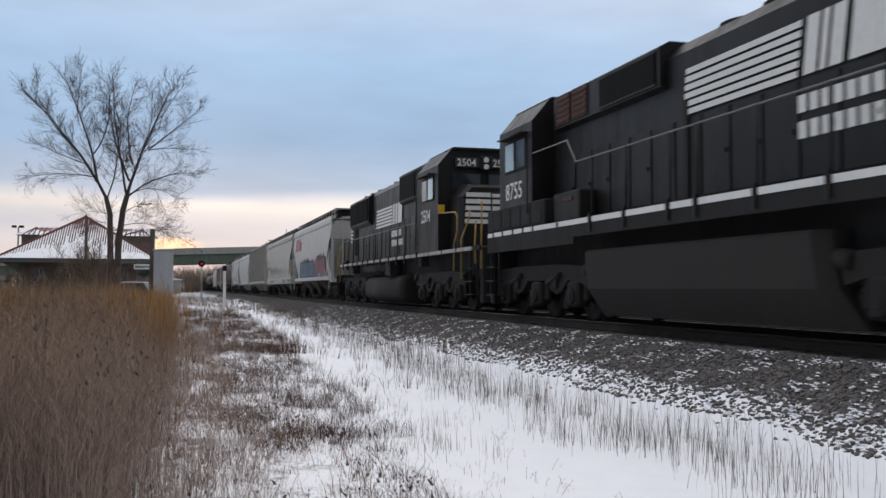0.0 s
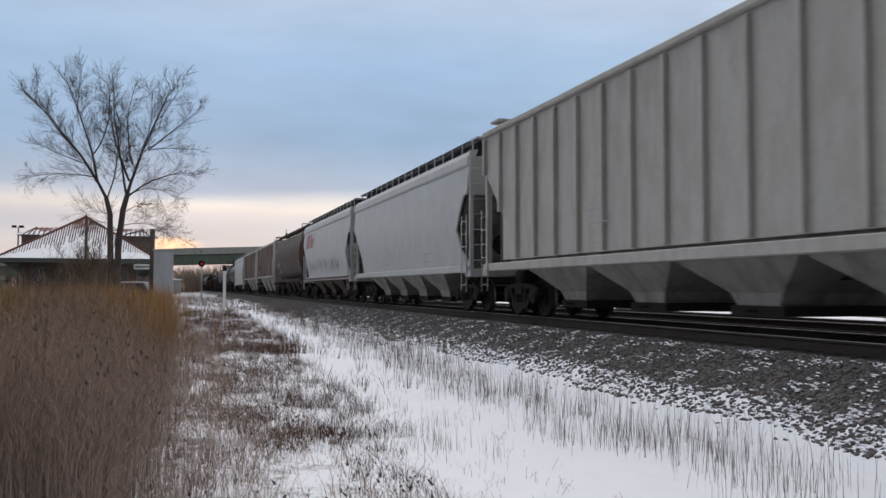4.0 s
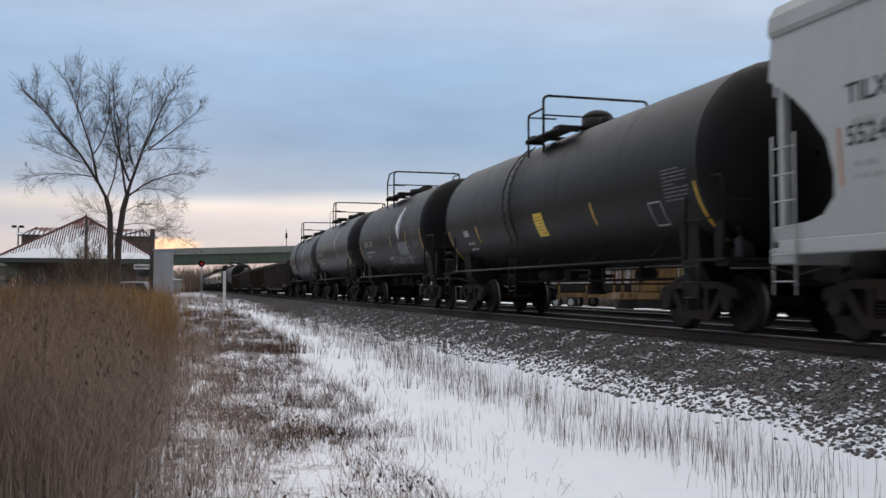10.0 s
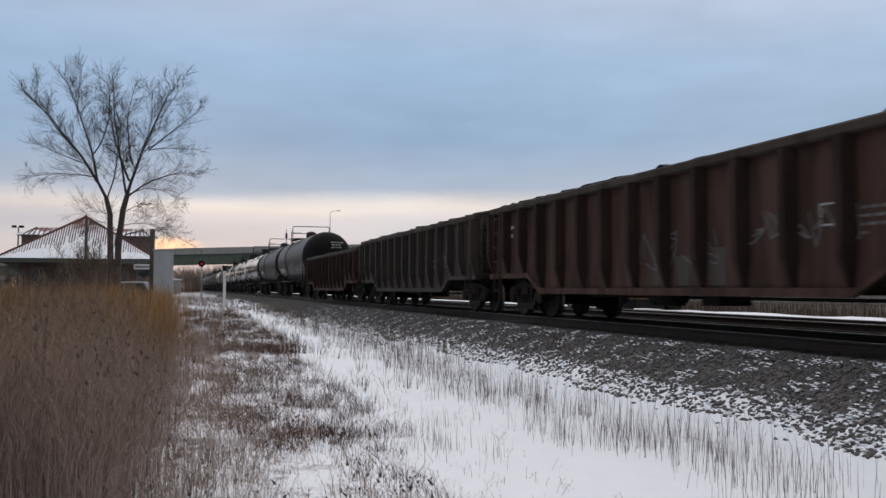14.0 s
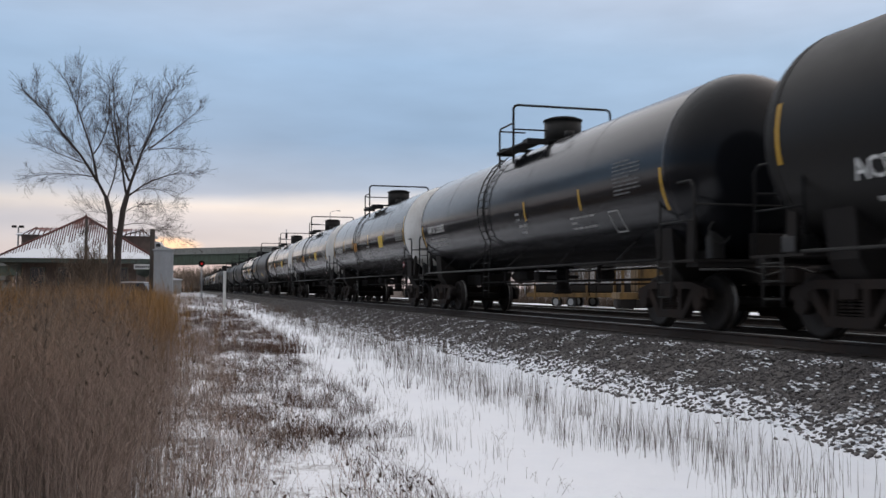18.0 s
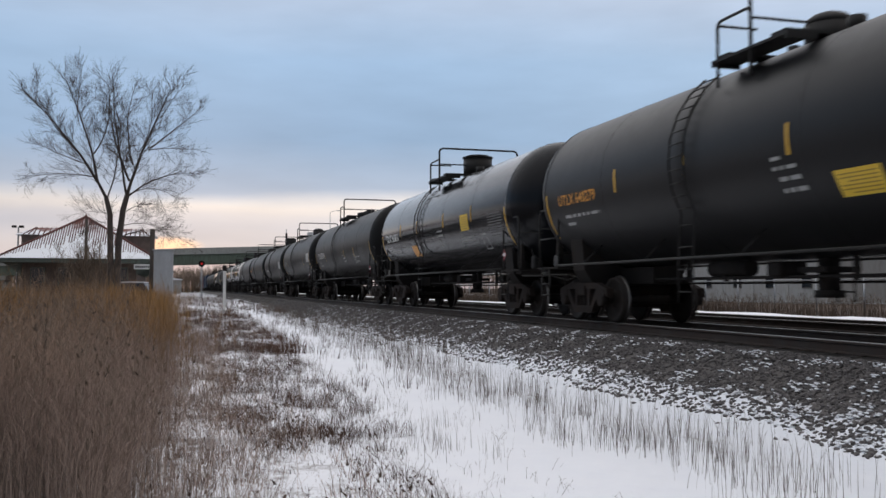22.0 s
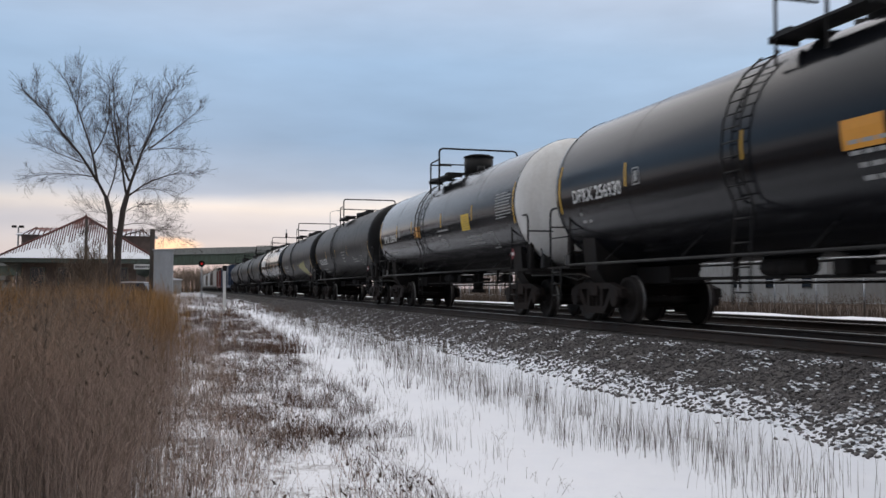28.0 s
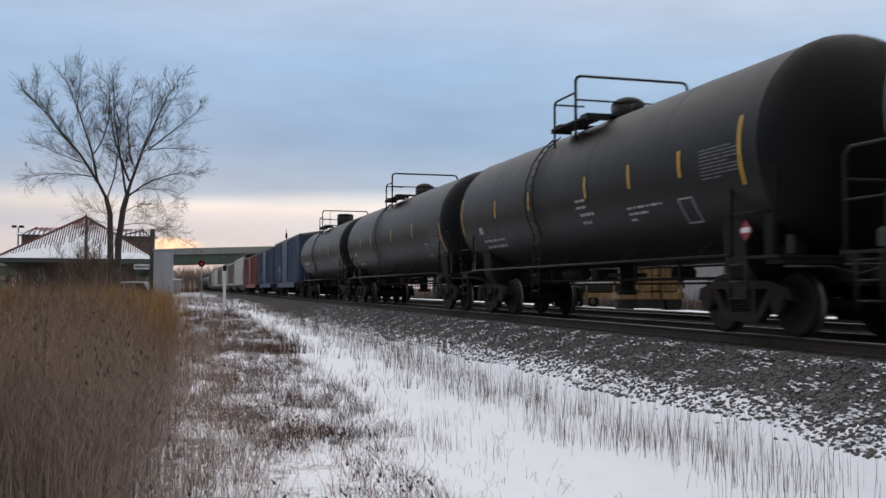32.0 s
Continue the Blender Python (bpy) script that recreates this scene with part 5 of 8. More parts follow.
def gondola(pitch, label, side, seed=0, top=2.68, ribs=14, marks=""):
    half = pitch / 2
    car = thing("gondola_car", label, "gondola car", GONE)
    b = half - 0.6
    x = 1.44
    rr = random.Random(seed)
    for s in (-1, 1):
        xa, xb = sorted((s * x, s * (x - 0.05)))
        ez, mz = (0.80, 0.57) if marks else (0.95, 0.6)
        prof = [(-b, ez), (-b + 2.6, ez), (-b + 3.3, mz), (b - 3.3, mz), (b - 2.6, ez), (b, ez), (b, top - 0.1), (-b, top - 0.1)]
        part("side_sheet", Shape().extrude_x(prof, xa, xb), side, car)
        part("top_rail", Shape().box(*sorted((s * (x - 0.12), s * (x + 0.12))), -b, b, top - 0.16, top, 0.03), GONTOP, car)
        part("side_sill", Shape().extrude_x([(-b, ez - 0.03), (-b + 2.6, ez - 0.03), (-b + 3.3, mz - 0.03), (b - 3.3, mz - 0.03), (b - 2.6, ez - 0.03), (b, ez - 0.03), (b, ez + 0.09), (b - 2.55, ez + 0.09), (b - 3.25, mz + 0.09), (-b + 3.25, mz + 0.09), (-b + 2.55, ez + 0.09), (-b, ez + 0.09)], *sorted((s * (x + 0.003), s * (x + 0.09)))), side, car)
        for i in range(ribs):
            y = -b + 0.15 + (2 * b - 0.3) * i / (ribs - 1)
            lo = ez + 0.092 if abs(y) > b - 3.25 else mz + 0.1
            inner, outer = s * (x + 0.004), s * (x + 0.2)
            part("rib", Shape().loft([[(inner, y - 0.11 * k, z), (inner + (outer - inner) * k, y - 0.06 * k, z), (inner + (outer - inner) * k, y + 0.06 * k, z), (inner, y + 0.11 * k, z)] for z, k in ((lo, 0.35), (lo + 0.42, 1.0), (top - 0.165, 1.0))]), GONRIBSHADE if side is GONRUST else side, car)
    for s in (-1, 1):
        e = Shape().box(-x + 0.05, x - 0.05, *sorted((s * b, s * (b - 0.05))), 0.98, top)
        for i in range(4):
            z = 1.2 + 0.36 * i
            e.box(-x + 0.06, x - 0.06, *sorted((s * b, s * (b + 0.09))), z, z + 0.14)
        part("end_wall", e, side, car)
        ld = Shape()
        ladder(ld, (-x - 0.1, s * (b - 0.6) - 0.2, 0.45), (-x - 0.1, s * (b - 0.6) - 0.2, top - 0.1), 0.42, 6, 0.016)
        ladder(ld, (-x + 0.06, s * (b + 0.13), 0.9), (-x + 0.06, s * (b + 0.13), top - 0.1), 0.42, 5, 0.016, (1, 0, 0))
        part("ladder", ld, side, car)
    part("floor", Shape().box(-x + 0.06, x - 0.06, -b + 0.06, b - 0.06, 0.98, 1.06), UNDER, car)
    part("center_sill", Shape().box(-0.32, 0.32, -half + 0.55, half - 0.55, 0.72, 0.975), UNDER, car)
    ny, nx = 60, 7
    rows = []
    for i in range(ny):
        y = -b + 0.08 + (2 * b - 0.16) * i / (ny - 1)
        rows.append([(-x + 0.08 + (2 * x - 0.16) * j / (nx - 1), y, top + 0.01 + 0.14 * math.sin(math.pi * j / (nx - 1)) + rr.uniform(-0.07, 0.09) + 0.06 * noise.noise(Vector((y * 0.5, j, seed)))) for j in range(nx)])
    part("scrap_load", Shape().loft(rows, closed=False, caps=False), SCRAP, car, "rough dark scrap load")
    gear = Shape().cyl((-0.6, 0.5, 0.55), (-0.6, 1.4, 0.55), 0.18, 10).cyl((-0.3, -b * 0.6, 0.52), (-0.3, b * 0.6, 0.52), 0.03, 5).box(-0.8, -0.2, -1.0, -0.5, 0.4, 0.65)
    part("brake_gear", gear, UNDER, car)
    surf = on_side(x)
    bars(car, b - 1.3, 2.1, 0.9, 0.4, 2, MARKGREY, surf, seed)
    bars(car, -b + 3.2, 1.62, 0.8, 0.4, 4, TAGFAINT, surf, seed + 1)
    fr = Shape()
    y0, z0 = -b + 3.5, 1.46
    for a, c, d, e in ((0, 0.42, 0, 0.025), (0, 0.42, 0.26, 0.285), (0, 0.025, 0, 0.285), (0.395, 0.42, 0, 0.285)):
        panel(fr, y0 + a, y0 + c, z0 + d, z0 + e, surf, 1)
    part("stencil_frame", fr, MARKGREY, car)
    if "yellow" in marks:
        for y, z in ((-4.3, 0.87), (-1.7, 0.76), (0.28, 0.69), (0.74, 0.69), (2.66, 0.69), (5.35, 0.83)):
            part("reflective_strip", panel(Shape(), y, y + (0.34 if y < 0 else 0.25), z, z + 0.13, surf, 1), MARKORANGE, car)
        ell = Shape()
        panel(ell, -b + 2.15, -b + 2.32, 1.0, 1.62, surf, 1)
        panel(ell, -b + 2.32, -b + 2.65, 1.0, 1.16, surf, 1)
        part("corner_mark", ell, MARKYELLOW, car)
    else:
        if seed == 15:
            for ya, yb, za, zb in ((-0.36, 0.05, 0.72, 1.48), (-1.38, -0.75, 0.72, 1.2), (-2.2, -1.7, 0.72, 1.3)):
                part("paint_patch", panel(Shape(), ya, yb, za, zb, surf, 1), PATCHDULL, car, "dull grey painted-out patch")
        scrawl(car, -b + 5.5, 1.2, 2.4, 0.6, 5, TAGFAINT, surf, seed + 3, 0.016)
        scrawl(car, 1.0, 1.0, 3.0, 0.7, 5, TAGFAINT, surf, seed + 5, 0.012)
    couplers(car, half)
    truck(car, -(half - 2.0))
    truck(car, half - 2.0)
    return car


def boxcar(pitch, label, side, seed=0, top=4.5):
    half = pitch / 2
    car = thing("boxcar", label, "boxcar", GONE)
    b = half - 0.55
    x = 1.44
    part("body", Shape().box(-x, x, -b, b, 1.08, top - 0.2, 0.03), side, car)
    part("roof", Shape().extrude_y([(-x - 0.04, top - 0.22), (0, top), (x + 0.04, top - 0.22), (x, top - 0.3), (-x, top - 0.3)], -b - 0.03, b + 0.03), HOPDARK, car)
    for s in (-1, 1):
        for i in range(16):
            y = -b + 0.1 + (2 * b - 0.2) * i / 15
            if abs(y) < 1.7:
                continue
            part("rib", Shape().box(*sorted((s * (x + 0.003), s * (x + 0.06))), y - 0.04, y + 0.04, 1.1, top - 0.35), side, car)
        d = part("door", Shape().box(*sorted((s * (x + 0.003), s * (x + 0.1))), -1.55, 1.55, 1.2, top - 0.4, 0.02), side, car)
        part("door_bar", Shape().cyl((s * (x + 0.13), 0.6, 1.2), (s * (x + 0.13), 0.6, top - 0.4), 0.025, 6).cyl((s * (x + 0.13), -0.6, 1.2), (s * (x + 0.13), -0.6, top - 0.4), 0.025, 6), MARKGREY, d)
        part("side_sill", Shape().box(*sorted((s * (x - 0.05), s * (x + 0.05))), -b + 2.6, b - 2.6, 0.75, 1.078), side, car)
    for s in (-1, 1):
        ld = Shape()
        ladder(ld, (-x - 0.06, s * (b - 0.6) - 0.2, 0.5), (-x - 0.06, s * (b - 0.6) - 0.2, 2.4), 0.42, 5)
        part("ladder", ld, side, car)
    part("center_sill", Shape().box(-0.3, 0.3, -half + 0.55, half - 0.55, 0.75, 1.06), UNDER, car)
    bars(car, b - 1.0, 2.9, 2.2, 0.6, 2, MARKGREY, on_side(x), seed)
    bars(car, -b + 3.0, 2.4, 1.6, 0.8, 4, MARKGREY, on_side(x), seed + 1)
    scrawl(car, b - 1.2, 1.3, 3.4, 1.2, 6, MARKWHITE, on_side(x), seed + 2, 0.03)
    couplers(car, half)
    truck(car, -(half - 2.0))
    truck(car, half - 2.0)
    return car


def locomotive(pitch, label, d, deck, number, kind):
    """A six-axle road diesel; d = 1: its cab towards -y, d = -1: its cab towards +y."""
    half = pitch / 2
    car = thing("locomotive", label, "locomotive", "locomotives of the train")
    e = half - 0.55
    new_ = kind == "new"
    ec, er = (e, 11.0) if new_ else (10.95, e)  # the cab's end and the hood's end
    ends = {-1: ec, 1: er + 1.25 if new_ else er}
    posts = [10.0, 8.84, 7.63, 6.44, 5.24, 4.08, 2.83, 1.63, 0.18, -1.12, -2.34, -4.05] if new_ else [4.79, 3.39, 1.86, 1.03, -0.48, -1.97, -3.46, -4.95, -6.44, -7.93]

    def bx(sh, x0, x1, y0, y1, z0, z1, c=0.0):
        y0, y1 = sorted((d * y0, d * y1))
        return sh.box(x0, x1, y0, y1, z0, z1, c)

    def cy(sh, p, q, r, n=8):
        return sh.cyl((p[0], d * p[1], p[2]), (q[0], d * q[1], q[2]), r, n)

    top, rt = 4.92, 4.74
    cab0, cab1 = (-e + 4.15, -e + 6.75) if kind == "new" else (-e + 0.4, -e + 2.55)
    roof = 4.98
    # underframe, walkways, stripe along their edge, pilots
    part("frame", bx(bx(Shape(), -0.9, 0.9, -e, e, 0.98, deck - 0.075), -1.5, 1.5, -e + 0.9, e - 0.9, deck - 0.07, deck), LOCODUST, car)
    cuts = sorted([11.0, -10.0, -5.5, -7.0, -8.5] + posts if new_ else [10.93, 10.47, 9.78, 9.07, 8.4, 7.79, 6.4, -9.4] + posts)
    for s in (-1, 1):
        xs = sorted((s * 1.47, s * 1.53))
        sill = bx(Shape(), *xs, -ec + 0.04, er - 0.04, deck - (0.13 if new_ else 0.36), deck - 0.004)
        if not new_:
            bx(sill, *xs, -ec + 0.04, -5.6, deck - 0.5, deck - 0.355)
        part("side_sill", sill, LOCODUST, car)
        for ya, yb in zip(cuts, cuts[1:]):
            part("edge_stripe", Shape().box(*sorted((s * 1.532, s * 1.538)), ya + 0.06, yb - 0.06, deck - 0.115, deck - 0.01), STRIPEDIRT if new_ else MARKWHITE, car, "white dash along the walkway edge")
    for s in (-1, 1):
        part("pilot", bx(Shape(), -1.45, 1.45, s * (ends[s] - 0.25), s * ends[s], 0.28, deck - 0.02 if s < 0 or not new_ else 1.35, 0.04), LOCODUST, car)
        q = ends[s]
        for x in (-1.5, 1.5):
            stp = Shape()
            for z in (0.5, 0.85, 1.2):
                bx(stp, x - 0.16, x + 0.1 if x < 0 else x + 0.16, s * (q - 0.85), s * (q - 0.3), z, z + 0.035)
            for y in (q - 0.87, q - 0.28):
                bx(stp, x - 0.03, x + 0.03, s * (y - 0.02), s * (y + 0.02), 0.5, deck if s < 0 or not new_ else 1.3)
            part("step_well", stp, LOCODUST, car)
    # fuel tank and air reservoirs
    ft = Shape()
    if new_:
        prof = [(1.44 * math.copysign(abs(math.cos(a)) ** 0.55, math.cos(a)), 0.68 + 0.58 * math.copysign(abs(math.sin(a)) ** 0.6, math.sin(a))) for a in (2 * math.pi * i / 28 for i in range(28))]
        ft.loft([[(x * k, y, 0.68 + (z - 0.68) * k) for x, z in prof] for y, k in ((-1.2, 0.84), (-1.13, 0.95), (-1.0, 1.0), (5.15, 1.0), (5.28, 0.95), (5.35, 0.84))], smooth=True)
        for s in (-1, 1):
            part("air_reservoir", Shape().cyl((s * 1.32, 0.9, deck - 0.32), (s * 1.32, 5.35, deck - 0.32), 0.18, 16), FUELGREY, car)
            for ya, yb, za in ((0.18, 0.94, 1.16), (7.61, 8.06, 1.34), (-4.4, -4.05, 1.4)):
                part("equipment_box", Shape().box(*sorted((s * 1.2, s * 1.5)), ya, yb, za, deck - 0.08, 0.02), FUELGREY, car)
    else:
        prof = [(-1.36, 1.44), (-1.42, 1.38), (-1.42, 0.68), (-1.2, 0.17), (1.2, 0.17), (1.42, 0.68), (1.42, 1.38), (1.36, 1.44)]
        lean = lambda z: 0.42 * max(0.0, (0.9 - z) / 0.75)
        ft.loft([[(x * k, yo + q * lean(z), z) for x, z in prof] for yo, k, q in ((-1.62, 0.86, -1), (-1.45, 1.0, -1), (5.3, 1.0, -1), (5.45, 0.86, -1))])
    part("fuel_tank", ft, FUELGREY, car, "wide dusty grey fuel tank")
    # long hood
    hx = 0.98
    h0, h1 = cab1, er - (0.05 if new_ else 0.35)
    hood = Shape()
    pr = [(-hx, deck), (-hx, top - 0.25), (-hx + 0.22, top), (hx - 0.22, top), (hx, top - 0.25), (hx, deck)]
    ys = sorted((d * h0, d * h1))
    hood.extrude_y(pr, *ys)
    part("long_hood", hood, LOCO, car)
    # doors along the hood
    for s in (-1, 1):
        for i in range(14):
            y = h0 + 0.5 + i * 0.82
            if y + 0.7 > h1:
                break
            dr = part("hood_door", bx(Shape(), *sorted((s * (hx + 0.003), s * (hx + 0.022))), y, y + 0.74, deck + 0.12, deck + 1.45), LOCO, car)
            part("door_latch", bx(Shape(), *sorted((s * (hx + 0.024), s * (hx + 0.05))), y + 0.63, y + 0.66, deck + 0.72, deck + 0.8), LOCO, dr)
    # radiator section at the far end, wider, with grilles
    r0, r1 = (5.88, 10.28) if kind == "new" else (h1 - 5.2, h1 - 0.02)
    wx = 1.16
    ys = sorted((d * r0, d * r1))
    part("radiator_housing", Shape().extrude_y([(-hx - 0.002, rt - 1.3), (-wx, rt - 1.15), (-wx, rt - 0.06), (-hx - 0.002, rt + 0.06), (hx + 0.002, rt + 0.06), (wx, rt - 0.06), (wx, rt - 1.15), (hx + 0.002, rt - 1.3)], *ys), LOCO, car)
    for s in (-1, 1):
        for k in range(2):
            g0 = r0 + 0.12 + k * 2.12
            g = part("radiator_grille", bx(Shape(), *sorted((s * (wx + 0.003), s * (wx + 0.03))), g0, g0 + 2.04, rt - 1.08, rt - 0.12), SOOT, car)
            sl = Shape()
            for i in range(8):
                bx(sl, *sorted((s * (wx + 0.032), s * (wx + 0.05))), g0, g0 + 2.04, rt - 1.06 + 0.12 * i, rt - 1.03 + 0.12 * i)
            part("louvre", sl, SOOT, g)
    # equipment box behind the cab: intakes and blower grille
    q0 = h0 + (0.03 if kind == "new" else 0.38)
    qz = 3.88 if kind == "new" else 4.2
    qx = 1.12
    eq = Shape()
    ql = 4.05 if kind == "new" else 4.7
    ys = sorted((d * q0, d * (q0 + ql)))
    eq.extrude_y([(-hx - 0.003, qz - 0.06), (-qx, qz), (-qx, 4.9), (-qx + 0.2, 5.02), (qx - 0.2, 5.02), (qx, 4.9), (qx, qz), (hx + 0.003, qz - 0.06)], *ys)
    part("equipment_housing", eq, LOCO, car)
    for s in (-1, 1):
        xs = sorted((s * (qx + 0.004), s * (qx + 0.03)))
        gl = ((q0 + 1.72, q0 + 3.97), (q0 + 0.4, q0 + 1.52)) if kind == "new" else ((q0 + 2.35, q0 + 4.55),)
        for ga, gb in gl:
            g = part("blower_grille", bx(Shape(), *xs, ga, gb, qz + 0.08, 4.82), SOOT, car)
            for z in (4.825, qz + 0.04):
                part("grille_rim", bx(Shape(), *xs, ga - 0.04, gb + 0.04, z, z + 0.035), LOCO, g)
        if kind == "old":
            for k in range(2):
                it = part("air_intake", bx(Shape(), *xs, q0 + 0.2 + 0.85 * k, q0 + 0.9 + 0.85 * k, 4.26, 4.9), OXIDE, car, "rust red louvred intake")
                sl = Shape()
                for i in range(5):
                    bx(sl, *sorted((s * (qx + 0.032), s * (qx + 0.05))), q0 + 0.24 + 0.85 * k, q0 + 0.86 + 0.85 * k, 4.3 + 0.12 * i, 4.34 + 0.12 * i)
                part("louvre", sl, OXIDE, it)
    for y in (h0 + 6.2, h0 + 7.4, h1 - 4.2, h1 - 2.6, h1 - 1.1):
        part("roof_fan", cy(Shape(), (0, y, top), (0, y, top + 0.17), 0.55, 18), SOOT, car)
    part("exhaust_stack", bx(Shape(), -0.3, 0.3, h0 + 8.2, h0 + 9.1, top, top + 0.22, 0.04), SOOT, car)
    # cab with side windows, windshield and number boards
    cw = 1.5
    prof = [(-cw, deck), (-cw, roof - 0.5), (-cw + 0.42, roof), (cw - 0.42, roof), (cw, roof - 0.5), (cw, deck)]
    ys = sorted((d * cab0, d * cab1))
    part("cab", Shape().extrude_y(prof, *ys), LOCO, car)
    part("cab_roof_edge", bx(Shape(), -1.05, 1.05, cab0 - 0.1, cab1 + 0.05, roof - 0.02, roof + 0.07, 0.03), LOCODUST, car)
    wz = 3.44
    for s in (-1, 1):
        for k in range(2):
            w0 = cab0 + 0.45 + 0.72 * k
            wn = part("side_window", bx(Shape(), *sorted((s * (cw + 0.003), s * (cw + 0.03))), w0, w0 + 0.66, wz, wz + 0.74), LOCODUST, car)
            part("pane", bx(Shape(), *sorted((s * (cw + 0.031), s * (cw + 0.038))), w0 + 0.05, w0 + 0.61, wz + 0.05, wz + 0.69), GLASS if k else PALEGLASS, wn)
        part("sunshade", bx(Shape(), *sorted((s * cw, s * (cw + 0.22))), cab0 + 0.4, cab0 + 1.9, wz + 0.8, wz + 0.83), LOCO, car)
        part("grab_iron", cy(Shape(), (s * (cw + 0.06), cab1 - 0.15, deck + 0.3), (s * (cw + 0.06), cab1 - 0.15, deck + 1.9), 0.018, 6), LOCODUST, car)
    for x in (-0.58, 0.58):
        wn = part("windshield", bx(Shape(), x - 0.48, x + 0.48, cab0 - 0.03, cab0 - 0.003, 3.72, 4.28), LOCODUST, car)
        part("pane", bx(Shape(), x - 0.43, x + 0.43, cab0 - 0.04, cab0 - 0.031, 3.77, 4.23), GLASS, wn)
        nb = part("number_board", bx(Shape(), x - 0.38, x + 0.38, cab0 - 0.14, cab0 - 0.003, 4.42, 4.72, 0.02), MARKBLACK, car)
        if d > 0:
            vs, fs = LETTERS[number]
            me = bpy.data.meshes.new("number")
            me.from_pydata([(x - 0.35 + u * 0.31, cab0 - 0.146, 4.46 + w * 0.32) for u, w in vs], [], fs)
            part("number", me, MARKWHITE, nb)
    hl = part("headlight", bx(Shape(), -0.2, 0.2, cab0 - 0.2, cab0 - 0.003, 4.34, 4.78, 0.03), LOCO, car)
    for z in (4.45, 4.66):
        part("lens", cy(Shape(), (0, cab0 - 0.21, z), (0, cab0 - 0.19, z), 0.085, 14), MARKWHITE, hl)
    # nose
    nw, nk = (1.1, 1.0) if kind == "new" else (0.95, 0.75)
    ns = Shape()
    ns.loft([[(x * k, d * y, z) for x, z in ((-nw, deck), (-nw, deck + 1.6 * nk), (-nw + 0.3, deck + zt * nk), (nw - 0.3, deck + zt * nk), (nw, deck + 1.6 * nk), (nw, deck))] for y, k, zt in ((max(cab0 - 1.0, -e + 0.1), 0.9, 1.88), (max(cab0 - 0.8, -e + 0.25), 0.98, 1.98), (cab0 - 0.003, 1.04, 2.08))])
    part("nose", ns, LOCO, car)
    if d > 0:
        stripes = Shape()
        for i in range(5):
            z = 2.62 + 0.2 * i
            bx(stripes, -0.95 + 0.01 * i, 0.95 - 0.01 * i, cab0 - 1.014, cab0 - 1.003, z, z + 0.13)
        part("nose_stripe", stripes, MARKWHITE, car, "white stripes on the nose")
    # stair rails and a marker plate on the long front porch
    if kind == "new":
        for x in (-1.46, 1.46):
            for pts in (((-8.04, 1.2), (-8.05, 1.95), (-8.39, 2.33), (-8.37, 2.78), (-8.14, 2.9), (-6.83, 2.96)), ((-8.8, 0.95), (-8.76, 2.07), (-9.54, 2.64), (-9.55, 2.82)), ((-10.06, 1.35), (-10.01, 1.93), (-10.1, 2.5)), ((-10.56, 1.2), (-10.6, 2.95), (-10.4, 3.05))):
                part("stair_rail", Shape().tube([(x, y, z) for y, z in pts], 0.02), HANDYELLOW, car)
            part("porch_rail", Shape().tube([(x * 0.7, -7.3, 2.47), (x * 0.7, -5.5, 2.64)], 0.02), HANDYELLOW, car)
            for pts in (((12.0, 0.9), (12.05, 1.96), (11.2, 2.77)), ((11.33, 1.0), (11.45, 1.98), (11.25, 2.4), (11.25, 2.75))):
                part("stair_rail", Shape().tube([(x, y, z) for y, z in pts], 0.022), HANDYELLOW, car)
        for s in (-1, 1):
            for i in range(5):
                z = 2.88 + 0.17 * i
                part("end_stripe", panel(Shape(), 10.62 - 0.07 * i, 10.94, z, z + 0.1, lambda y, z, s=s: (s * (hx + 0.012), y, z), 1), MARKWHITE, car)
            # flat black plate: a door recess's shade put into its colour
            part("recessed_door", Shape().box(*sorted((s * (hx + 0.024), s * (hx + 0.03))), 9.19, 9.92, 2.22, 3.64), SOOT, car)
        part("marker_plate", bx(Shape(), -1.5, -1.3, cab0 - 0.035, cab0 - 0.004, 2.97, 3.25), MARKYELLOW, car)
    # boxes on the walkway beside the hood
    if kind == "old":
        for s in (-1, 1):
            lk = part("battery_box", Shape().box(*sorted((s * 1.0, s * 1.535)), 7.1, 10.9, deck + 0.003, deck + 0.56, 0.03), LOCODUST, car)
            for y in (7.25, 7.9, 8.55, 9.2, 9.85):
                part("box_lid", Shape().box(*sorted((s * 1.537, s * 1.55)), y, y + 0.58, deck + 0.06, deck + 0.5), LOCODUST, lk)
            part("toolbox", Shape().box(*sorted((s * (hx + 0.025), s * 1.4)), 5.6, 6.9, deck + 0.003, deck + 0.62, 0.03), RAILIRON, car)
            part("marker_lamp", Shape().box(*sorted((s * 1.401, s * 1.42)), 5.9, 6.35, deck + 0.42, deck + 0.5), OXIDE, car)
            part("hood_post", Shape().box(*sorted((s * (hx + 0.024), s * (hx + 0.06))), 2.08, 2.2, deck + 0.1, deck + 1.75), FUELGREY, car)
    # handrails
    for s in () if new_ else (-1, 1):
        q = ends[s]
        for k in (-1, 1):
            fr = Shape()
            cy(fr, (k * 1.45, s * (q - 0.12), 0.55), (k * 1.45, s * (q - 0.12), deck + 1.05), 0.022, 6)
            cy(fr, (k * 0.55, s * (q - 0.12), deck), (k * 0.55, s * (q - 0.12), deck + 1.05), 0.022, 6)
            cy(fr, (k * 1.45, s * (q - 0.12), deck + 1.05), (k * 0.55, s * (q - 0.12), deck + 1.05), 0.022, 6)
            part("end_handrail", fr, RAILIRON, car)
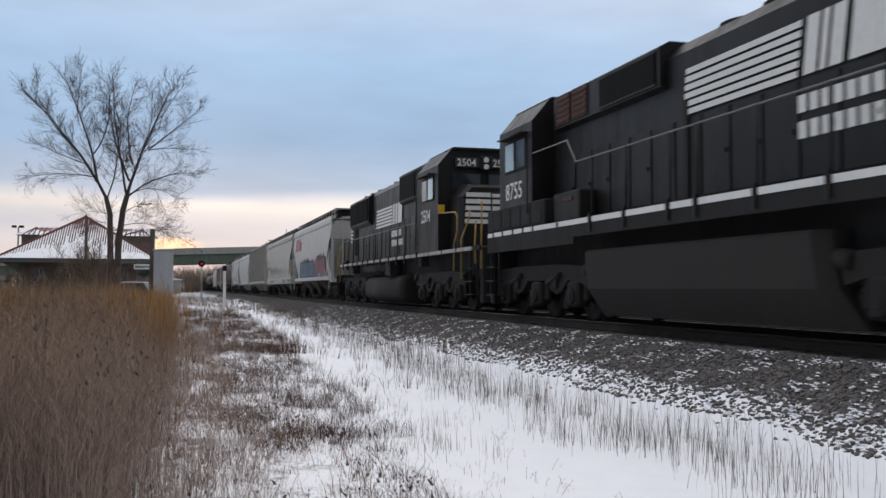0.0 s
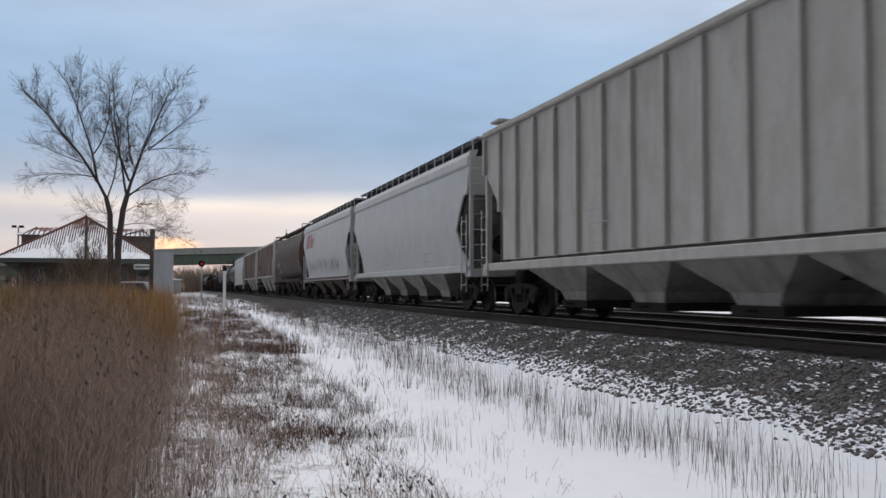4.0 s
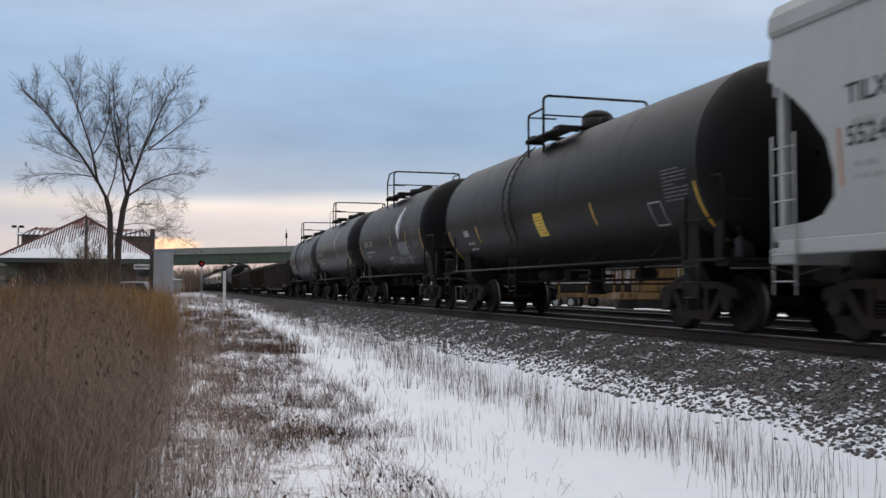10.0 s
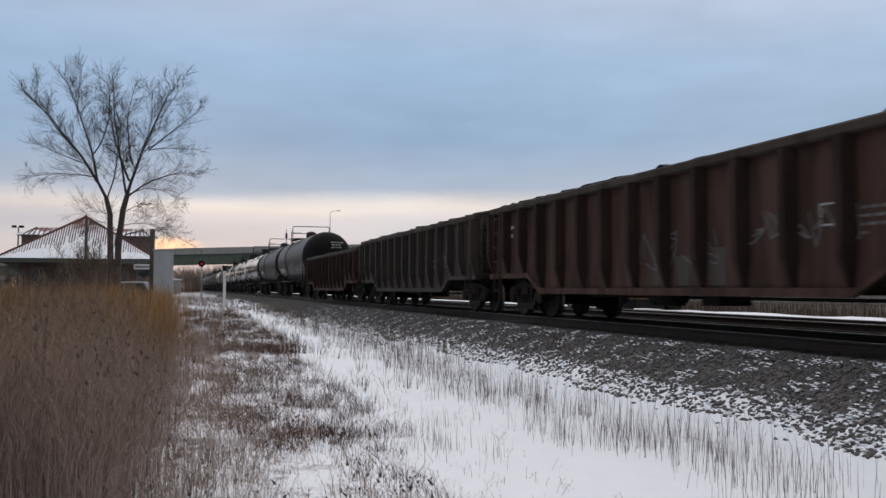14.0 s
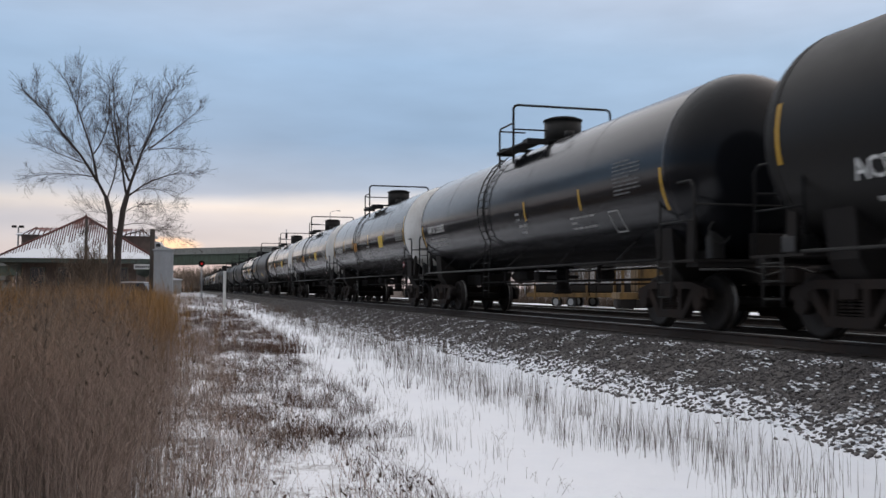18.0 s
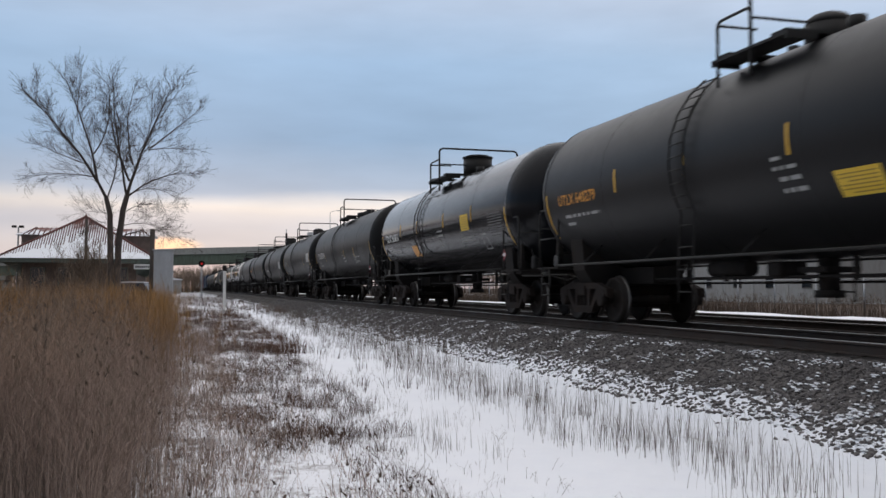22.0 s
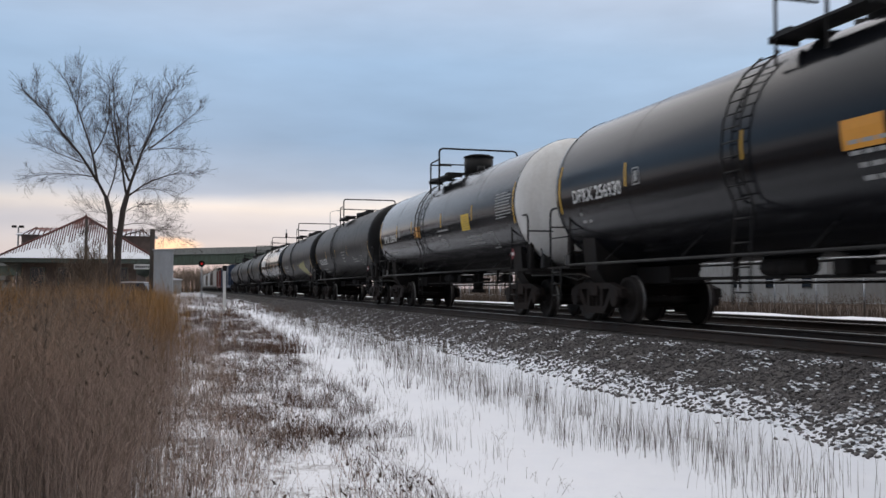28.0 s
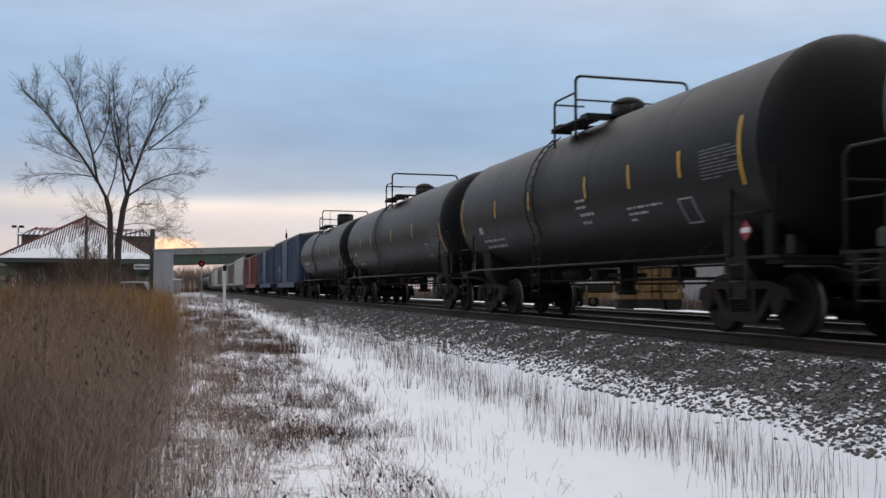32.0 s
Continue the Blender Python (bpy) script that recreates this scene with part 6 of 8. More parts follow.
    if not new_:
        for x in (-1.5, 1.5):
            part("step_handrail", Shape().tube([(x, d * (e - 0.9), 0.6), (x, d * (e - 0.9), deck + 0.3), (x * 0.93, d * (e - 1.3), deck + 1.0), (x * 0.93, d * (e - 2.2), deck + 1.02)], 0.022), RAILIRON, car)
    for s in (-1, 1):
        x = s * 1.49
        rz = deck + (1.05 if new_ else 1.15)
        rail = [(x, 10.2, rz), (x, cab1 + 0.02, rz)] if new_ else [(x, 7.88, rz + 0.5), (x, 5.98, rz + 0.5), (x, 5.54, rz), (x, -8.4, rz)]
        part("walkway_handrail", Shape().tube(rail, 0.015), LOCORAIL, car)
        for y in posts:
            part("stanchion", Shape().box(*sorted((s * 1.54, s * 1.575)), y - 0.035, y + 0.035, deck - 0.3, deck + 0.05).cyl((s * 1.5, y, deck - 0.01), (s * 1.49, y, rz), 0.022, 6), RAILIRON, car)
    # markings on the side that is seen (-x)
    sd = lambda x: (lambda y, z: (-x - 0.01, y, z))
    words(car, number, (d * (cab0 + cab1) / 2 + (0.65 if d > 0 else 0.6)), 2.8, 0.56, MARKWHITE, sd(cw + 0.012), "number")
    sh = Shape()
    y0, sc = (4.93, 1.08) if kind == "new" else (2.23, 1.08)
    sz = 0.66 * sc
    zb = 3.2 if kind == "new" else 3.58
    lx = sd(hx + 0.03)
    for i in range(6):
        z = zb + 0.19 * sz * i
        panel(sh, y0 - 2.75 * sc - 0.02 * sc * i, y0 - 0.02 * i, z, z + 0.13 * sz, lx, 1)
    part("stripe_emblem", sh, MARKWHITE, car, "white mane-like stripes")
    for u, w in ((2.85, 0.24), (3.15, 0.12), (3.33, 0.24), (3.68, 0.62)):
        part("brand_letter", panel(Shape(), y0 - (u + w) * sc, y0 - u * sc, zb, zb + 1.1 * sz, lx, 1, slant=-0.12 * sc), MARKWHITE, car, "white block lettering shape")
    for row in range(2):
        for i in range(7 + row):
            u = 2.75 * sc + i * 0.22 * sc
            z = zb - 0.5 - 0.36 * row
            part("brand_letter", panel(Shape(), y0 - u - 0.16 * sc, y0 - u, z, z + 0.24, lx, 1), MARKWHITE, car, "white block lettering shape")
    couplers(car, half, half + 1.96 if new_ else None)
    for y in (-5.75, 8.35) if new_ else (-4.6, 8.25):
        loco_truck(car, y)
    return car

# ---- the train: each thing with the moments at which its two ends pass the camera ----
TRAIN = []


def joins(car, a, b):
    TRAIN.append((car, SPEED * (a + b) / 2 - 2.19))


def length(a, b):
    return SPEED * (b - a)


def make_train():
    def tank(a, b, label, body, **k):
        joins(tank_car(length(a, b), label, body, **k), a, b)

    def hop(a, b, label, side, **k):
        joins(covered_hopper(length(a, b), label, side, **k), a, b)

    joins(locomotive(length(0.13, 1.23), "dusty black road diesel locomotive with white stripes, cab trailing", -1, 2.08, "8755", "old"), 0.13, 1.23)
    joins(locomotive(length(1.23, 2.35), "black road diesel locomotive with yellow front handrails", 1, 1.83, "2504", "new"), 1.23, 2.35)
    hop(2.448, 3.288, "white covered hopper with large colourful graffiti", HOPWHITE, bays=3, marks="rail_brand mural n6", seed=1, bay_mat=BAYSHADE, cut="angled", core_mat=HOPWHITE)
    hop(3.288, 4.285, "dirty white covered hopper with sprayed tags", HOPGREY, bays=3, marks="tags blue n1", seed=2, bay_mat=BAYSHADE)
    hop(4.285, 5.275, "grey rib-sided covered hopper", HOPGREY, kind="ribbed", rib_mat=HOPGREY, bays=4, seed=3, dz=0.42)
    hop(5.275, 6.172, "pale grey covered hopper, clean sides", HOPPALE, bays=4, seed=4, cut="angled")
    hop(6.172, 7.03, "pale covered hopper with red lettering and tags", HOPPALE, bays=3, marks="rail_brand tags grey n5", seed=5, bay_mat=HOPBROWN, cut="angled")
    joins(cylindrical_hopper(length(7.03, 7.92), "rust brown cylindrical grain hopper with scrawled tags", 6), 7.03, 7.92)
    hop(7.92, 8.84, "rusty grey rib-sided hopper with worn black lettering", HOPRUST, kind="ribbed", bays=3, marks="wide_brand n2 ticks", seed=7, dz=0.24, low=1.72, bay_mat=BAYGREY)
    hop(8.84, 9.745, "rust-streaked grey rib-sided hopper with black lettering", HOPRUST, kind="ribbed", bays=3, marks="wide_brand n3", seed=8, dz=0.24, low=1.72, bay_mat=BAYGREY)
    hop(9.745, 10.667, "clean pale grey covered hopper", HOPPALE, bays=4, marks="n4 ticks", seed=9, bay_mat=BAYSHADE)
    tank(10.667, 11.466, "dusty black tank car with yellow strips", DUSTY, dome="round", marks="", seed=10, strips=(4.16, -2.92), strip_z=-0.58, ends_z=(-1.28, -0.36), frame_at=(-5.5, 1.74), block=(-5.7, -0.05, 0.75, 0.55), placard=(-0.45, -0.86, 0.52, 0.5))
    tank(11.466, 12.165, "short black tank car with white leaf emblem and tags", DUSTY, dome="flat", marks="leaf tags", seed=11, number="ADMX 17245", number_size=0.3, number_at=(1.04, -0.34), number_mat=MARKGREY, r=1.6, zc=2.72, gap=3.6, strips=(-0.72, -3.08), strip_z=-0.28, ends_z=(-0.94, -0.09), block=(-3.8, 0.04, 0.95, 0.72))
    tank(12.165, 12.79, "short black tank car with worn white leaf emblem", BLACK, dome="flat", marks="leaf", seed=12, number="ADMX 16778", number_mat=MARKGREY, r=1.6, zc=2.74, strips=(2.62, -2.0), strip_z=-0.35, ends_z=(-0.95, -0.15))
    tank(12.79, 13.45, "short faded grey tank car with white leaf emblem", GREYTANK, dome="flat", marks="leaf", seed=13, r=1.54, zc=2.63, gap=2.8, strips=(2.65, -2.85), strip_z=-0.36, ends_z=(-0.75, -0.14))
    joins(gondola(length(13.45, 14.37), "black ribbed gondola with yellow corner mark, loaded", GONBLACK, 14, marks="yellow"), 13.45, 14.37)
    joins(gondola(length(14.37, 15.247), "rust red ribbed gondola loaded with scrap", GONRUST, 15, ribs=16), 14.37, 15.247)
    joins(gondola(length(15.247, 16.1), "dark ribbed gondola loaded with scrap", GONBLACK, 16, ribs=15), 15.247, 16.1)
    joins(gondola(length(16.1, 16.98), "rusty dark gondola loaded with scrap", GONRUST, 17, ribs=15, top=2.5), 16.1, 16.98)
    tank(16.98, 17.83, "dusty black tank car with white stencils", DUSTY, dome="round", marks="stencil", seed=18, number="RTMX 13143", number_size=0.42, number_at=(0.85, -0.85), strips=(4.1, 0.2, -3.6), strip_z=-0.58, ends_z=(-0.94, -0.07))
    tank(17.83, 18.695, "dusty black tank car with pale label", DUSTY, dome="round", marks="stencil diamond", seed=19, number="ACFX 78413", number_size=0.36, number_at=(1.4, -0.73), strips=(-0.96, -3.8), strip_z=-0.23, ends_z=(-0.39, 0.43), block=(-5.95, -0.34, 0.85, 0.57), frame_at=(-5.2, 1.9))
    tank(18.7075, 19.6175, "glossy black tank car with pale stencils", GLOSS, marks="stencil", seed=20, number="NATX 232952", gap=2.7, strips=(-1.41, -4.4), strip_z=-0.27, ends_z=(-0.73, -0.03), block=(-5.9, 0.3, 1.0, 0.64))
    ethanol = "glossy black tank car with white dished ends and yellow placards"
    tank(19.605, 20.488, ethanol, GLOSS, white_ends=True, marks="stencil orange yellow", seed=21, number="DPRX 256290", gap=2.6, strips=(4.6, 2.4, -1.15, -4.17), strip_z=-0.02)
    tank(20.488, 21.37, ethanol, GLOSS, white_ends=True, marks="stencil orange yellow", seed=22, number="DPRX 256942", gap=2.6, frame_at=(-6.05, 1.68), strips=(4.6, 2.4, -1.15, -4.17), strip_z=-0.02)
    tank(21.37, 22.265, ethanol, GLOSS, white_ends=True, marks="stencil orange yellow diamond", seed=23, number="DPRX 256955", number_size=0.38, gap=2.6, strips=(4.6, 2.4, -1.15, -4.17), strip_z=-0.02)
    tank(22.265, 23.09, "dull black tank car with orange stencils", BLACK, dome="round", marks="stencil", seed=24, number="UTLX 640279", number_mat=MARKORANGE, strips=(3.73, 1.37, -1.19), strip_z=-0.07, placard=(-2.7, -0.9, 0.78, 0.32))
    tank(23.09, 23.91, "glossy black tank car with yellow placard", GLOSS, marks="stencil orange yellow diamond", seed=25, number="TILX 263831", number_size=0.38, orange_at=(2.33, -0.76), strips=(3.95, 1.63, -1.5, -4.2), strip_z=0.0)
    tank(23.91, 24.8, "dusty black tank car with pale stencils", DUSTY, dome="flat", marks="stencil diamond", seed=26, number="PTLX 223669", number_size=0.41, number_at=(0.95, -0.4), strips=(4.33, -1.36, -3.85), strip_z=-0.38, block=(-5.1, -0.2, 1.05, 0.56), frame_at=(-3.9, 1.82))
    tank(24.8125, 25.6425, "black tank car with white label, tagged", DUSTY, dome="round", marks="label tags diamond gatx", seed=27, gap=2.8, strips=(4.2, -3.87), strip_z=-0.31, ends_z=(-0.94, 0.15), block=(), frame_at=(-5.4, 1.68))
    tank(25.63, 26.415, "dull black tank car with white label", DUSTY, dome="tall", marks="label diamond pale", seed=28, gap=2.7, strips=(4.27, 1.54, -0.13, -3.03), strip_z=-0.34, ends_z=(-0.6, 0.35), block=(), frame_at=(-4.5, 1.88), label_at=-0.24)
    tank(26.415, 27.265, "dusty black tank car with orange stencils and tags", DUSTY, dome="round", marks="tags", seed=29, number_mat=MARKORANGE, number="UTLX 640279")
    tank(27.265, 28.146, "black tank car with pale stencils", BLACK, marks="stencil", seed=30)
    tank(28.146, 29.06, ethanol, GLOSS, white_ends=True, marks="stencil orange yellow", seed=31, orange_at=(-1.05, -0.2), number="DPRX 256930", number_size=0.36, gap=2.6, strips=(4.8, 1.31, -4.3), strip_z=0.0)
    tank(29.06, 29.93, ethanol, GLOSS, white_ends=True, marks="stencil orange yellow diamond", seed=32, number="DPRX 256967", number_size=0.36, orange_at=(1.72, -0.18), strips=(4.62, 2.46, -1.15, -4.17), strip_z=0.02)
    tank(29.93, 30.8, "dusty black tank car with white stencils", DUSTY, dome="flat", marks="stencil diamond", seed=33, number="ACFX 200299", number_size=0.43, number_at=(1.1, -0.74), strips=(3.82, 0.9, -2.4), strip_z=-0.29)
    tank(30.8, 31.685, "black tank car with faded olive paint patch", DUSTY, dome="flat", marks="patch diamond", seed=34, strips=(1.03, -1.5), strip_z=-0.6, block=(-6.2, -0.07, 1.2, 0.64))
    tank(31.685, 32.605, "glossy black tank car with white block lettering", GLOSS, dome="flat", marks="brand diamond", seed=35, number="PROX 51206", number_size=0.28, number_at=(1.05, -0.43), gap=3.15, strips=(4.31, 1.83, -1.53, -3.93), strip_z=-0.3, block=(-6.15, 0.05, 1.05, 0.6))
    tank(32.605, 33.38, "dusty black tank car with yellow strips", DUSTY, dome="round", marks="diamond stencil", seed=36, gap=1.8, end_in=0.42, strips=(3.98, 1.7, -1.3, -3.1, -4.8), strip_z=-0.06, ends_z=(-0.55, 0.43), block=(-5.4, 0.1, 1.0, 0.48))
    tank(33.38, 34.28, "dusty grey-black tank car", DUSTY, dome="round", seed=37)
    tank(34.28, 35.13, "dusty grey-black tank car, dome on top", DUSTY, dome="tall", seed=38)
    joins(boxcar(length(35.13, 35.97), "dark blue boxcar with white tags", BOXBLUE, 39), 35.13, 35.97)
    joins(boxcar(length(35.97, 36.8), "dark blue ribbed boxcar", BOXBLUE, 40, 4.4), 35.97, 36.8)
    joins(boxcar(length(36.8, 37.75), "plain red ribbed boxcar with tags", BOXRED, 41, 4.35), 36.8, 37.75)
    t = 37.75
    for i, (kind, side) in enumerate((("curved", HOPGREY), ("ribbed", HOPRUST), ("curved", HOPPALE), ("ribbed", HOPGREY), ("curved", HOPWHITE), ("curved", HOPGREY), ("ribbed", HOPGREY))):
        hop(t, t + 0.93, "grey covered hopper far back in the train", side, kind=kind, seed=50 + i)
        t += 0.93
    for i in range(7):
        tank(t, t + 0.88, "black tank car far back in the train", DUSTY if i % 2 else BLACK, dome="round", seed=60 + i)
        t += 0.88


make_train()

# ---- ground ----
def ground_height(x, y):
    """Cross-section of the embankment: weedy verge, shallow ditch, ballast shoulder, two tracks, service road, field."""
    pts = ((-400, -1.0), (-14, -0.95), (-3, -0.82), (0.5, -0.84), (2.2, -0.88), (4.2, -0.9), (5.6, -0.86), (6.1, -0.78), (7.35, -0.22), (7.7, -0.178), (8.2, -0.176), (15.1, -0.19), (16.2, -0.35), (17.5, -0.3), (22, -0.3), (26, -0.5), (40, -0.9), (400, -1.0))
    for (xa, za), (xb, zb) in zip(pts, pts[1:]):
        if x <= xb:
            z = za + (zb - za) * (x - xa) / (xb - xa)
            break
    else:
        z = -1.0
    w = 0.0 if 7.3 < x < 15.5 else 1.0
    return z + w * (0.05 * noise.noise(Vector((x * 0.7, y * 0.5, 0))) + 0.02 * noise.noise(Vector((x * 2.6, y * 2.2, 4))))


def ground_material():
    m, nt, b = tree_of("snowy_ground")
    co = nt.nodes.new("ShaderNodeTexCoord").outputs["Object"]
    sep = nt.nodes.new("ShaderNodeSeparateXYZ")
    nt.links.new(co, sep.inputs[0])
    X, Y = sep.outputs["X"], sep.outputs["Y"]

    def math_(op, a, c):
        t = nt.nodes.new("ShaderNodeMath")
        t.operation = op
        for s, v in zip(t.inputs, (a, c)):
            if isinstance(v, (int, float)):
                s.default_value = v
            else:
                nt.links.new(v, s)
        return t.outputs[0]
    big, mid, fine = noise_node(nt, co, 0.55, 5), noise_node(nt, co, 2.6, 6, 0.65), noise_node(nt, co, 16.0, 4, 0.7)
    drift = math_("ADD", math_("SUBTRACT", X, math_("MULTIPLY", Y, 0.045)), math_("MULTIPLY", math_("SUBTRACT", big, 0.5), 1.6))
    verge = math_("MULTIPLY", rng(nt, drift, 0.7, 2.3, 0.40, 0.0), rng(nt, noise_node(nt, co, 1.1, 3), 0.38, 0.6, 0.5, 1.1))          # weeds show through left of the snow strip
    far = rng(nt, Y, 55, 110, 0.0, 0.16)
    over = rng(nt, X, 21, 23, 0.0, 0.75)
    weedy = math_("MULTIPLY", rng(nt, X, -0.5, -1.3, 0.0, 0.62), rng(nt, Y, 75, 60, 0.0, 1.0))
    weedy = math_("MAXIMUM", weedy, rng(nt, X, -4, -8, 0.0, 0.62))       # rough weedy field on the camera's side
    bare = math_("ADD", math_("MAXIMUM", math_("MAXIMUM", verge, weedy), over), far)
    fac = rng(nt, math_("ADD", bare, math_("MULTIPLY", math_("SUBTRACT", math_("ADD", math_("MULTIPLY", mid, 0.6), math_("MULTIPLY", fine, 0.4)), 0.5), 1.5)), 0.34, 0.62)
    stone = math_("MULTIPLY", rng(nt, X, 6.1, 6.6), rng(nt, X, 16.4, 15.6))
    sfac = math_("MAXIMUM", fac, rng(nt, math_("ADD", math_("MULTIPLY", stone, rng(nt, X, 6.3, 7.7, 0.5, 1.0)), math_("MULTIPLY", math_("SUBTRACT", math_("ADD", math_("MULTIPLY", fine, 0.6), math_("MULTIPLY", mid, 0.4)), 0.5), 1.7)), 0.42, 0.56))
    soil = mixc(nt, fine, (0.035, 0.025, 0.02), (0.11, 0.077, 0.058))
    gravel = mixc(nt, noise_node(nt, co, 30.0, 3), (0.045, 0.041, 0.04), (0.17, 0.155, 0.146))
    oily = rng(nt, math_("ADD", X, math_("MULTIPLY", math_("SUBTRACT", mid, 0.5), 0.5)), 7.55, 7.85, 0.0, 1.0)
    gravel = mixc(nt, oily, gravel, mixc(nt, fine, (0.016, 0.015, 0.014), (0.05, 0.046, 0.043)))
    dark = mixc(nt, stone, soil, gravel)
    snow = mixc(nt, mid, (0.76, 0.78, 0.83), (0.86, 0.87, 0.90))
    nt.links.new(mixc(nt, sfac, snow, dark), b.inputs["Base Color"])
    b.inputs["Roughness"].default_value = 0.85
    b.inputs["Specular IOR Level"].default_value = 0.2
    bumped(nt, b, math_("ADD", math_("MULTIPLY", fine, 0.5), mid), 0.6, 0.05)
    return m


GROUND = ground_material()


def make_ground():
    xs = [-900, -400, -150, -60, -30, -20, -14] + [-12 + 0.5 * i for i in range(20)] + [-2 + 0.2 * i for i in range(48)] + [7.7, 8.5, 9.2, 10, 11, 12, 13, 14, 15.1, 15.6, 16.2, 17.5, 19, 20.5, 22, 24, 26, 30, 40, 60, 120, 300, 900]
    ys = [-800, -300, -100, -40, -15, -5, 0, 2] + [4 + 0.25 * i for i in range(100)] + [29.5 + i for i in range(40)] + [72, 76, 80, 86, 92, 100, 110, 125, 140, 160, 190, 230, 300, 420, 600, 900, 1500, 2500]
    v = np.array([(x, y, ground_height(x, y)) for y in ys for x in xs])
    nx = len(xs)
    f = np.array([(j * nx + i, j * nx + i + 1, (j + 1) * nx + i + 1, (j + 1) * nx + i) for j in range(len(ys) - 1) for i in range(nx - 1)])
    ob = new("ground", bulk("ground", v, f, GROUND, True))
    tagged(ob, "snow-covered verge and ditch with bare weedy patches beside the track", "ground", kind="structure")


make_ground()


# ---- tracks ----
RAILHEAD = plain("rail_steel", (0.24, 0.225, 0.21), 0.42, 0.9)
RAILWEB = paint("rail_web_rust", (0.028, 0.021, 0.018), 0.8, (0.05, 0.03, 0.022), 0.6)
TIEWOOD = paint("tie_wood", (0.026, 0.0215, 0.019), 0.9, (0.05, 0.041, 0.036), 0.6)


def make_track(cx, label, kind_of):
    tr = thing("railway_track", label, "railway track")
    tr["kind"] = "structure"
    tr.location = (cx, 0, 0)
    for s in (-1, 1):
        c = s * 0.7525
        web = Shape().extrude_y([(c - 0.07, -0.17), (c - 0.07, -0.158), (c - 0.012, -0.14), (c - 0.01, -0.05), (c - 0.034, -0.035), (c - 0.034, -0.008), (c + 0.034, -0.008), (c + 0.034, -0.035), (c + 0.01, -0.05), (c + 0.012, -0.14), (c + 0.07, -0.158), (c + 0.07, -0.17)], -700, 1400)
        rail = part("rail", web, RAILWEB, tr)
        part("rail_head", Shape().extrude_y([(c - 0.032, -0.0075), (c - 0.028, 0.0), (c + 0.028, 0.0), (c + 0.032, -0.0075)], -700, 1400), RAILHEAD, rail, "polished running surface")
    tie = Shape().box(-1.3, 1.3, -0.115, 0.115, -0.34, -0.172, 0.012).data("tie")
    plate = Shape()
    for s in (-1, 1):
        plate.box(s * 0.7525 - 0.15, s * 0.7525 + 0.15, -0.09, 0.09, -0.171, -0.158)
    plate = plate.data("tie_plate")
    for i in range(90 if kind_of == "near" else 60):
        y = 5.0 + 0.53 * i
        t = part("tie", tie, TIEWOOD, tr, at=(random.uniform(-0.04, 0.04), y, 0))
        if i < 70 and kind_of == "near":
            part("tie_plate", plate, RAILWEB, t)
    rest = Shape()
    for i in range(500):
        y = (5.0 + 0.53 * (90 if kind_of == "near" else 60)) + 0.53 * i
        rest.box(-1.3, 1.3, y - 0.115, y + 0.115, -0.34, -0.172)
    tagged(part("far_ties", rest, TIEWOOD, tr), kind="stuff")


make_track(TRACK_X, "main track with polished rails on dark wooden ties", "near")
make_track(FAR_TRACK_X, "second parallel track on dark ballast", "far")


# ---- plants and stones on the verge ----
RNG = np.random.default_rng(7)


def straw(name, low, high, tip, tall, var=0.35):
    """Dry stems: foot, middle and tip colours, each stem a little different."""
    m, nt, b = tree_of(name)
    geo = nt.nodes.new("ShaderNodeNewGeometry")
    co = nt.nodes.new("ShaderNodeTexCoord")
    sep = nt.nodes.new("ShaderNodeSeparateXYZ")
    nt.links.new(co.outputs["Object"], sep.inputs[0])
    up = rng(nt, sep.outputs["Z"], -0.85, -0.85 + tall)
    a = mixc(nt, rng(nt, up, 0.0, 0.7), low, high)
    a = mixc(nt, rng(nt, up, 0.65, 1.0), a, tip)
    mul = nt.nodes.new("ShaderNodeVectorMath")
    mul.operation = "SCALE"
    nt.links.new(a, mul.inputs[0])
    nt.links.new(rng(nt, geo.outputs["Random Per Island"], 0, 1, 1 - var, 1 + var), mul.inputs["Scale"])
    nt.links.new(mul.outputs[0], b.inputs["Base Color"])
    b.inputs["Roughness"].default_value = 0.85
    b.inputs["Specular IOR Level"].default_value = 0.15
    return m


def heights(x, y):
    return np.array([ground_height(a, c) for a, c in zip(x, y)])


def ribbons(foot, length_, width, lean, bend):
    """Thin bent ribbons from their feet: arrays of vertices and triangles."""
    n = len(foot)
    az, face = RNG.uniform(0, 2 * np.pi, n), RNG.uniform(0, np.pi, n)
    d = np.c_[np.cos(az), np.sin(az), np.zeros(n)]
    w = np.c_[np.cos(face), np.sin(face), np.zeros(n)] * width[:, None] / 2
    z = np.array([0, 0, 1.0])
    mid = foot + length_[:, None] * (0.55 * z + 0.55 * lean[:, None] * d)
    tip = foot + length_[:, None] * ((1 - 0.25 * bend[:, None]) * z + (lean + bend)[:, None] * d)
    v = np.stack([foot - w, foot + w, mid - w * 0.8, mid + w * 0.8, tip], 1).reshape(-1, 3)
    f = (np.arange(n)[:, None, None] * 5 + np.array([[0, 1, 2], [1, 3, 2], [2, 3, 4]])[None]).reshape(-1, 3)
    return v, f, mid, tip


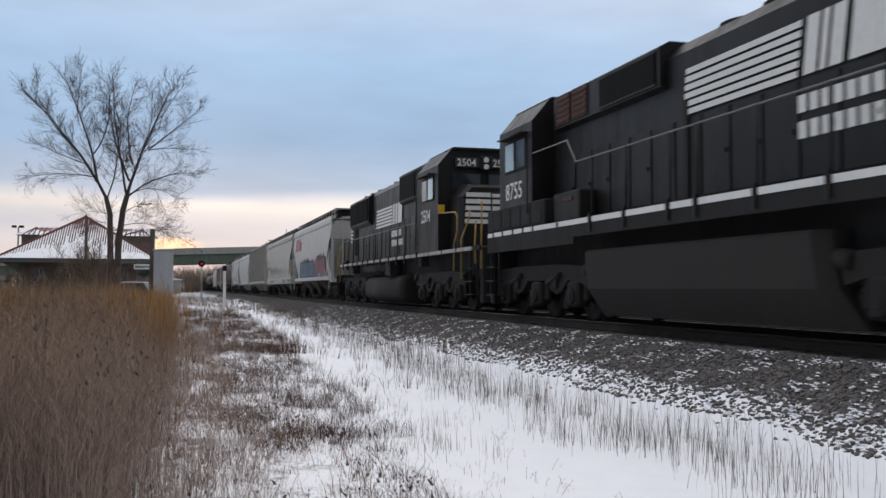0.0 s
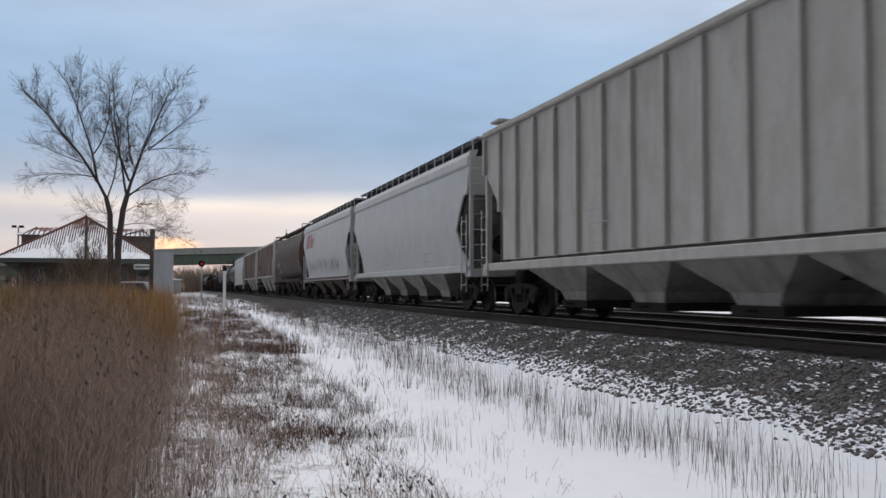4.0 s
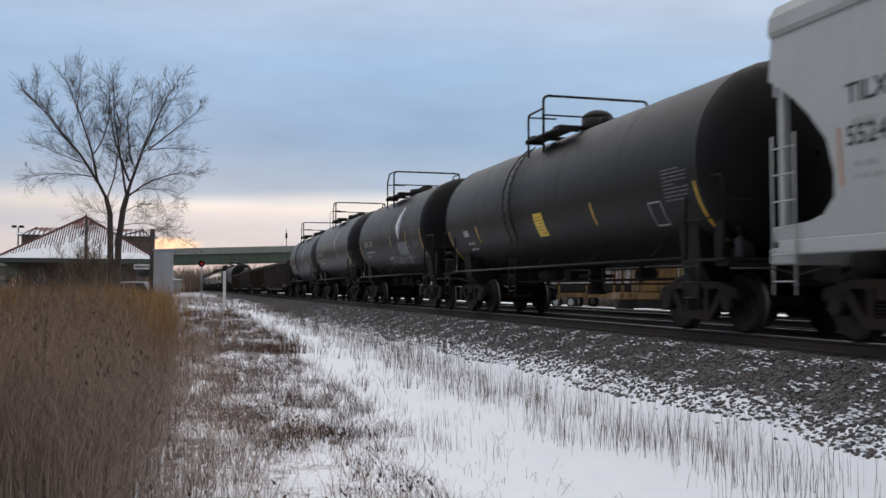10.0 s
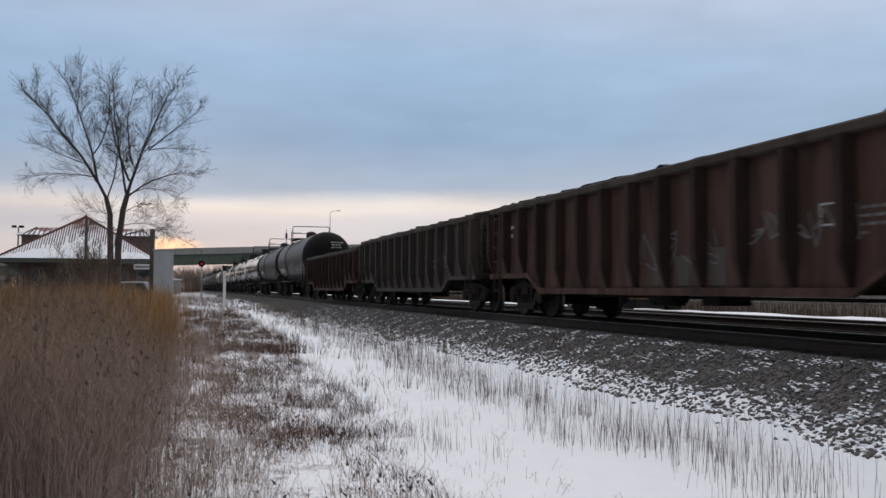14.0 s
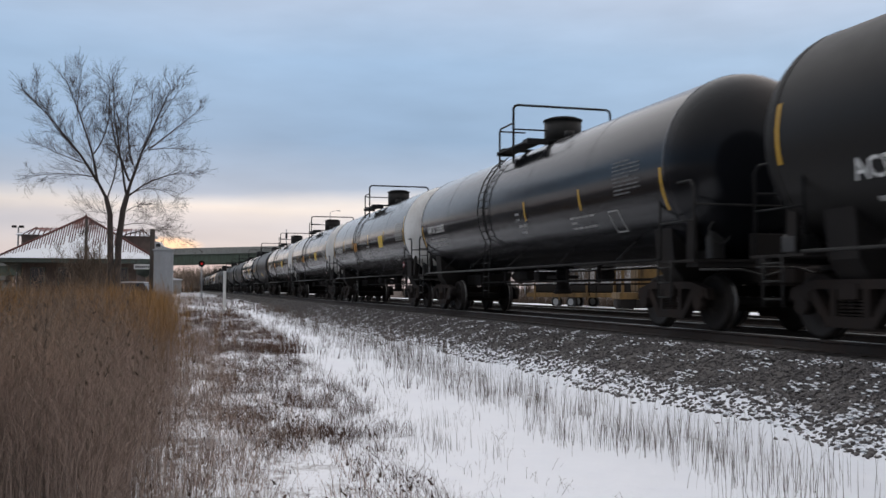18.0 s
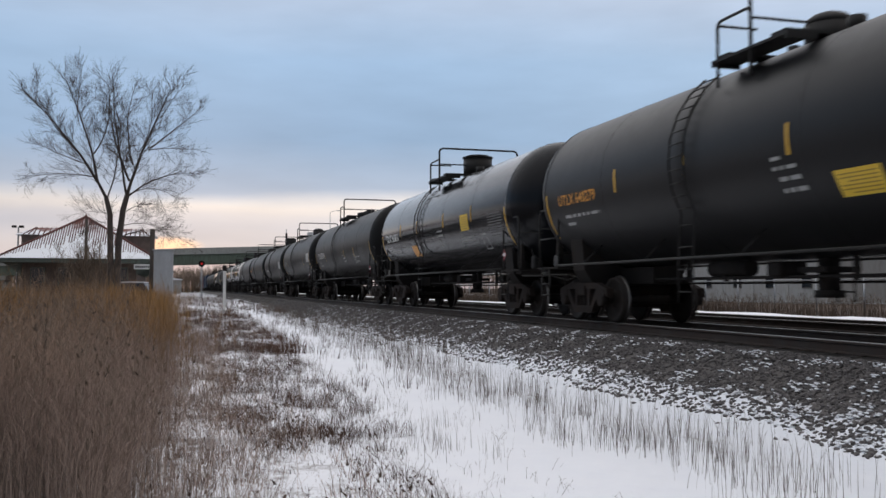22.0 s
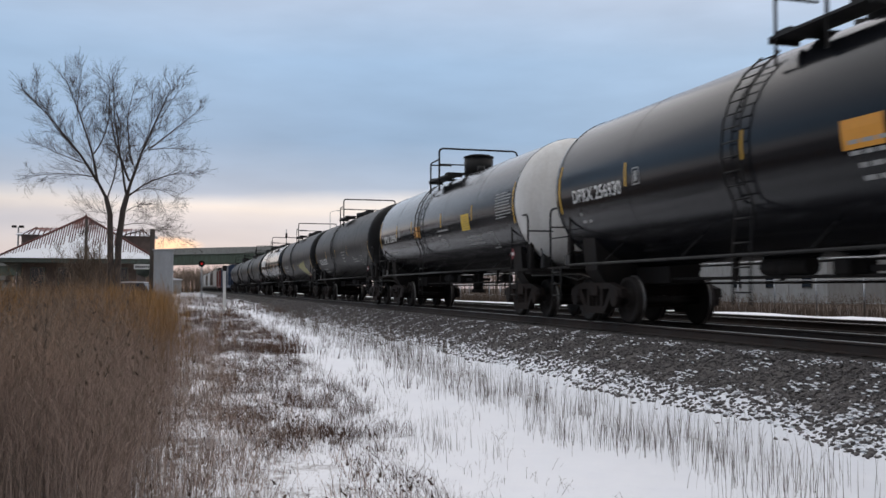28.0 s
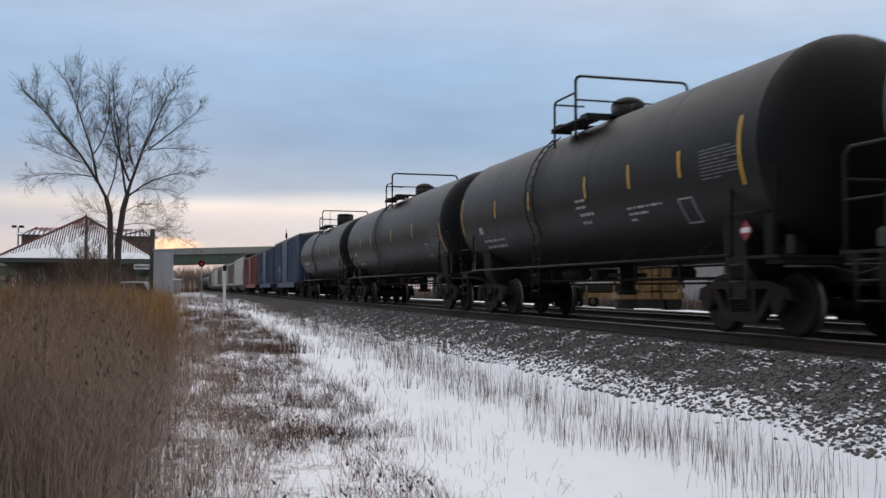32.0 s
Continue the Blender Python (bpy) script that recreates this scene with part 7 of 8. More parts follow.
def meadow(name, label, material, x, y, lo, hi, width, lean, bend, twigs=0, sink=0.03, shape=None, spread=0.6):
    n = len(x)
    foot = np.c_[x, y, heights(x, y) - sink]
    ln = RNG.uniform(lo, hi, n)
    if shape is not None:
        ln = ln * shape(x, y)
    v, f, mid, tip = ribbons(foot, ln, RNG.uniform(0.6, 1.2, n) * width, np.abs(RNG.normal(0, lean, n)), np.abs(RNG.normal(0, bend, n)))
    vs, fs, k = [v], [f], len(v)
    for _ in range(twigs):
        t = RNG.uniform(0.0, 0.95, n)[:, None]
        v2, f2, _, _ = ribbons(mid + (tip - mid) * t, ln * RNG.uniform(0.06, 0.2, n), RNG.uniform(0.5, 1.0, n) * width * 0.8, np.abs(RNG.normal(spread, 0.66 * spread, n)), np.abs(RNG.normal(0, 0.5 * spread, n)))
        vs.append(v2)
        fs.append(f2 + k)
        k += len(v2)
    ob = new(name, bulk(name, np.concatenate(vs), np.concatenate(fs), material))
    tagged(ob, label, "dry grass", kind="stuff")
    return ob


# weed feet paler than tips: brightness painted in against the stand's self-shadow
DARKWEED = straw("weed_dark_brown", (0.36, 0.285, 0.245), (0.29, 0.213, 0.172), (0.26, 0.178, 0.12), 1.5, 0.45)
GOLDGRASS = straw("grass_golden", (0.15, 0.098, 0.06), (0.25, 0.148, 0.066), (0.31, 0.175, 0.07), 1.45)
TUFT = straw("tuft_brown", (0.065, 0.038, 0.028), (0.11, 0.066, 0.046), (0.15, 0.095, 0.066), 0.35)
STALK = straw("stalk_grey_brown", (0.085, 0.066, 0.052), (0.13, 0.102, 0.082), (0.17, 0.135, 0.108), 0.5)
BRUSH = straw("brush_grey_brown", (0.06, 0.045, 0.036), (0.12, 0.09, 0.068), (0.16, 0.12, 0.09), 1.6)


def make_plants():
    # the tall stand beside the camera: its edge runs with the track
    def stand(n, y0, y1, power=1.6):
        y = y0 + (y1 - y0) * RNG.random(n) ** power
        edge = -0.28 - 0.13 * np.sin(y * 1.7) - 0.13 * np.sin(y * 0.63 + 1) - 0.09 * np.sin(y * 4.3) + np.where(RNG.random(n) < np.where(y < 8, 0.30, 0.40), RNG.exponential(0.26, n), 0) - 0.2 * np.clip((9.0 - y) / 3, 0, 1)
        left = -0.24 * y - 0.6
        return left + (edge - left) * RNG.random(n) ** 0.85, y
    def waves(x, y):
        # taller and lower drifts in the stand, falling away to its open edge
        h = 0.86 + 0.10 * np.sin(x * 2.3 + y * 0.9) + 0.08 * np.sin(x * 5.1 - y * 1.7 + 2) + 0.06 * np.sin(y * 3.1)
        return h * np.clip(0.70 + 0.75 * (-0.2 - x), 0.2, 1.06) * np.where(RNG.random(len(x)) < 0.3, RNG.uniform(0.35, 0.9, len(x)), 1)
    x, y = stand(13500, 5.2, 19, 1.25)
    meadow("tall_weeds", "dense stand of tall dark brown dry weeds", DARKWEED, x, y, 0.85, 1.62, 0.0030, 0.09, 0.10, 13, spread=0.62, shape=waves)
    x, y = stand(4600, 5.3, 17, 1.2)
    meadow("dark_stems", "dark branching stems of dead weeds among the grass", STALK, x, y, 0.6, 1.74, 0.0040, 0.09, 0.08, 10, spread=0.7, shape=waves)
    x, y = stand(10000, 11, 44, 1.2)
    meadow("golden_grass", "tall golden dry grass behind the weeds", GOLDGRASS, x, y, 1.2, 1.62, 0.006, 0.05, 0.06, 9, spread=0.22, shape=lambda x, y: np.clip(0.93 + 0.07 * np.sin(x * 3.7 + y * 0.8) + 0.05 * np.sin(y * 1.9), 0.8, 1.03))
    # low clumps on the half-bare strip, denser in patches
    def clumps(count, per, x0, y0, y1, spread, edge):
        cy = y0 + (y1 - y0) * RNG.random(count) ** 1.45
        cx = x0 + RNG.random(count) * (edge(cy) - x0)
        drift = np.array([noise.noise(Vector((a * 1.5, c * 0.9, 2.0))) + 0.8 * noise.noise(Vector((a * 5.0, c * 2.6, 7.0))) for a, c in zip(cx, cy)])
        patch = drift + RNG.normal(0, 0.28, count) > 0.0
        cx, cy = cx[patch], cy[patch]
        thin = (cy > 8.6) | (RNG.random(len(cy)) < 0.52)
        cx, cy = cx[thin], cy[thin]
        count = len(cx)
        k = RNG.poisson(per, count) + 1
        cx, cy, s = np.repeat(cx, k), np.repeat(cy, k), np.repeat(RNG.uniform(0.5, 1.3, count), k)
        return cx + RNG.normal(0, spread, len(cx)) * s, cy + RNG.normal(0, spread, len(cx)) * s
    snow_edge = lambda yy: 1.7 + 0.045 * (yy - 6.6)
    x, y = clumps(6400, 10, -0.5, 5.4, 56, 0.06, lambda yy: snow_edge(yy) + 0.25)
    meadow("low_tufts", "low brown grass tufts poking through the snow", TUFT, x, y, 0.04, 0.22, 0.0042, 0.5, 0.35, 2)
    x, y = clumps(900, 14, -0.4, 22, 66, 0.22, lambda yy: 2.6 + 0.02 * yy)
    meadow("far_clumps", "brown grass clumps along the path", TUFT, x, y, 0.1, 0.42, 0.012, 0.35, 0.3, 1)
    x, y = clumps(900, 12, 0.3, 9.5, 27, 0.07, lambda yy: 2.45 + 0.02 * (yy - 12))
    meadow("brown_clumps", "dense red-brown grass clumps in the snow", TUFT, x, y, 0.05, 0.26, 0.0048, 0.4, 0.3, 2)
    x, y = clumps(620, 9, -0.55, 5.3, 24, 0.10, lambda yy: 0.45 + 0.02 * yy)
    meadow("edge_weeds", "knee-high tangled dead weeds at the edge of the stand", DARKWEED, x, y, 0.2, 0.75, 0.0036, 0.22, 0.2, 6)
    x, y = clumps(560, 10, -0.6, 5.4, 34, 0.06, lambda yy: snow_edge(yy) - 0.1)
    meadow("weed_clumps", "small dark dead weed clumps in the snow", DARKWEED, x, y, 0.08, 0.3, 0.006, 0.4, 0.25, 3)
    # dark seed heads and curled leaves caught in the stand
    x, y = stand(4200, 5.4, 24, 1.2)
    z = heights(x, y) + RNG.uniform(0.15, 1.42, len(x)) * np.clip(0.75 - 0.6 * x, 0.4, 1.0)
    v, f, _, _ = ribbons(np.c_[x, y, z], RNG.uniform(0.015, 0.05, len(x)), RNG.uniform(0.008, 0.022, len(x)), np.abs(RNG.normal(0, 0.5, len(x))), np.abs(RNG.normal(0, 0.4, len(x))))
    tagged(new("seed_heads", bulk("seed_heads", v, f, BRUSH)), "dark dry seed heads and leaves in the weeds", "dry grass", kind="stuff")
    # sparse twiggy weeds on the open snow
    y = 5.3 + 13 * RNG.random(150) ** 1.3
    x = RNG.uniform(1.3, 3.1, 150) + 0.05 * (y - 6)
    k = RNG.poisson(2.2, 150) + 1
    x, y = np.repeat(x, k) + RNG.normal(0, 0.05, k.sum()), np.repeat(y, k) + RNG.normal(0, 0.06, k.sum())
    meadow("snow_twigs", "thin branched dead weeds on the open snow", STALK, x, y, 0.05, 0.19, 0.0035, 0.45, 0.3, 4)
    # dry leaves and seed heads lying on the snow
    x, y = clumps(1000, 3, -0.3, 5.4, 26, 0.2, lambda yy: snow_edge(yy) + 0.1)
    meadow("dead_leaves", "curled dark dead leaves on the snow", BRUSH, x, y, 0.015, 0.055, 0.024, 0.8, 0.5, 1, 0.0)
    # bare stalks in rows through the snow in the ditch
    def rows(count, per, c0, c1, y0, y1, wide):
        cy = y0 + (y1 - y0) * RNG.random(count) ** 1.5
        cx = c0 + (c1 - c0) * (cy - 7) / 40 + RNG.normal(0, wide, count)
        k = RNG.poisson(per, count) + 1
        cx, cy = np.repeat(cx, k), np.repeat(cy, k)
        return cx + RNG.normal(0, 0.07, len(cx)), cy + RNG.normal(0, 0.22, len(cx))
    x, y = rows(600, 5, 4.62, 5.4, 5.6, 60, 0.38)
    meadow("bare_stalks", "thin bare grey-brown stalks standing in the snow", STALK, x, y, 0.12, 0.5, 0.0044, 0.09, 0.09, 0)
    x, y = rows(180, 5, 4.0, 4.75, 8.2, 42, 0.26)
    meadow("ditch_stalks", "thin stalks on the near bank of the ditch", STALK, x, y, 0.14, 0.46, 0.0042, 0.1, 0.09, 0)
    x, y = rows(30, 7, 2.5, 2.95, 8.2, 15, 0.2)
    meadow("snow_stalks", "small groups of thin stalks in the open snow", STALK, x, y, 0.1, 0.34, 0.004, 0.14, 0.1, 0)
    x, y = rows(120, 9, 4.7, 5.2, 8.0, 40, 0.4)
    meadow("stalk_tufts", "denser rows of stalks along the ditch", STALK, x, y, 0.18, 0.46, 0.005, 0.12, 0.08, 0)
    x, y = rows(160, 5, 3.1, 4.6, 14, 75, 0.9)
    meadow("ditch_grass", "sparse dry grass in the snowy ditch", TUFT, x, y, 0.1, 0.4, 0.009, 0.25, 0.2, 0)
    # taller dry stalks where the ditch meets the shoulder
    n = 1500
    y = 20 + 55 * RNG.random(n) ** 1.2
    meadow("shoulder_grass", "brown dry stalks along the foot of the ballast", STALK, 4.9 + 1.5 * RNG.random(n), y, 0.2, 0.6, 0.008, 0.1, 0.1, 1)
    # far verge up to the bridge
    n = 5000
    y = RNG.uniform(48, 150, n)
    x = RNG.uniform(-3.5, 6.2, n)
    keep = np.sin(x * 1.3 + y * 0.21) + RNG.normal(0, 0.6, n) > -0.1
    meadow("far_verge_grass", "brown grass along the far verge", TUFT, x[keep], y[keep], 0.2, 0.6, 0.03, 0.25, 0.2, 0)
    # bare shrubs below the tree, before the depot
    x, y = RNG.normal(-4.2, 0.6, 170), RNG.normal(46.5, 0.6, 170)
    meadow("bare_shrubs", "twiggy leafless shrubs before the depot", BRUSH, x, y, 1.2, 3.9, 0.022, 0.16, 0.12, 26)
    # brush beyond the second track
    n = 9000
    y, x = RNG.uniform(8, 95, n), 22.5 + np.abs(RNG.normal(0, 2.6, n))
    meadow("brush", "belt of dry brown brush behind the tracks", BRUSH, x, y, 0.25, 0.95, 0.02, 0.15, 0.15, 3)


make_plants()


# ---- ballast: broken stones on the shoulder, snow between them ----
def stone_material():
    m, nt, b = tree_of("ballast_stone")
    geo = nt.nodes.new("ShaderNodeNewGeometry")
    oi = nt.nodes.new("ShaderNodeObjectInfo")
    ad = nt.nodes.new("ShaderNodeMath")
    ad.operation = "ADD"
    nt.links.new(geo.outputs["Random Per Island"], ad.inputs[0])
    nt.links.new(oi.outputs["Random"], ad.inputs[1])
    fr = nt.nodes.new("ShaderNodeMath")
    fr.operation = "FRACT"
    nt.links.new(ad.outputs[0], fr.inputs[0])
    v = place(nt, (1, 1, 1), False)
    a = mixc(nt, fr.outputs[0], (0.04, 0.037, 0.037), (0.18, 0.163, 0.16))
    nt.links.new(mixc(nt, rng(nt, noise_node(nt, v, 60.0), 0.3, 0.7, 0, 0.5), a, (0.085, 0.075, 0.07)), b.inputs["Base Color"])
    b.inputs["Roughness"].default_value = 0.9
    bumped(nt, b, noise_node(nt, v, 90.0), 0.4, 0.01)
    return m


STONE = stone_material()
SNOW = plain("settled_snow", (0.82, 0.83, 0.86), 0.8, var=0.03)


def stone_shape(r):
    """A broken stone: a rough twenty-sided lump."""
    t = (1 + 5 ** 0.5) / 2
    v = np.array([(-1, t, 0), (1, t, 0), (-1, -t, 0), (1, -t, 0), (0, -1, t), (0, 1, t), (0, -1, -t), (0, 1, -t), (t, 0, -1), (t, 0, 1), (-t, 0, -1), (-t, 0, 1)]) / 1.9
    v = v * r.uniform(0.55, 1.28, (12, 1)) * np.array([1.0, r.uniform(0.6, 1.0), r.uniform(0.5, 0.8)])
    f = np.array([(0, 11, 5), (0, 5, 1), (0, 1, 7), (0, 7, 10), (0, 10, 11), (1, 5, 9), (5, 11, 4), (11, 10, 2), (10, 7, 6), (7, 1, 8), (3, 9, 4), (3, 4, 2), (3, 2, 6), (3, 6, 8), (3, 8, 9), (4, 9, 5), (2, 4, 11), (6, 2, 10), (8, 6, 7), (9, 8, 1)])
    return v, f


def make_ballast():
    kinds = [stone_shape(RNG) for _ in range(8)]
    n = 36000
    y = 5.2 + 60 * RNG.random(n) ** 1.75
    u = RNG.random(n)
    x = 5.95 + 1.9 * u ** 0.75 + 0.05 * np.sin(y * 0.9) + 0.06 * np.sin(y * 2.3 + 1)
    x = np.where(RNG.random(n) < 0.02, x - RNG.random(n) * 0.5, x)
    size = RNG.uniform(0.015, 0.040, n) * np.where(y > 25, 1.3, 1.0)
    z = heights(x, y) + size * 0.12
    az, tilt = RNG.uniform(0, 2 * np.pi, n), RNG.normal(0, 0.45, n)
    order = np.argsort(np.hypot(x, y))
    near, rest = order[:300], order[300:]
    bed = thing("ballast_bed", "grey broken stone ballast shoulder with snow between the stones", "ballast")
    bed["kind"] = "structure"
    shared = []
    for v, f in kinds:
        me = bpy.data.meshes.new("stone")
        me.from_pydata(v.tolist(), [], f.tolist())
        me.materials.append(STONE)
        shared.append(me)
    for k, i in enumerate(near):
        ob = part("stone", shared[k % 8], STONE, bed)
        ob.matrix_basis = Matrix.LocRotScale((x[i], y[i], z[i]), Euler((tilt[i], 0, az[i])), (size[i],) * 3)
    vs, fs, at = [], [], 0
    for k in range(8):
        idx = rest[k::8]
        v, f = kinds[k]
        c, s = np.cos(az[idx]), np.sin(az[idx])
        ct, st = np.cos(tilt[idx]), np.sin(tilt[idx])
        w = v[None] * size[idx][:, None, None]
        yy, zz = w[..., 1] * ct[:, None] - w[..., 2] * st[:, None], w[..., 1] * st[:, None] + w[..., 2] * ct[:, None]
        xx = w[..., 0]
        p = np.stack([xx * c[:, None] - yy * s[:, None] + x[idx][:, None], xx * s[:, None] + yy * c[:, None] + y[idx][:, None], zz + z[idx][:, None]], -1).reshape(-1, 3)
        vs.append(p)
        fs.append((f[None] + (np.arange(len(idx)) * 12)[:, None, None]).reshape(-1, 3) + at)
        at += len(p)
    ob = part("loose_stones", bulk("loose_stones", np.concatenate(vs), np.concatenate(fs), STONE), STONE, bed)
    tagged(ob, kind="stuff")
    # coarser lumps where the shoulder runs on towards the bridge
    m = 9000
    yy, xx = 48 + 110 * RNG.random(m) ** 1.3, 6.1 + 1.75 * RNG.random(m) ** 0.8
    v, f = kinds[3]
    ss, c, q = RNG.uniform(0.035, 0.075, (m, 1)), np.cos(az[:m])[:, None], np.sin(az[:m])[:, None]
    p = np.stack([(v[None, :, 0] * c - v[None, :, 1] * q) * ss + xx[:, None], (v[None, :, 0] * q + v[None, :, 1] * c) * ss + yy[:, None], v[None, :, 2] * ss + heights(xx, yy)[:, None]], -1).reshape(-1, 3)
    ob = part("far_stones", bulk("far_stones", p, (f[None] + (np.arange(m) * 12)[:, None, None]).reshape(-1, 3), STONE), STONE, bed)
    tagged(ob, kind="stuff")
    # crusts of snow caught between the upper stones
    n = 9000
    y = 5.5 + 45 * RNG.random(n) ** 1.6
    x = 6.0 + 1.7 * RNG.random(n)
    keep = np.sin(x * 9 + y * 3.1) + np.sin(y * 5.3 - x * 4) + RNG.normal(0, 0.7, n) > 0.75
    x, y = x[keep], y[keep]
    n = len(x)
    v, f = kinds[0]
    sx = RNG.uniform(0.014, 0.05, (n, 1))
    p = np.stack([v[None, :, 0] * sx + x[:, None], v[None, :, 1] * sx * 1.2 + y[:, None], v[None, :, 2] * 0.016 + (heights(x, y) + 0.013)[:, None]], -1).reshape(-1, 3)
    ob = part("snow_crust", bulk("snow_crust", p, (f[None] + (np.arange(n) * 12)[:, None, None]).reshape(-1, 3), SNOW, True), SNOW, bed, "patches of snow between the stones")
    tagged(ob, kind="stuff")


make_ballast()


# ---- the bare tree ----
BARK = paint("bark_grey_brown", (0.085, 0.068, 0.06), 0.9, (0.045, 0.036, 0.032), 0.7, streak=0.3, bump=0.5)


def make_tree(base, stems, limbs, seed, name="bare_tree", label="leafless twin-trunked tree with fine twigs"):
    """Limbs leave the stems at (x, z); each turns from its first to its last angle off the vertical and carries ever finer shoots."""
    r = random.Random(seed)
    ob = thing(name, label, "tree", at=base)
    crown, trunk, twigs = Shape(), Shape(), Shape()

    def line(p, d0, d1, length_, steps, wild):
        pts, p = [Vector(p)], Vector(p)
        for i in range(steps):
            d = d0.lerp(d1, (i + 0.5) / steps) + Vector((r.uniform(-1, 1), r.uniform(-1, 1), r.uniform(-1, 1))) * wild
            p = p + d.normalized() * length_ / steps
            pts.append(p)
        return pts

    def skin(sh, pts, ra, rb, n):
        k = len(pts) - 1
        for i in range(k):
            sh.cyl(pts[i], pts[i + 1], ra + (rb - ra) * i / k, n, ra + (rb - ra) * (i + 1) / k, caps=False)

    def shoots(pts, count, lo, hi, rad, level, droop):
        k = len(pts) - 1
        for j in range(count):
            t = (j + r.random()) / count
            t = 0.12 + 0.88 * t
            i = min(int(t * k), k - 1)
            q = pts[i].lerp(pts[i + 1], t * k - i)
            ahead = (pts[i + 1] - pts[i]).normalized()
            side = Vector((r.uniform(-1, 1), r.uniform(-1, 1), r.uniform(-0.6, 0.9))).normalized()
            d0 = (ahead * 0.95 + side * 0.85).normalized()
            d1 = (d0 + Vector((0, 0, 0.35 - droop)) + side * 0.15).normalized()
            ln = r.uniform(lo, hi) * (1.15 - 0.5 * t)
            sub = line(q, d0, d1, ln, (0, 5, 4, 2)[level], 0.13)
            skin(crown if level == 1 else twigs, sub, rad, rad * 0.45, 4 if level == 1 else 3)
            if level == 1:
                shoots(sub, max(4, round(ln * 8)), 0.35, 0.95, max(rad * 0.42, 0.005), 2, droop)
            elif level == 2:
                shoots(sub, 5, 0.15, 0.42, 0.0035, 3, droop)

    for pts, ra, rb in stems:
        skin(trunk, [Vector((x, 0.02 * z, z)) for x, z in pts], ra, rb, 10)
    for x0, z0, a0, a1, ln, rad in limbs:
        lean = r.uniform(-0.45, 0.45)
        aim = lambda a: Vector((math.sin(radians(a)), lean, math.cos(radians(a)))).normalized()
        pts = line((x0, 0.02 * z0, z0), aim(a0), aim(a1), ln * 0.95, 8, 0.07)
        skin(crown, pts, rad * 0.78, rad * 0.14, 6)
        droop = 0.55 if max(abs(a0), abs(a1)) > 85 else 0.1
        shoots(pts, round(ln * 4.6), 0.6, 1.6, max(rad * 0.16, 0.009), 1, droop)
    part("trunk", trunk, BARK, ob)
    part("crown", crown, BARK, ob, "spreading bare limbs")
    part("twig_spray", twigs, BARK, ob, "fine leafless twigs")
    return ob


STEMS = [([(-0.13, -0.1), (-0.24, 3.3), (-0.29, 5.3), (-0.48, 6.1)], 0.165, 0.115), ([(0.08, -0.1), (0.13, 3.84), (0.32, 5.5), (0.5, 6.24)], 0.175, 0.125)]
LEFT_LIMBS = [(-0.48, 6.1, -26, -47, 6.6, 0.105), (-0.9, 6.95, -6, -26, 5.8, 0.085), (-1.1, 8.3, 34, -12, 4.2, 0.05), (-2.0, 8.6, -46, -20, 3.9, 0.045), (-1.85, 9.9, -5, 14, 2.8, 0.032),
              (-1.05, 7.15, -84, -98, 3.3, 0.042), (-1.45, 7.8, -70, -60, 3.1, 0.04), (-0.3, 5.3, -74, -104, 1.6, 0.026), (-0.46, 6.0, 22, -8, 4.6, 0.055)]
RIGHT_LIMBS = [(0.5, 6.24, 17, 25, 6.2, 0.11), (0.6, 7.0, -25, -3, 5.6, 0.075), (0.48, 6.2, -10, -2, 6.1, 0.08), (0.78, 7.8, -18, 20, 4.5, 0.055), (1.05, 8.5, 36, -15, 3.3, 0.042),
               (1.5, 8.64, 51, 44, 3.9, 0.06), (0.6, 6.24, 50, 96, 4.1, 0.058), (1.5, 8.6, 72, 96, 2.4, 0.036), (0.15, 4.1, 58, 128, 3.6, 0.042), (0.55, 6.3, 60, 132, 2.8, 0.036), (2.1, 10.3, 30, 36, 2.4, 0.036), (0.2, 4.7, 68, 122, 2.6, 0.03), (0.3, 5.3, 44, 112, 2.7, 0.03), (0.2, 4.4, -40, -100, 1.6, 0.022)]
make_tree((-3.0, 48.7, -0.9), STEMS, LEFT_LIMBS + RIGHT_LIMBS, 11)


def make_woods():
    """Far leafless woods: many thin stems and twigs along the horizon."""
    n = 5200
    side = RNG.random(n)
    x = np.where(side < 0.5, RNG.uniform(-70, 60, n), RNG.uniform(75, 230, n))
    y = np.where(side < 0.5, RNG.uniform(300, 420, n), RNG.uniform(60, 330, n))
    hgt = 3.5 + 3.5 * np.abs(np.sin(x * 0.05 + y * 0.021)) + RNG.uniform(0, 2.5, n)
    foot = np.c_[x, y, np.full(n, -1.1)]
    v, f, mid, tip = ribbons(foot, hgt, RNG.uniform(0.12, 0.3, n), np.abs(RNG.normal(0, 0.08, n)), np.abs(RNG.normal(0, 0.08, n)))
    vs, fs, k = [v], [f], len(v)
    for _ in range(7):
        t = RNG.uniform(-0.3, 0.9, n)[:, None]
        v2, f2, _, _ = ribbons(mid + (tip - mid) * t, hgt * RNG.uniform(0.2, 0.42, n), RNG.uniform(0.06, 0.14, n), np.abs(RNG.normal(0.4, 0.25, n)), np.abs(RNG.normal(0, 0.2, n)))
        vs.append(v2)
        fs.append(f2 + k)
        k += len(v2)
    ob = new("far_woods", bulk("far_woods", np.concatenate(vs), np.concatenate(fs), BRUSH))
    tagged(ob, "hazy grey-brown leafless woods along the horizon", "woods", kind="stuff")


make_woods()

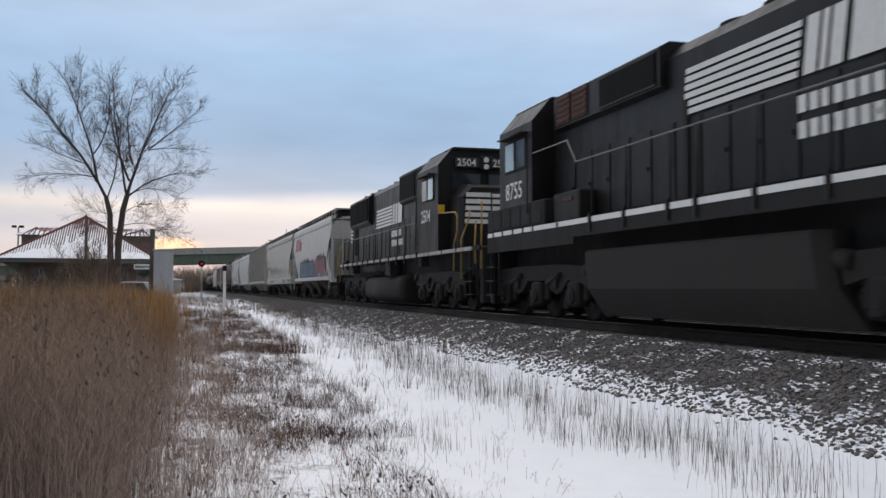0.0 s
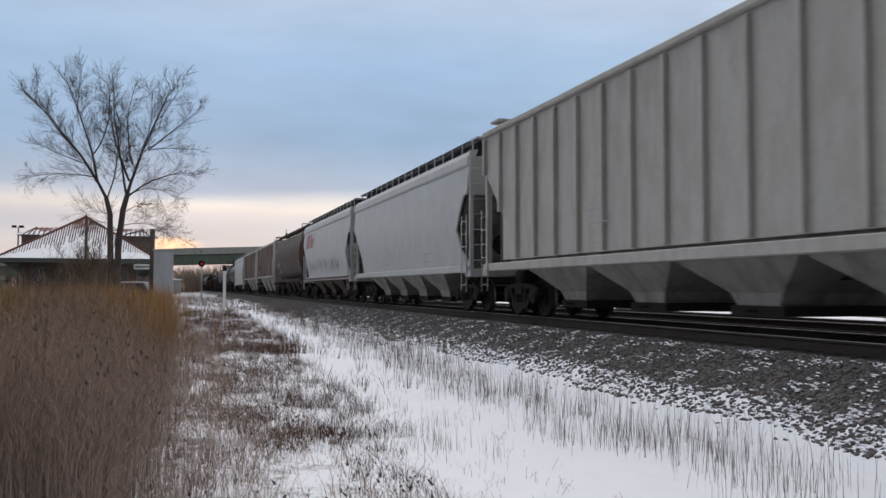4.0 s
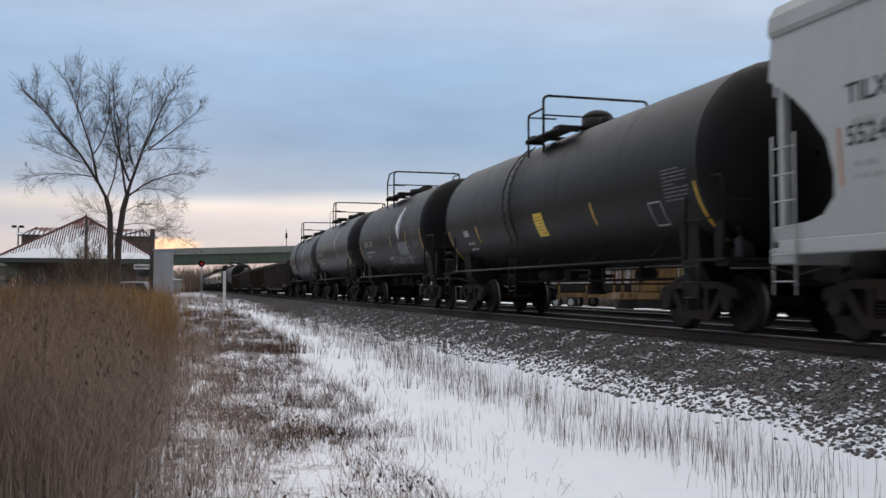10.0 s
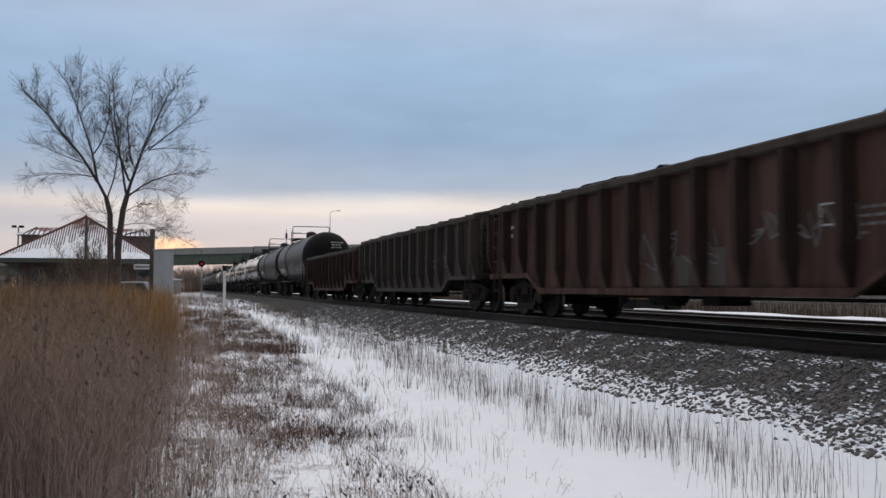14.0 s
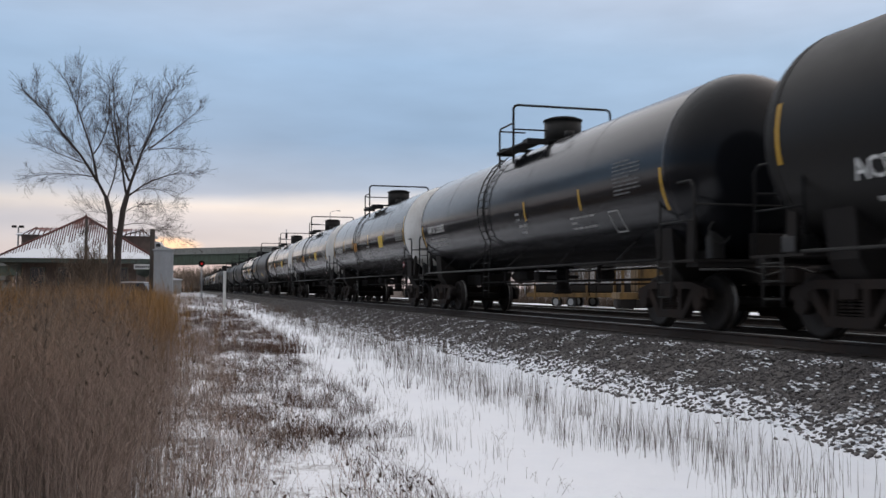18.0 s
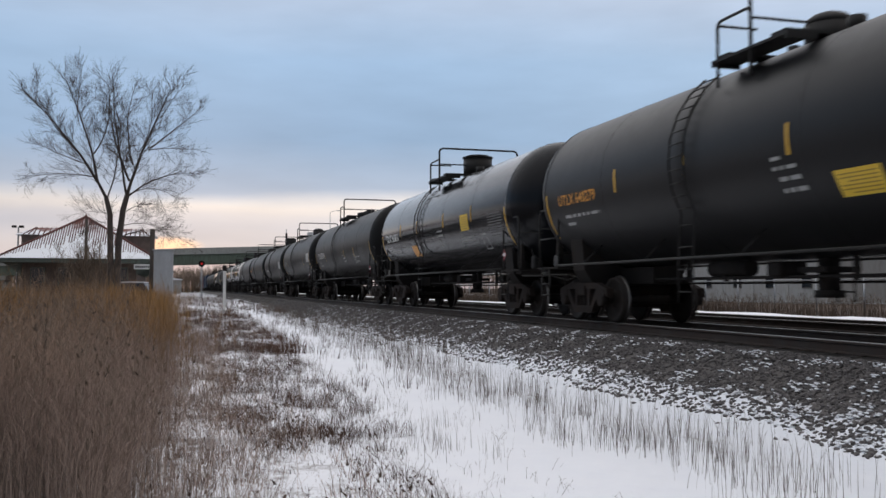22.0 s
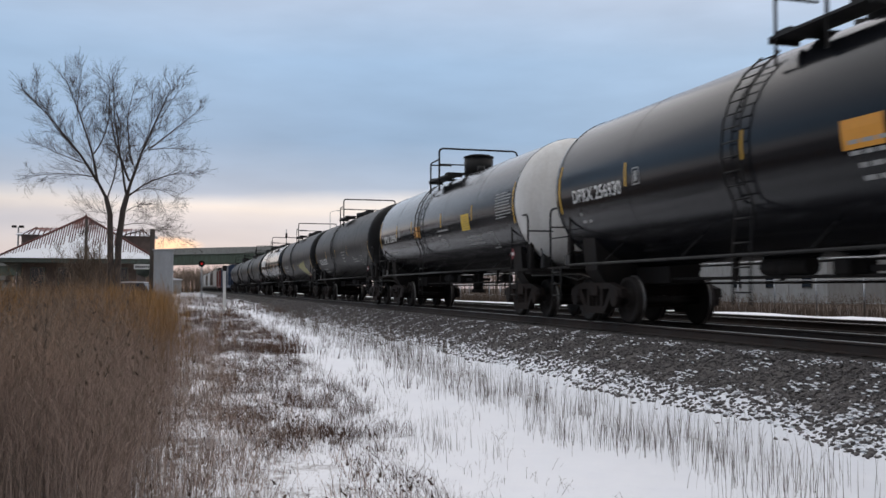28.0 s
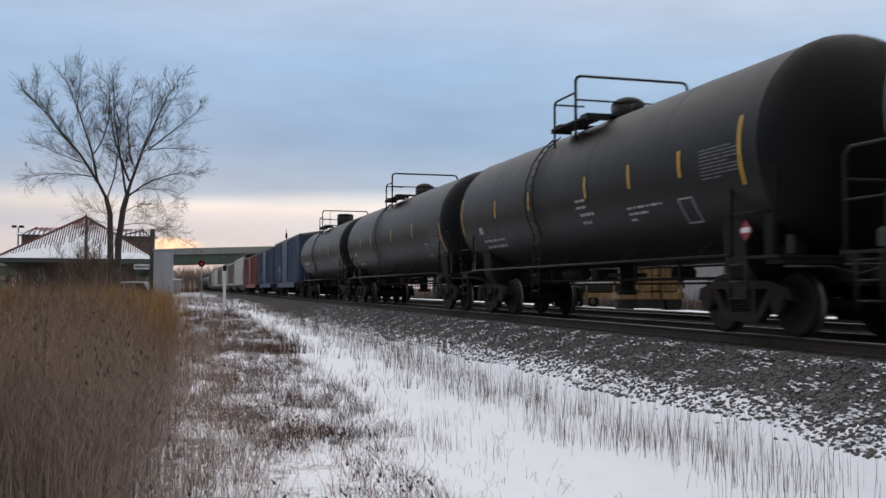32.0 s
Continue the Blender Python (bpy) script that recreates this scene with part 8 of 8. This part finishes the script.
# ---- the road bridge over the tracks ----
CONCRETE = paint("parapet_concrete", (0.36, 0.37, 0.35), 0.8, (0.20, 0.20, 0.18), 0.5)
GIRDER = paint("girder_green", (0.12, 0.165, 0.125), 0.6, (0.08, 0.075, 0.06), 0.5)
ASPHALT = paint("road_asphalt", (0.05, 0.05, 0.05), 0.9, (0.10, 0.10, 0.10), 0.4)
EARTH = paint("bank_earth_snow", (0.14, 0.11, 0.085), 0.95, (0.60, 0.61, 0.64), 0.9, streak=1.0)
GALV = plain("galvanised_steel", (0.32, 0.33, 0.34), 0.45, 0.7)


def road_top(x):
    """Height of the parapet over the rail tops: a crest over the tracks, ramp to the west."""
    x = min(x, 50.0)
    return 9.78 + (0.026 * x if x > -4 else 0.075 * (x + 4) - 0.104) if x > -70 else max(9.78 + 0.075 * (-66) - 0.104, 0)


def bridge_y(x):
    return 219.0 - 0.22 * x


def make_bridge():
    br = thing("road_bridge", "green steel girder road bridge with concrete parapets over the tracks", "bridge")
    br["kind"] = "structure"
    xs = [-70 + 5 * i for i in range(33)]

    def strip(y0, y1, lo, hi):
        return Shape().loft([[(x, bridge_y(x) + y0, road_top(x) + lo), (x, bridge_y(x) + y1, road_top(x) + lo), (x, bridge_y(x) + y1, road_top(x) + hi), (x, bridge_y(x) + y0, road_top(x) + hi)] for x in xs])
    part("deck", strip(0.2, 10.8, -1.35, -1.05), ASPHALT, br)
    part("parapet", strip(0.0, 0.25, -1.45, 0.0), CONCRETE, br)
    part("parapet", strip(10.75, 11.0, -1.45, 0.0), CONCRETE, br)
    for k in range(5):
        y0 = 0.35 + 2.5 * k
        part("girder", strip(y0, y0 + 0.06, -3.6, -1.36), GIRDER, br)
        part("flange", strip(y0 - 0.17, y0 + 0.23, -3.66, -3.6), GIRDER, br)
    for i in range(40):
        x = -69 + 4 * i
        part("stiffener", Shape().box(x - 0.05, x + 0.05, bridge_y(x) + 0.15, bridge_y(x) + 0.34, road_top(x) - 3.58, road_top(x) - 1.5), GIRDER, br)
    for x in (-38, -14, 32, 60):
        for k in range(3):
            y0 = bridge_y(x) + 1.2 + 4.2 * k
            part("pier", Shape().cyl((x, y0, -1.3), (x, y0, road_top(x) - 4.6), 0.55, 14), CONCRETE, br)
        part("pier_cap", Shape().box(x - 0.7, x + 0.7, bridge_y(x) + 0.1, bridge_y(x) + 10.9, road_top(x) - 4.62, road_top(x) - 3.67), CONCRETE, br)
    for a, b in ((-420, -70), (90, 300)):
        pr = [(-6, -1.4), (-0.2, None), (11.2, None), (18, -1.4)]
        sh = Shape().loft([[(x, bridge_y(x) + dy, z if z is not None else road_top(max(x, -70)) - 1.05) for dy, z in pr] for x in (a, (a + b) / 2, b)])
        part("embankment", sh, EARTH, br)
    for x, top, arm in ((33.9, 18.7, 1.7), (-46.0, 17.5, 1.7)):
        lp = thing("street_lamp", "slender grey street lamp on the bridge", "street lamp", at=(x, bridge_y(x) + 0.6, road_top(x) - 1.05))
        h = top - road_top(x) + 1.05
        part("pole", Shape().cyl((0, 0, 0), (0, 0, h - 0.5), 0.11, 8, 0.07), GALV, lp)
        part("arm", Shape().tube([(0, 0, h - 0.5), (0.5 * arm, 0, h - 0.1), (arm, 0, h)], 0.05), GALV, lp)
        part("lamp_head", Shape().box(arm - 0.1, arm + 0.7, -0.15, 0.15, h - 0.1, h + 0.08, 0.04), GALV, lp)
    ps = thing("utility_post", "short dark post on the bridge", "post", at=(24.1, bridge_y(24.1) + 0.6, road_top(24.1) - 1.05))
    part("pole", Shape().cyl((0, 0, 0), (0, 0, 4.9), 0.1, 8), GALV, ps)
    part("box", Shape().box(-0.22, 0.22, -0.2, 0.2, 2.9, 4.0, 0.03), UNDER, ps)


make_bridge()

# ---- depot: hipped tile roof, deep eaves, dormers ----
TILE = paint("roof_tile_red", (0.12, 0.042, 0.035), 0.75, (0.07, 0.04, 0.036), 0.6)
FASCIA = paint("eave_green", (0.10, 0.125, 0.105), 0.7, (0.06, 0.06, 0.055), 0.5)
BRICK = paint("depot_brick", (0.12, 0.085, 0.07), 0.85, (0.06, 0.05, 0.045), 0.6, streak=1.0)


def snowy_roof():
    m, nt, b = tree_of("roof_snow_over_tile")
    v = place(nt, (1, 1, 1), False)
    sep = nt.nodes.new("ShaderNodeSeparateXYZ")
    nt.links.new(v, sep.inputs[0])
    ad = nt.nodes.new("ShaderNodeMath")
    ad.operation = "ADD"
    nt.links.new(rng(nt, sep.outputs["Z"], 3.6, 7.4, 0.0, 1.0), ad.inputs[0])
    nt.links.new(rng(nt, noise_node(nt, v, 0.9, 5), 0, 1, -0.45, 0.45), ad.inputs[1])
    f = rng(nt, ad.outputs[0], 0.55, 0.72)
    nt.links.new(mixc(nt, f, (0.78, 0.80, 0.84), (0.17, 0.06, 0.047)), b.inputs["Base Color"])
    b.inputs["Roughness"].default_value = 0.8
    return m


ROOFSNOW = snowy_roof()


def make_depot():
    d = thing("station_depot", "old railway depot with red tiled hip roof under patchy snow", "station building", at=(-7.7, 79.0, 0))
    hw, ln, ez, rz, ry = 6.0, 26.0, 3.08, 6.85, 6.2
    part("wall", Shape().box(-hw + 1.6, hw - 1.6, 1.7, ln - 1.7, -1.1, ez - 0.1), BRICK, d)
    part("eave", Shape().box(-hw, hw, 0, ln, ez - 0.36, ez - 0.02, 0.03), FASCIA, d)
    A, B, C, D = (-hw - 0.1, -0.1, ez), (hw + 0.1, -0.1, ez), (hw + 0.1, ln + 0.1, ez), (-hw - 0.1, ln + 0.1, ez)
    E, F = (0, ry, rz), (0, ln - ry, rz)
    rf = Shape()
    for q in ((A, B, E), (B, C, F, E), (C, D, F), (D, A, E, F)):
        rf.face(q)
    rf.face((D, C, B, A))
    roof = part("roof", rf, ROOFSNOW, d)
    # rows of half-round tiles stand out of the snow, up the hips
    def rib(p, q):
        p, q = Vector(p), Vector(q)
        part("roof_rib", Shape().cyl(p, q, 0.045, 6), TILE, roof)
    n = 64
    for i in range(1, n):
        x = -hw + 2 * hw * i / n
        up = 1 - abs(x) / hw
        k0, k1 = up * (0.30 + 0.34 * random.random()), up
        rib((x, ry * k0, ez + (rz - ez) * k0 + 0.02), (x, ry * k1, ez + (rz - ez) * k1 + 0.02))
    for i in range(1, 40):
        y = ry * 0.2 + (ln - ry) * i / 40
        up = min(1.0, y / ry, (ln - y) / ry)
        for s in (-1, 1):
            rib((s * hw * (1 - 0.4 * up), y, ez + (rz - ez) * 0.4 * up + 0.02), (s * hw * (1 - up), y, ez + (rz - ez) * up + 0.02))
    for s in (-1, 1):
        part("hip_ridge", Shape().cyl((s * hw, 0, ez + 0.03), (0, ry, rz + 0.04), 0.11, 8), TILE, roof)
    part("ridge", Shape().cyl((0, ry, rz + 0.04), (0, ln - ry, rz + 0.04), 0.12, 8), TILE, roof)
    part("finial", Shape().cyl((0, ry, rz), (0, ry, rz + 0.35), 0.09, 8, 0.03), TILE, roof)
    for s in (-1, 1):
        dm = part("dormer", Shape().box(*sorted((s * 2.3, s * 5.4)), 8.0, 12.0, ez, 5.35), BRICK, d)
        x0, x1 = (2.0 * s, 5.9 * s)
        pk = Shape()
        a, b, c, e = (x0, 7.6, 5.35), (x1, 7.6, 5.35), (x1, 12.4, 5.35), (x0, 12.4, 5.35)
        g, h = (x0, 10.0, 6.1), (x1 - s * 1.4, 10.0, 6.1)
        for q in ((a, b, h, g), (b, c, h), (c, e, g, h), (e, a, g), (e, c, b, a)):
            pk.face(q)
        part("dormer_roof", pk, ROOFSNOW, dm)
        tl = Shape()
        for i in range(9):
            x = x0 + (x1 - x0 - s * 0.7) * i / 8
            tl.cyl((x, 7.62, 5.38), (x if abs(x) < abs(x1) - 1.4 else x1 - s * 1.4, 9.98, 6.12), 0.05, 6)
        part("dormer_rib", tl, TILE, dm)
        part("dormer_window", Shape().box(*sorted((s * 5.41, s * 5.44)), 8.6, 11.4, 4.3, 5.1), GLASS, dm)
    for x in (-3.2, -1.1, 1.1, 3.2):
        w = part("window", Shape().box(x - 0.55, x + 0.55, 1.62, 1.68, 0.6, 2.4), FASCIA, d)
        part("pane", Shape().box(x - 0.47, x + 0.47, 1.59, 1.61, 0.68, 2.32), GLASS, w)
    for i in range(9):
        for s in (-1, 1):
            y = 1.2 + 2.9 * i
            part("eave_bracket", Shape().extrude_y([(s * (hw - 1.6), ez - 0.37), (s * (hw - 0.3), ez - 0.37), (s * (hw - 1.6), ez - 1.3)], y, y + 0.12), FASCIA, d)
    sg = thing("station_sign", "small white name board under the depot eave", "sign", at=(-2.75, 78.6, 2.42))
    part("board", Shape().box(-0.66, 0.66, -0.03, 0.03, -0.2, 0.2, 0.01), MARKWHITE, sg)
    part("hanger", Shape().cyl((-0.5, 0.0, 0.2), (-0.5, 0.0, 0.64), 0.02, 6).cyl((0.5, 0.0, 0.2), (0.5, 0.0, 0.64), 0.02, 6), UNDER, sg)
    for i in range(7):
        part("letter_bar", Shape().box(-0.55 + 0.16 * i, -0.44 + 0.16 * i, -0.037, -0.031, -0.1, 0.1), MARKBLACK, sg)


make_depot()


# ---- poles, cabinet, marker post, signal ----
POLEWOOD = paint("pole_wood", (0.07, 0.058, 0.05), 0.9, (0.035, 0.03, 0.027), 0.6, streak=0.2)
CABINET = paint("cabinet_aluminium", (0.42, 0.44, 0.46), 0.5, (0.25, 0.25, 0.25), 0.4, metal=0.3)


def make_fixtures():
    p = thing("utility_pole", "short thick weathered wooden pole", "pole", at=(-1.39, 54.4, -0.9))
    part("pole", Shape().cyl((0, 0, 0), (0, 0, 4.93), 0.15, 12, 0.135), POLEWOOD, p)
    p = thing("utility_pole", "thin dark wooden pole before the depot", "pole", at=(-6.7, 74.6, -0.95))
    part("pole", Shape().cyl((0, 0, 0), (0, 0, 6.9), 0.13, 10, 0.1), POLEWOOD, p)
    c = thing("signal_cabinet", "tall grey aluminium signal cabinet beside the track", "cabinet", at=(-0.62, 43.6, -0.9))
    part("body", Shape().box(-0.42, 0.42, -0.4, 0.4, 0.12, 3.28, 0.02), CABINET, c)
    part("base", Shape().box(-0.46, 0.46, -0.44, 0.44, 0, 0.12), CONCRETE, c)
    part("roof", Shape().box(-0.47, 0.47, -0.45, 0.45, 3.28, 3.34, 0.015), CABINET, c)
    dr = part("door", Shape().box(-0.37, 0.3, -0.415, -0.401, 0.25, 3.15), CABINET, c)
    part("handle", Shape().cyl((0.22, -0.43, 1.5), (0.22, -0.43, 1.7), 0.015, 6), UNDER, dr)
    part("side_door", Shape().box(0.421, 0.432, -0.34, 0.34, 0.25, 3.15), CABINET, c)
    m = thing("marker_post", "white marker post with a dark cap in the snow", "post", at=(2.93, 61.3, -0.95))
    part("post", Shape().box(-0.09, 0.09, -0.06, 0.06, 0, 2.75, 0.015), MARKWHITE, m)
    part("cap", Shape().box(-0.13, 0.13, -0.08, 0.08, 2.75, 3.1, 0.03), UNDER, m)
    s = thing("railway_signal", "dark block signal showing red beside the track", "railway signal", at=(3.75, 155.0, -1.0))
    part("mast", Shape().cyl((0, 0, 0), (0, 0, 6.0), 0.08, 10), GALV, s)
    part("ladder", ladder(Shape(), (-0.2, 0.3, 0), (-0.2, 0.3, 5.4), 0.4, 14, 0.02, (1, 0, 0)), GALV, s)
    h = part("head", Shape().cyl((0, -0.2, 5.65), (0, -0.1, 5.65), 0.52, 20), UNDER, s)
    part("lens", Shape().cyl((0, -0.24, 5.65), (0, -0.21, 5.65), 0.15, 16), plain("signal_red", (0.9, 0.03, 0.03), 0.3, glow=0.35), h, "glowing red lens")
    part("hood", Shape().cyl((0, -0.45, 5.72), (0, -0.2, 5.72), 0.24, 16, caps=False), UNDER, h)
    y = thing("yard_light", "small mast with two lamp heads behind the depot", "lamp", at=(-13.6, 88.0, -0.95))
    part("pole", Shape().cyl((0, 0, 0), (0.1, 0, 7.0), 0.07, 8), GALV, y)
    part("head", Shape().box(-0.45, -0.05, -0.15, 0.15, 6.95, 7.15, 0.03), UNDER, y)
    part("head", Shape().box(0.15, 0.55, -0.15, 0.15, 6.95, 7.15, 0.03), UNDER, y)


make_fixtures()


# ---- vehicles ----
TYRE = plain("tyre_rubber", (0.02, 0.02, 0.02), 0.9)
CARDARK = paint("car_dark_paint", (0.02, 0.022, 0.027), 0.25, (0.08, 0.075, 0.07), 0.3)
CARSILVER = paint("car_pale_paint", (0.42, 0.43, 0.44), 0.3, (0.20, 0.19, 0.18), 0.3)
TRAILER = paint("trailer_white", (0.66, 0.67, 0.68), 0.45, (0.45, 0.45, 0.44), 0.3)
TAILRED = plain("tail_lamp_red", (0.4, 0.02, 0.02), 0.3)
MACHINE = paint("machine_yellow", (0.15, 0.085, 0.02), 0.7, (0.035, 0.024, 0.016), 0.8)


def wheels(car, spots, r, w):
    for x, y in spots:
        t = part("wheel", Shape().cyl((x, y - w / 2, r), (x, y + w / 2, r), r, 18), TYRE, car)
        part("rim", Shape().cyl((x, y - w / 2 - 0.01, r), (x, y + w / 2 + 0.01, r), r * 0.6, 12), GALV, t)


def road_car(label, material, at, turn=0.0, tall=1.5, snow=False):
    """A parked or passing car along its own x axis."""
    c = thing("car", label, "car", at=at)
    c.rotation_euler = (0, 0, radians(turn))
    prof = [(-2.25, 0.35), (-2.3, 0.85), (-1.6, 0.98), (-0.9, tall), (1.1, tall), (1.75, 0.98), (2.25, 0.9), (2.3, 0.4), (1.9, 0.28), (-1.9, 0.28)]
    ring = lambda k: [(x, k * 0.88 * (0.86 if z > 1.1 else 1.0), z) for x, z in prof]
    part("body", Shape().loft([ring(-1), ring(1)]), material, c)
    for s in (-1, 1):
        part("side_window", Shape().loft([[(x, s * (0.835 + o - 0.075 * (z > 1.2)), z) for x, z in ((-1.2, 1.02), (-0.82, tall - 0.08), (1.0, tall - 0.08), (1.45, 1.02))] for o in (0.05, 0.06)]), GLASS, c)
        for y in (-0.6, 0.6):
            part("lamp", Shape().box(*sorted((s * 2.27, s * 2.315)), y - 0.18, y + 0.18, 0.62, 0.78), TAILRED if s < 0 else MARKWHITE, c)
    wheels(c, ((-1.4, -0.75), (-1.4, 0.75), (1.4, -0.75), (1.4, 0.75)), 0.33, 0.22)
    if snow:
        part("snow_cover", Shape().box(-0.85, 1.05, -0.7, 0.7, tall + 0.002, tall + 0.07, 0.03), SNOW, c, "thin snow on the roof")
    return c


road_car("dark parked car with snow on its roof behind the grass", CARDARK, (-3.0, 63.3, -0.92), -14, 1.95, True)
for i in range(3):
    road_car("pale parked car dusted with snow by the depot", CARSILVER, (-19.5 - 3.4 * i, 97 + 1.2 * i, -0.97), 80, 1.6, True)


def make_truck():
    t = thing("semi_truck", "white semi-trailer truck driving over the bridge", "truck")
    part("trailer", Shape().box(-8.0, 8.0, -1.28, 1.28, 1.15, 4.05, 0.04), TRAILER, t)
    part("trailer_frame", Shape().box(-7.8, 7.6, -0.5, 0.5, 0.85, 1.14), UNDER, t)
    prof = [(8.9, 0.6), (8.9, 3.7), (10.2, 3.5), (11.2, 2.4), (12.6, 2.1), (12.8, 0.6)]
    part("cab", Shape().loft([[(x, y, z) for x, z in prof] for y in (-1.2, 1.2)]), TRAILER, t)
    part("cab_window", Shape().box(9.6, 10.6, -1.215, -1.202, 2.3, 3.0), GLASS, t)
    wheels(t, [(x, y) for x in (-6.6, -5.3, 8.2, 9.4, 12.0) for y in (-1.1, 1.1)], 0.5, 0.3)
    return t


TRUCK = make_truck()
PASSING = [(road_car("dark car crossing the bridge", CARDARK, (0, 0, 0), 0, 1.75), a, b) for a, b in ((24.0, 15.3), (25.0, 8.2), (12.0, 18.2))]


def track_machine(at, label, long_, tall):
    m = thing("maintenance_machine", label, "machine", at=at)
    part("chassis", Shape().box(-long_ / 2, long_ / 2, -1.0, 1.0, 0.55, 0.85, 0.03), MACHINE, m)
    for i in range(4):
        x = -long_ / 2 + 0.15 + (long_ - 0.3) * i / 3
        for y in (-0.95, 0.95):
            part("frame_post", Shape().box(x - 0.06, x + 0.06, y - 0.05, y + 0.05, 0.85, tall), MACHINE, m)
    part("engine_housing", Shape().box(-long_ * 0.2, long_ * 0.42, -0.85, 0.85, 0.86, tall * 0.75, 0.06), MACHINE, m)
    part("roof", Shape().box(-long_ / 2, long_ / 2, -1.05, 1.05, tall, tall + 0.08, 0.02), MACHINE, m)
    part("work_head", Shape().box(-long_ * 0.25, long_ * 0.2, -0.9, -0.3, 0.15, 0.54, 0.03), UNDER, m)
    for x in (-long_ * 0.36, long_ * 0.36):
        part("wheel", Shape().cyl((x, -0.8, 0.36), (x, 0.8, 0.36), 0.36, 16), UNDER, m)
    return m


MACHINES = [track_machine((20.6, 37.8, -0.36), "yellow track maintenance machine standing in the snow", 2.9, 2.7)]
MACHINES[0].rotation_euler = (0, 0, radians(-16))


def make_trailer():
    m = thing("flat_trailer", "tan flat equipment trailer parked beyond the tracks", "trailer", at=(20.9, 45.0, -0.34))
    m.rotation_euler = (0, 0, radians(-62))
    part("deck", Shape().box(-3.2, 3.2, -1.1, 1.1, 0.55, 0.78, 0.02), MACHINE, m)
    for x in (-2.6, -0.9, 0.9, 2.6):
        part("stake", Shape().box(x - 0.05, x + 0.05, -1.16, -1.1, 0.4, 1.3), MACHINE, m)
    part("load", Shape().box(-2.9, 2.6, -0.8, 0.8, 0.785, 1.25, 0.05), UNDER, m)
    wheels(m, ((-1.2, -0.95), (-0.2, -0.95), (-1.2, 0.95), (-0.2, 0.95)), 0.3, 0.2)


make_trailer()

# ---- buildings and fence beyond the brush ----
SHED = paint("shed_pale_metal", (0.34, 0.34, 0.33), 0.6, (0.22, 0.20, 0.18), 0.5)


def shed(at, size, label):
    sx, sy, h = size
    b = thing("warehouse", label, "building", at=at)
    part("wall", Shape().box(-sx / 2, sx / 2, -sy / 2, sy / 2, -0.3, h), SHED, b)
    part("roof", Shape().extrude_y([(-sx / 2 - 0.3, h), (0, h + sx * 0.1), (sx / 2 + 0.3, h), (sx / 2 + 0.3, h - 0.15), (-sx / 2 - 0.3, h - 0.15)], -sy / 2 - 0.3, sy / 2 + 0.3), SNOW, b)
    for i in range(int(sy // 6)):
        y = -sy / 2 + 3 + 6 * i
        w = part("window", Shape().box(-sx / 2 - 0.06, -sx / 2 - 0.003, y - 0.8, y + 0.8, 1.6, 2.8), HOPDARK, b)
        part("pane", Shape().box(-sx / 2 - 0.075, -sx / 2 - 0.061, y - 0.7, y + 0.7, 1.7, 2.7), GLASS, w)
        part("wall_rib", Shape().box(-sx / 2 - 0.05, -sx / 2 - 0.003, y + 2.9, y + 3.1, -0.3, h - 0.2), SHED, b)


shed((62, 34, -0.95), (16, 46, 5.0), "long pale metal warehouse with snow on its roof")
shed((70, 96, -0.95), (18, 40, 5.5), "pale metal warehouse with snowy roof behind the yard")
shed((-2.0, 262, -1.0), (6, 8, 4.0), "small pale shed beyond the bridge")


def make_fence():
    f = thing("post_fence", "line of thin posts with rails before the brush", "fence", at=(27.5, 0, -0.55))
    for i in range(30):
        part("post", Shape().cyl((0, 8 + 3.0 * i, 0), (0, 8 + 3.0 * i, 1.7), 0.045, 6), GALV, f)
    for z in (0.6, 1.6):
        part("rail", Shape().cyl((0, 8, z), (0, 95, z), 0.025, 5), GALV, f)


make_fence()


# ---- what moves ----
def motions():
    for car, y in TRAIN:
        walk(car, [(0.0, pose(TRACK_X, y, 0)), (SECONDS, pose(TRACK_X, y - SPEED * SECONDS, 0))])
    # road traffic on the bridge
    def on_road(x):
        return pose(x, bridge_y(x) + 3.2, road_top(x) - 1.05, 0, 0, -12.4)
    for ob, t0, x0, v in [(TRUCK, 20.0, 11.5, 12.75)] + [(c, t0, x0, 12.6) for c, t0, x0 in PASSING]:
        walk(ob, [(t, on_road(x0 + v * (t - t0))) for t in [0.0] + [0.8 * k for k in range(1, 40)] + [SECONDS]])
    # wheels roll: rows at even steps, shared by all wheelsets at the same place in their trucks
    for (key, dy, r), sets in AXLES.items():
        rows = [(k / FPS, Matrix.Translation((0, dy, r)) @ Matrix.Rotation(SPEED * k / FPS / r, 4, "X")) for k in range(round(SECONDS * FPS) + 1)]
        walk(sets[0], rows)
        keys = sets[0].animation_data
        for w in sets[1:]:
            w.rotation_mode = "QUATERNION"
            data = w.animation_data_create()
            data.action = keys.action
            data.action_slot = keys.action_slot


motions()
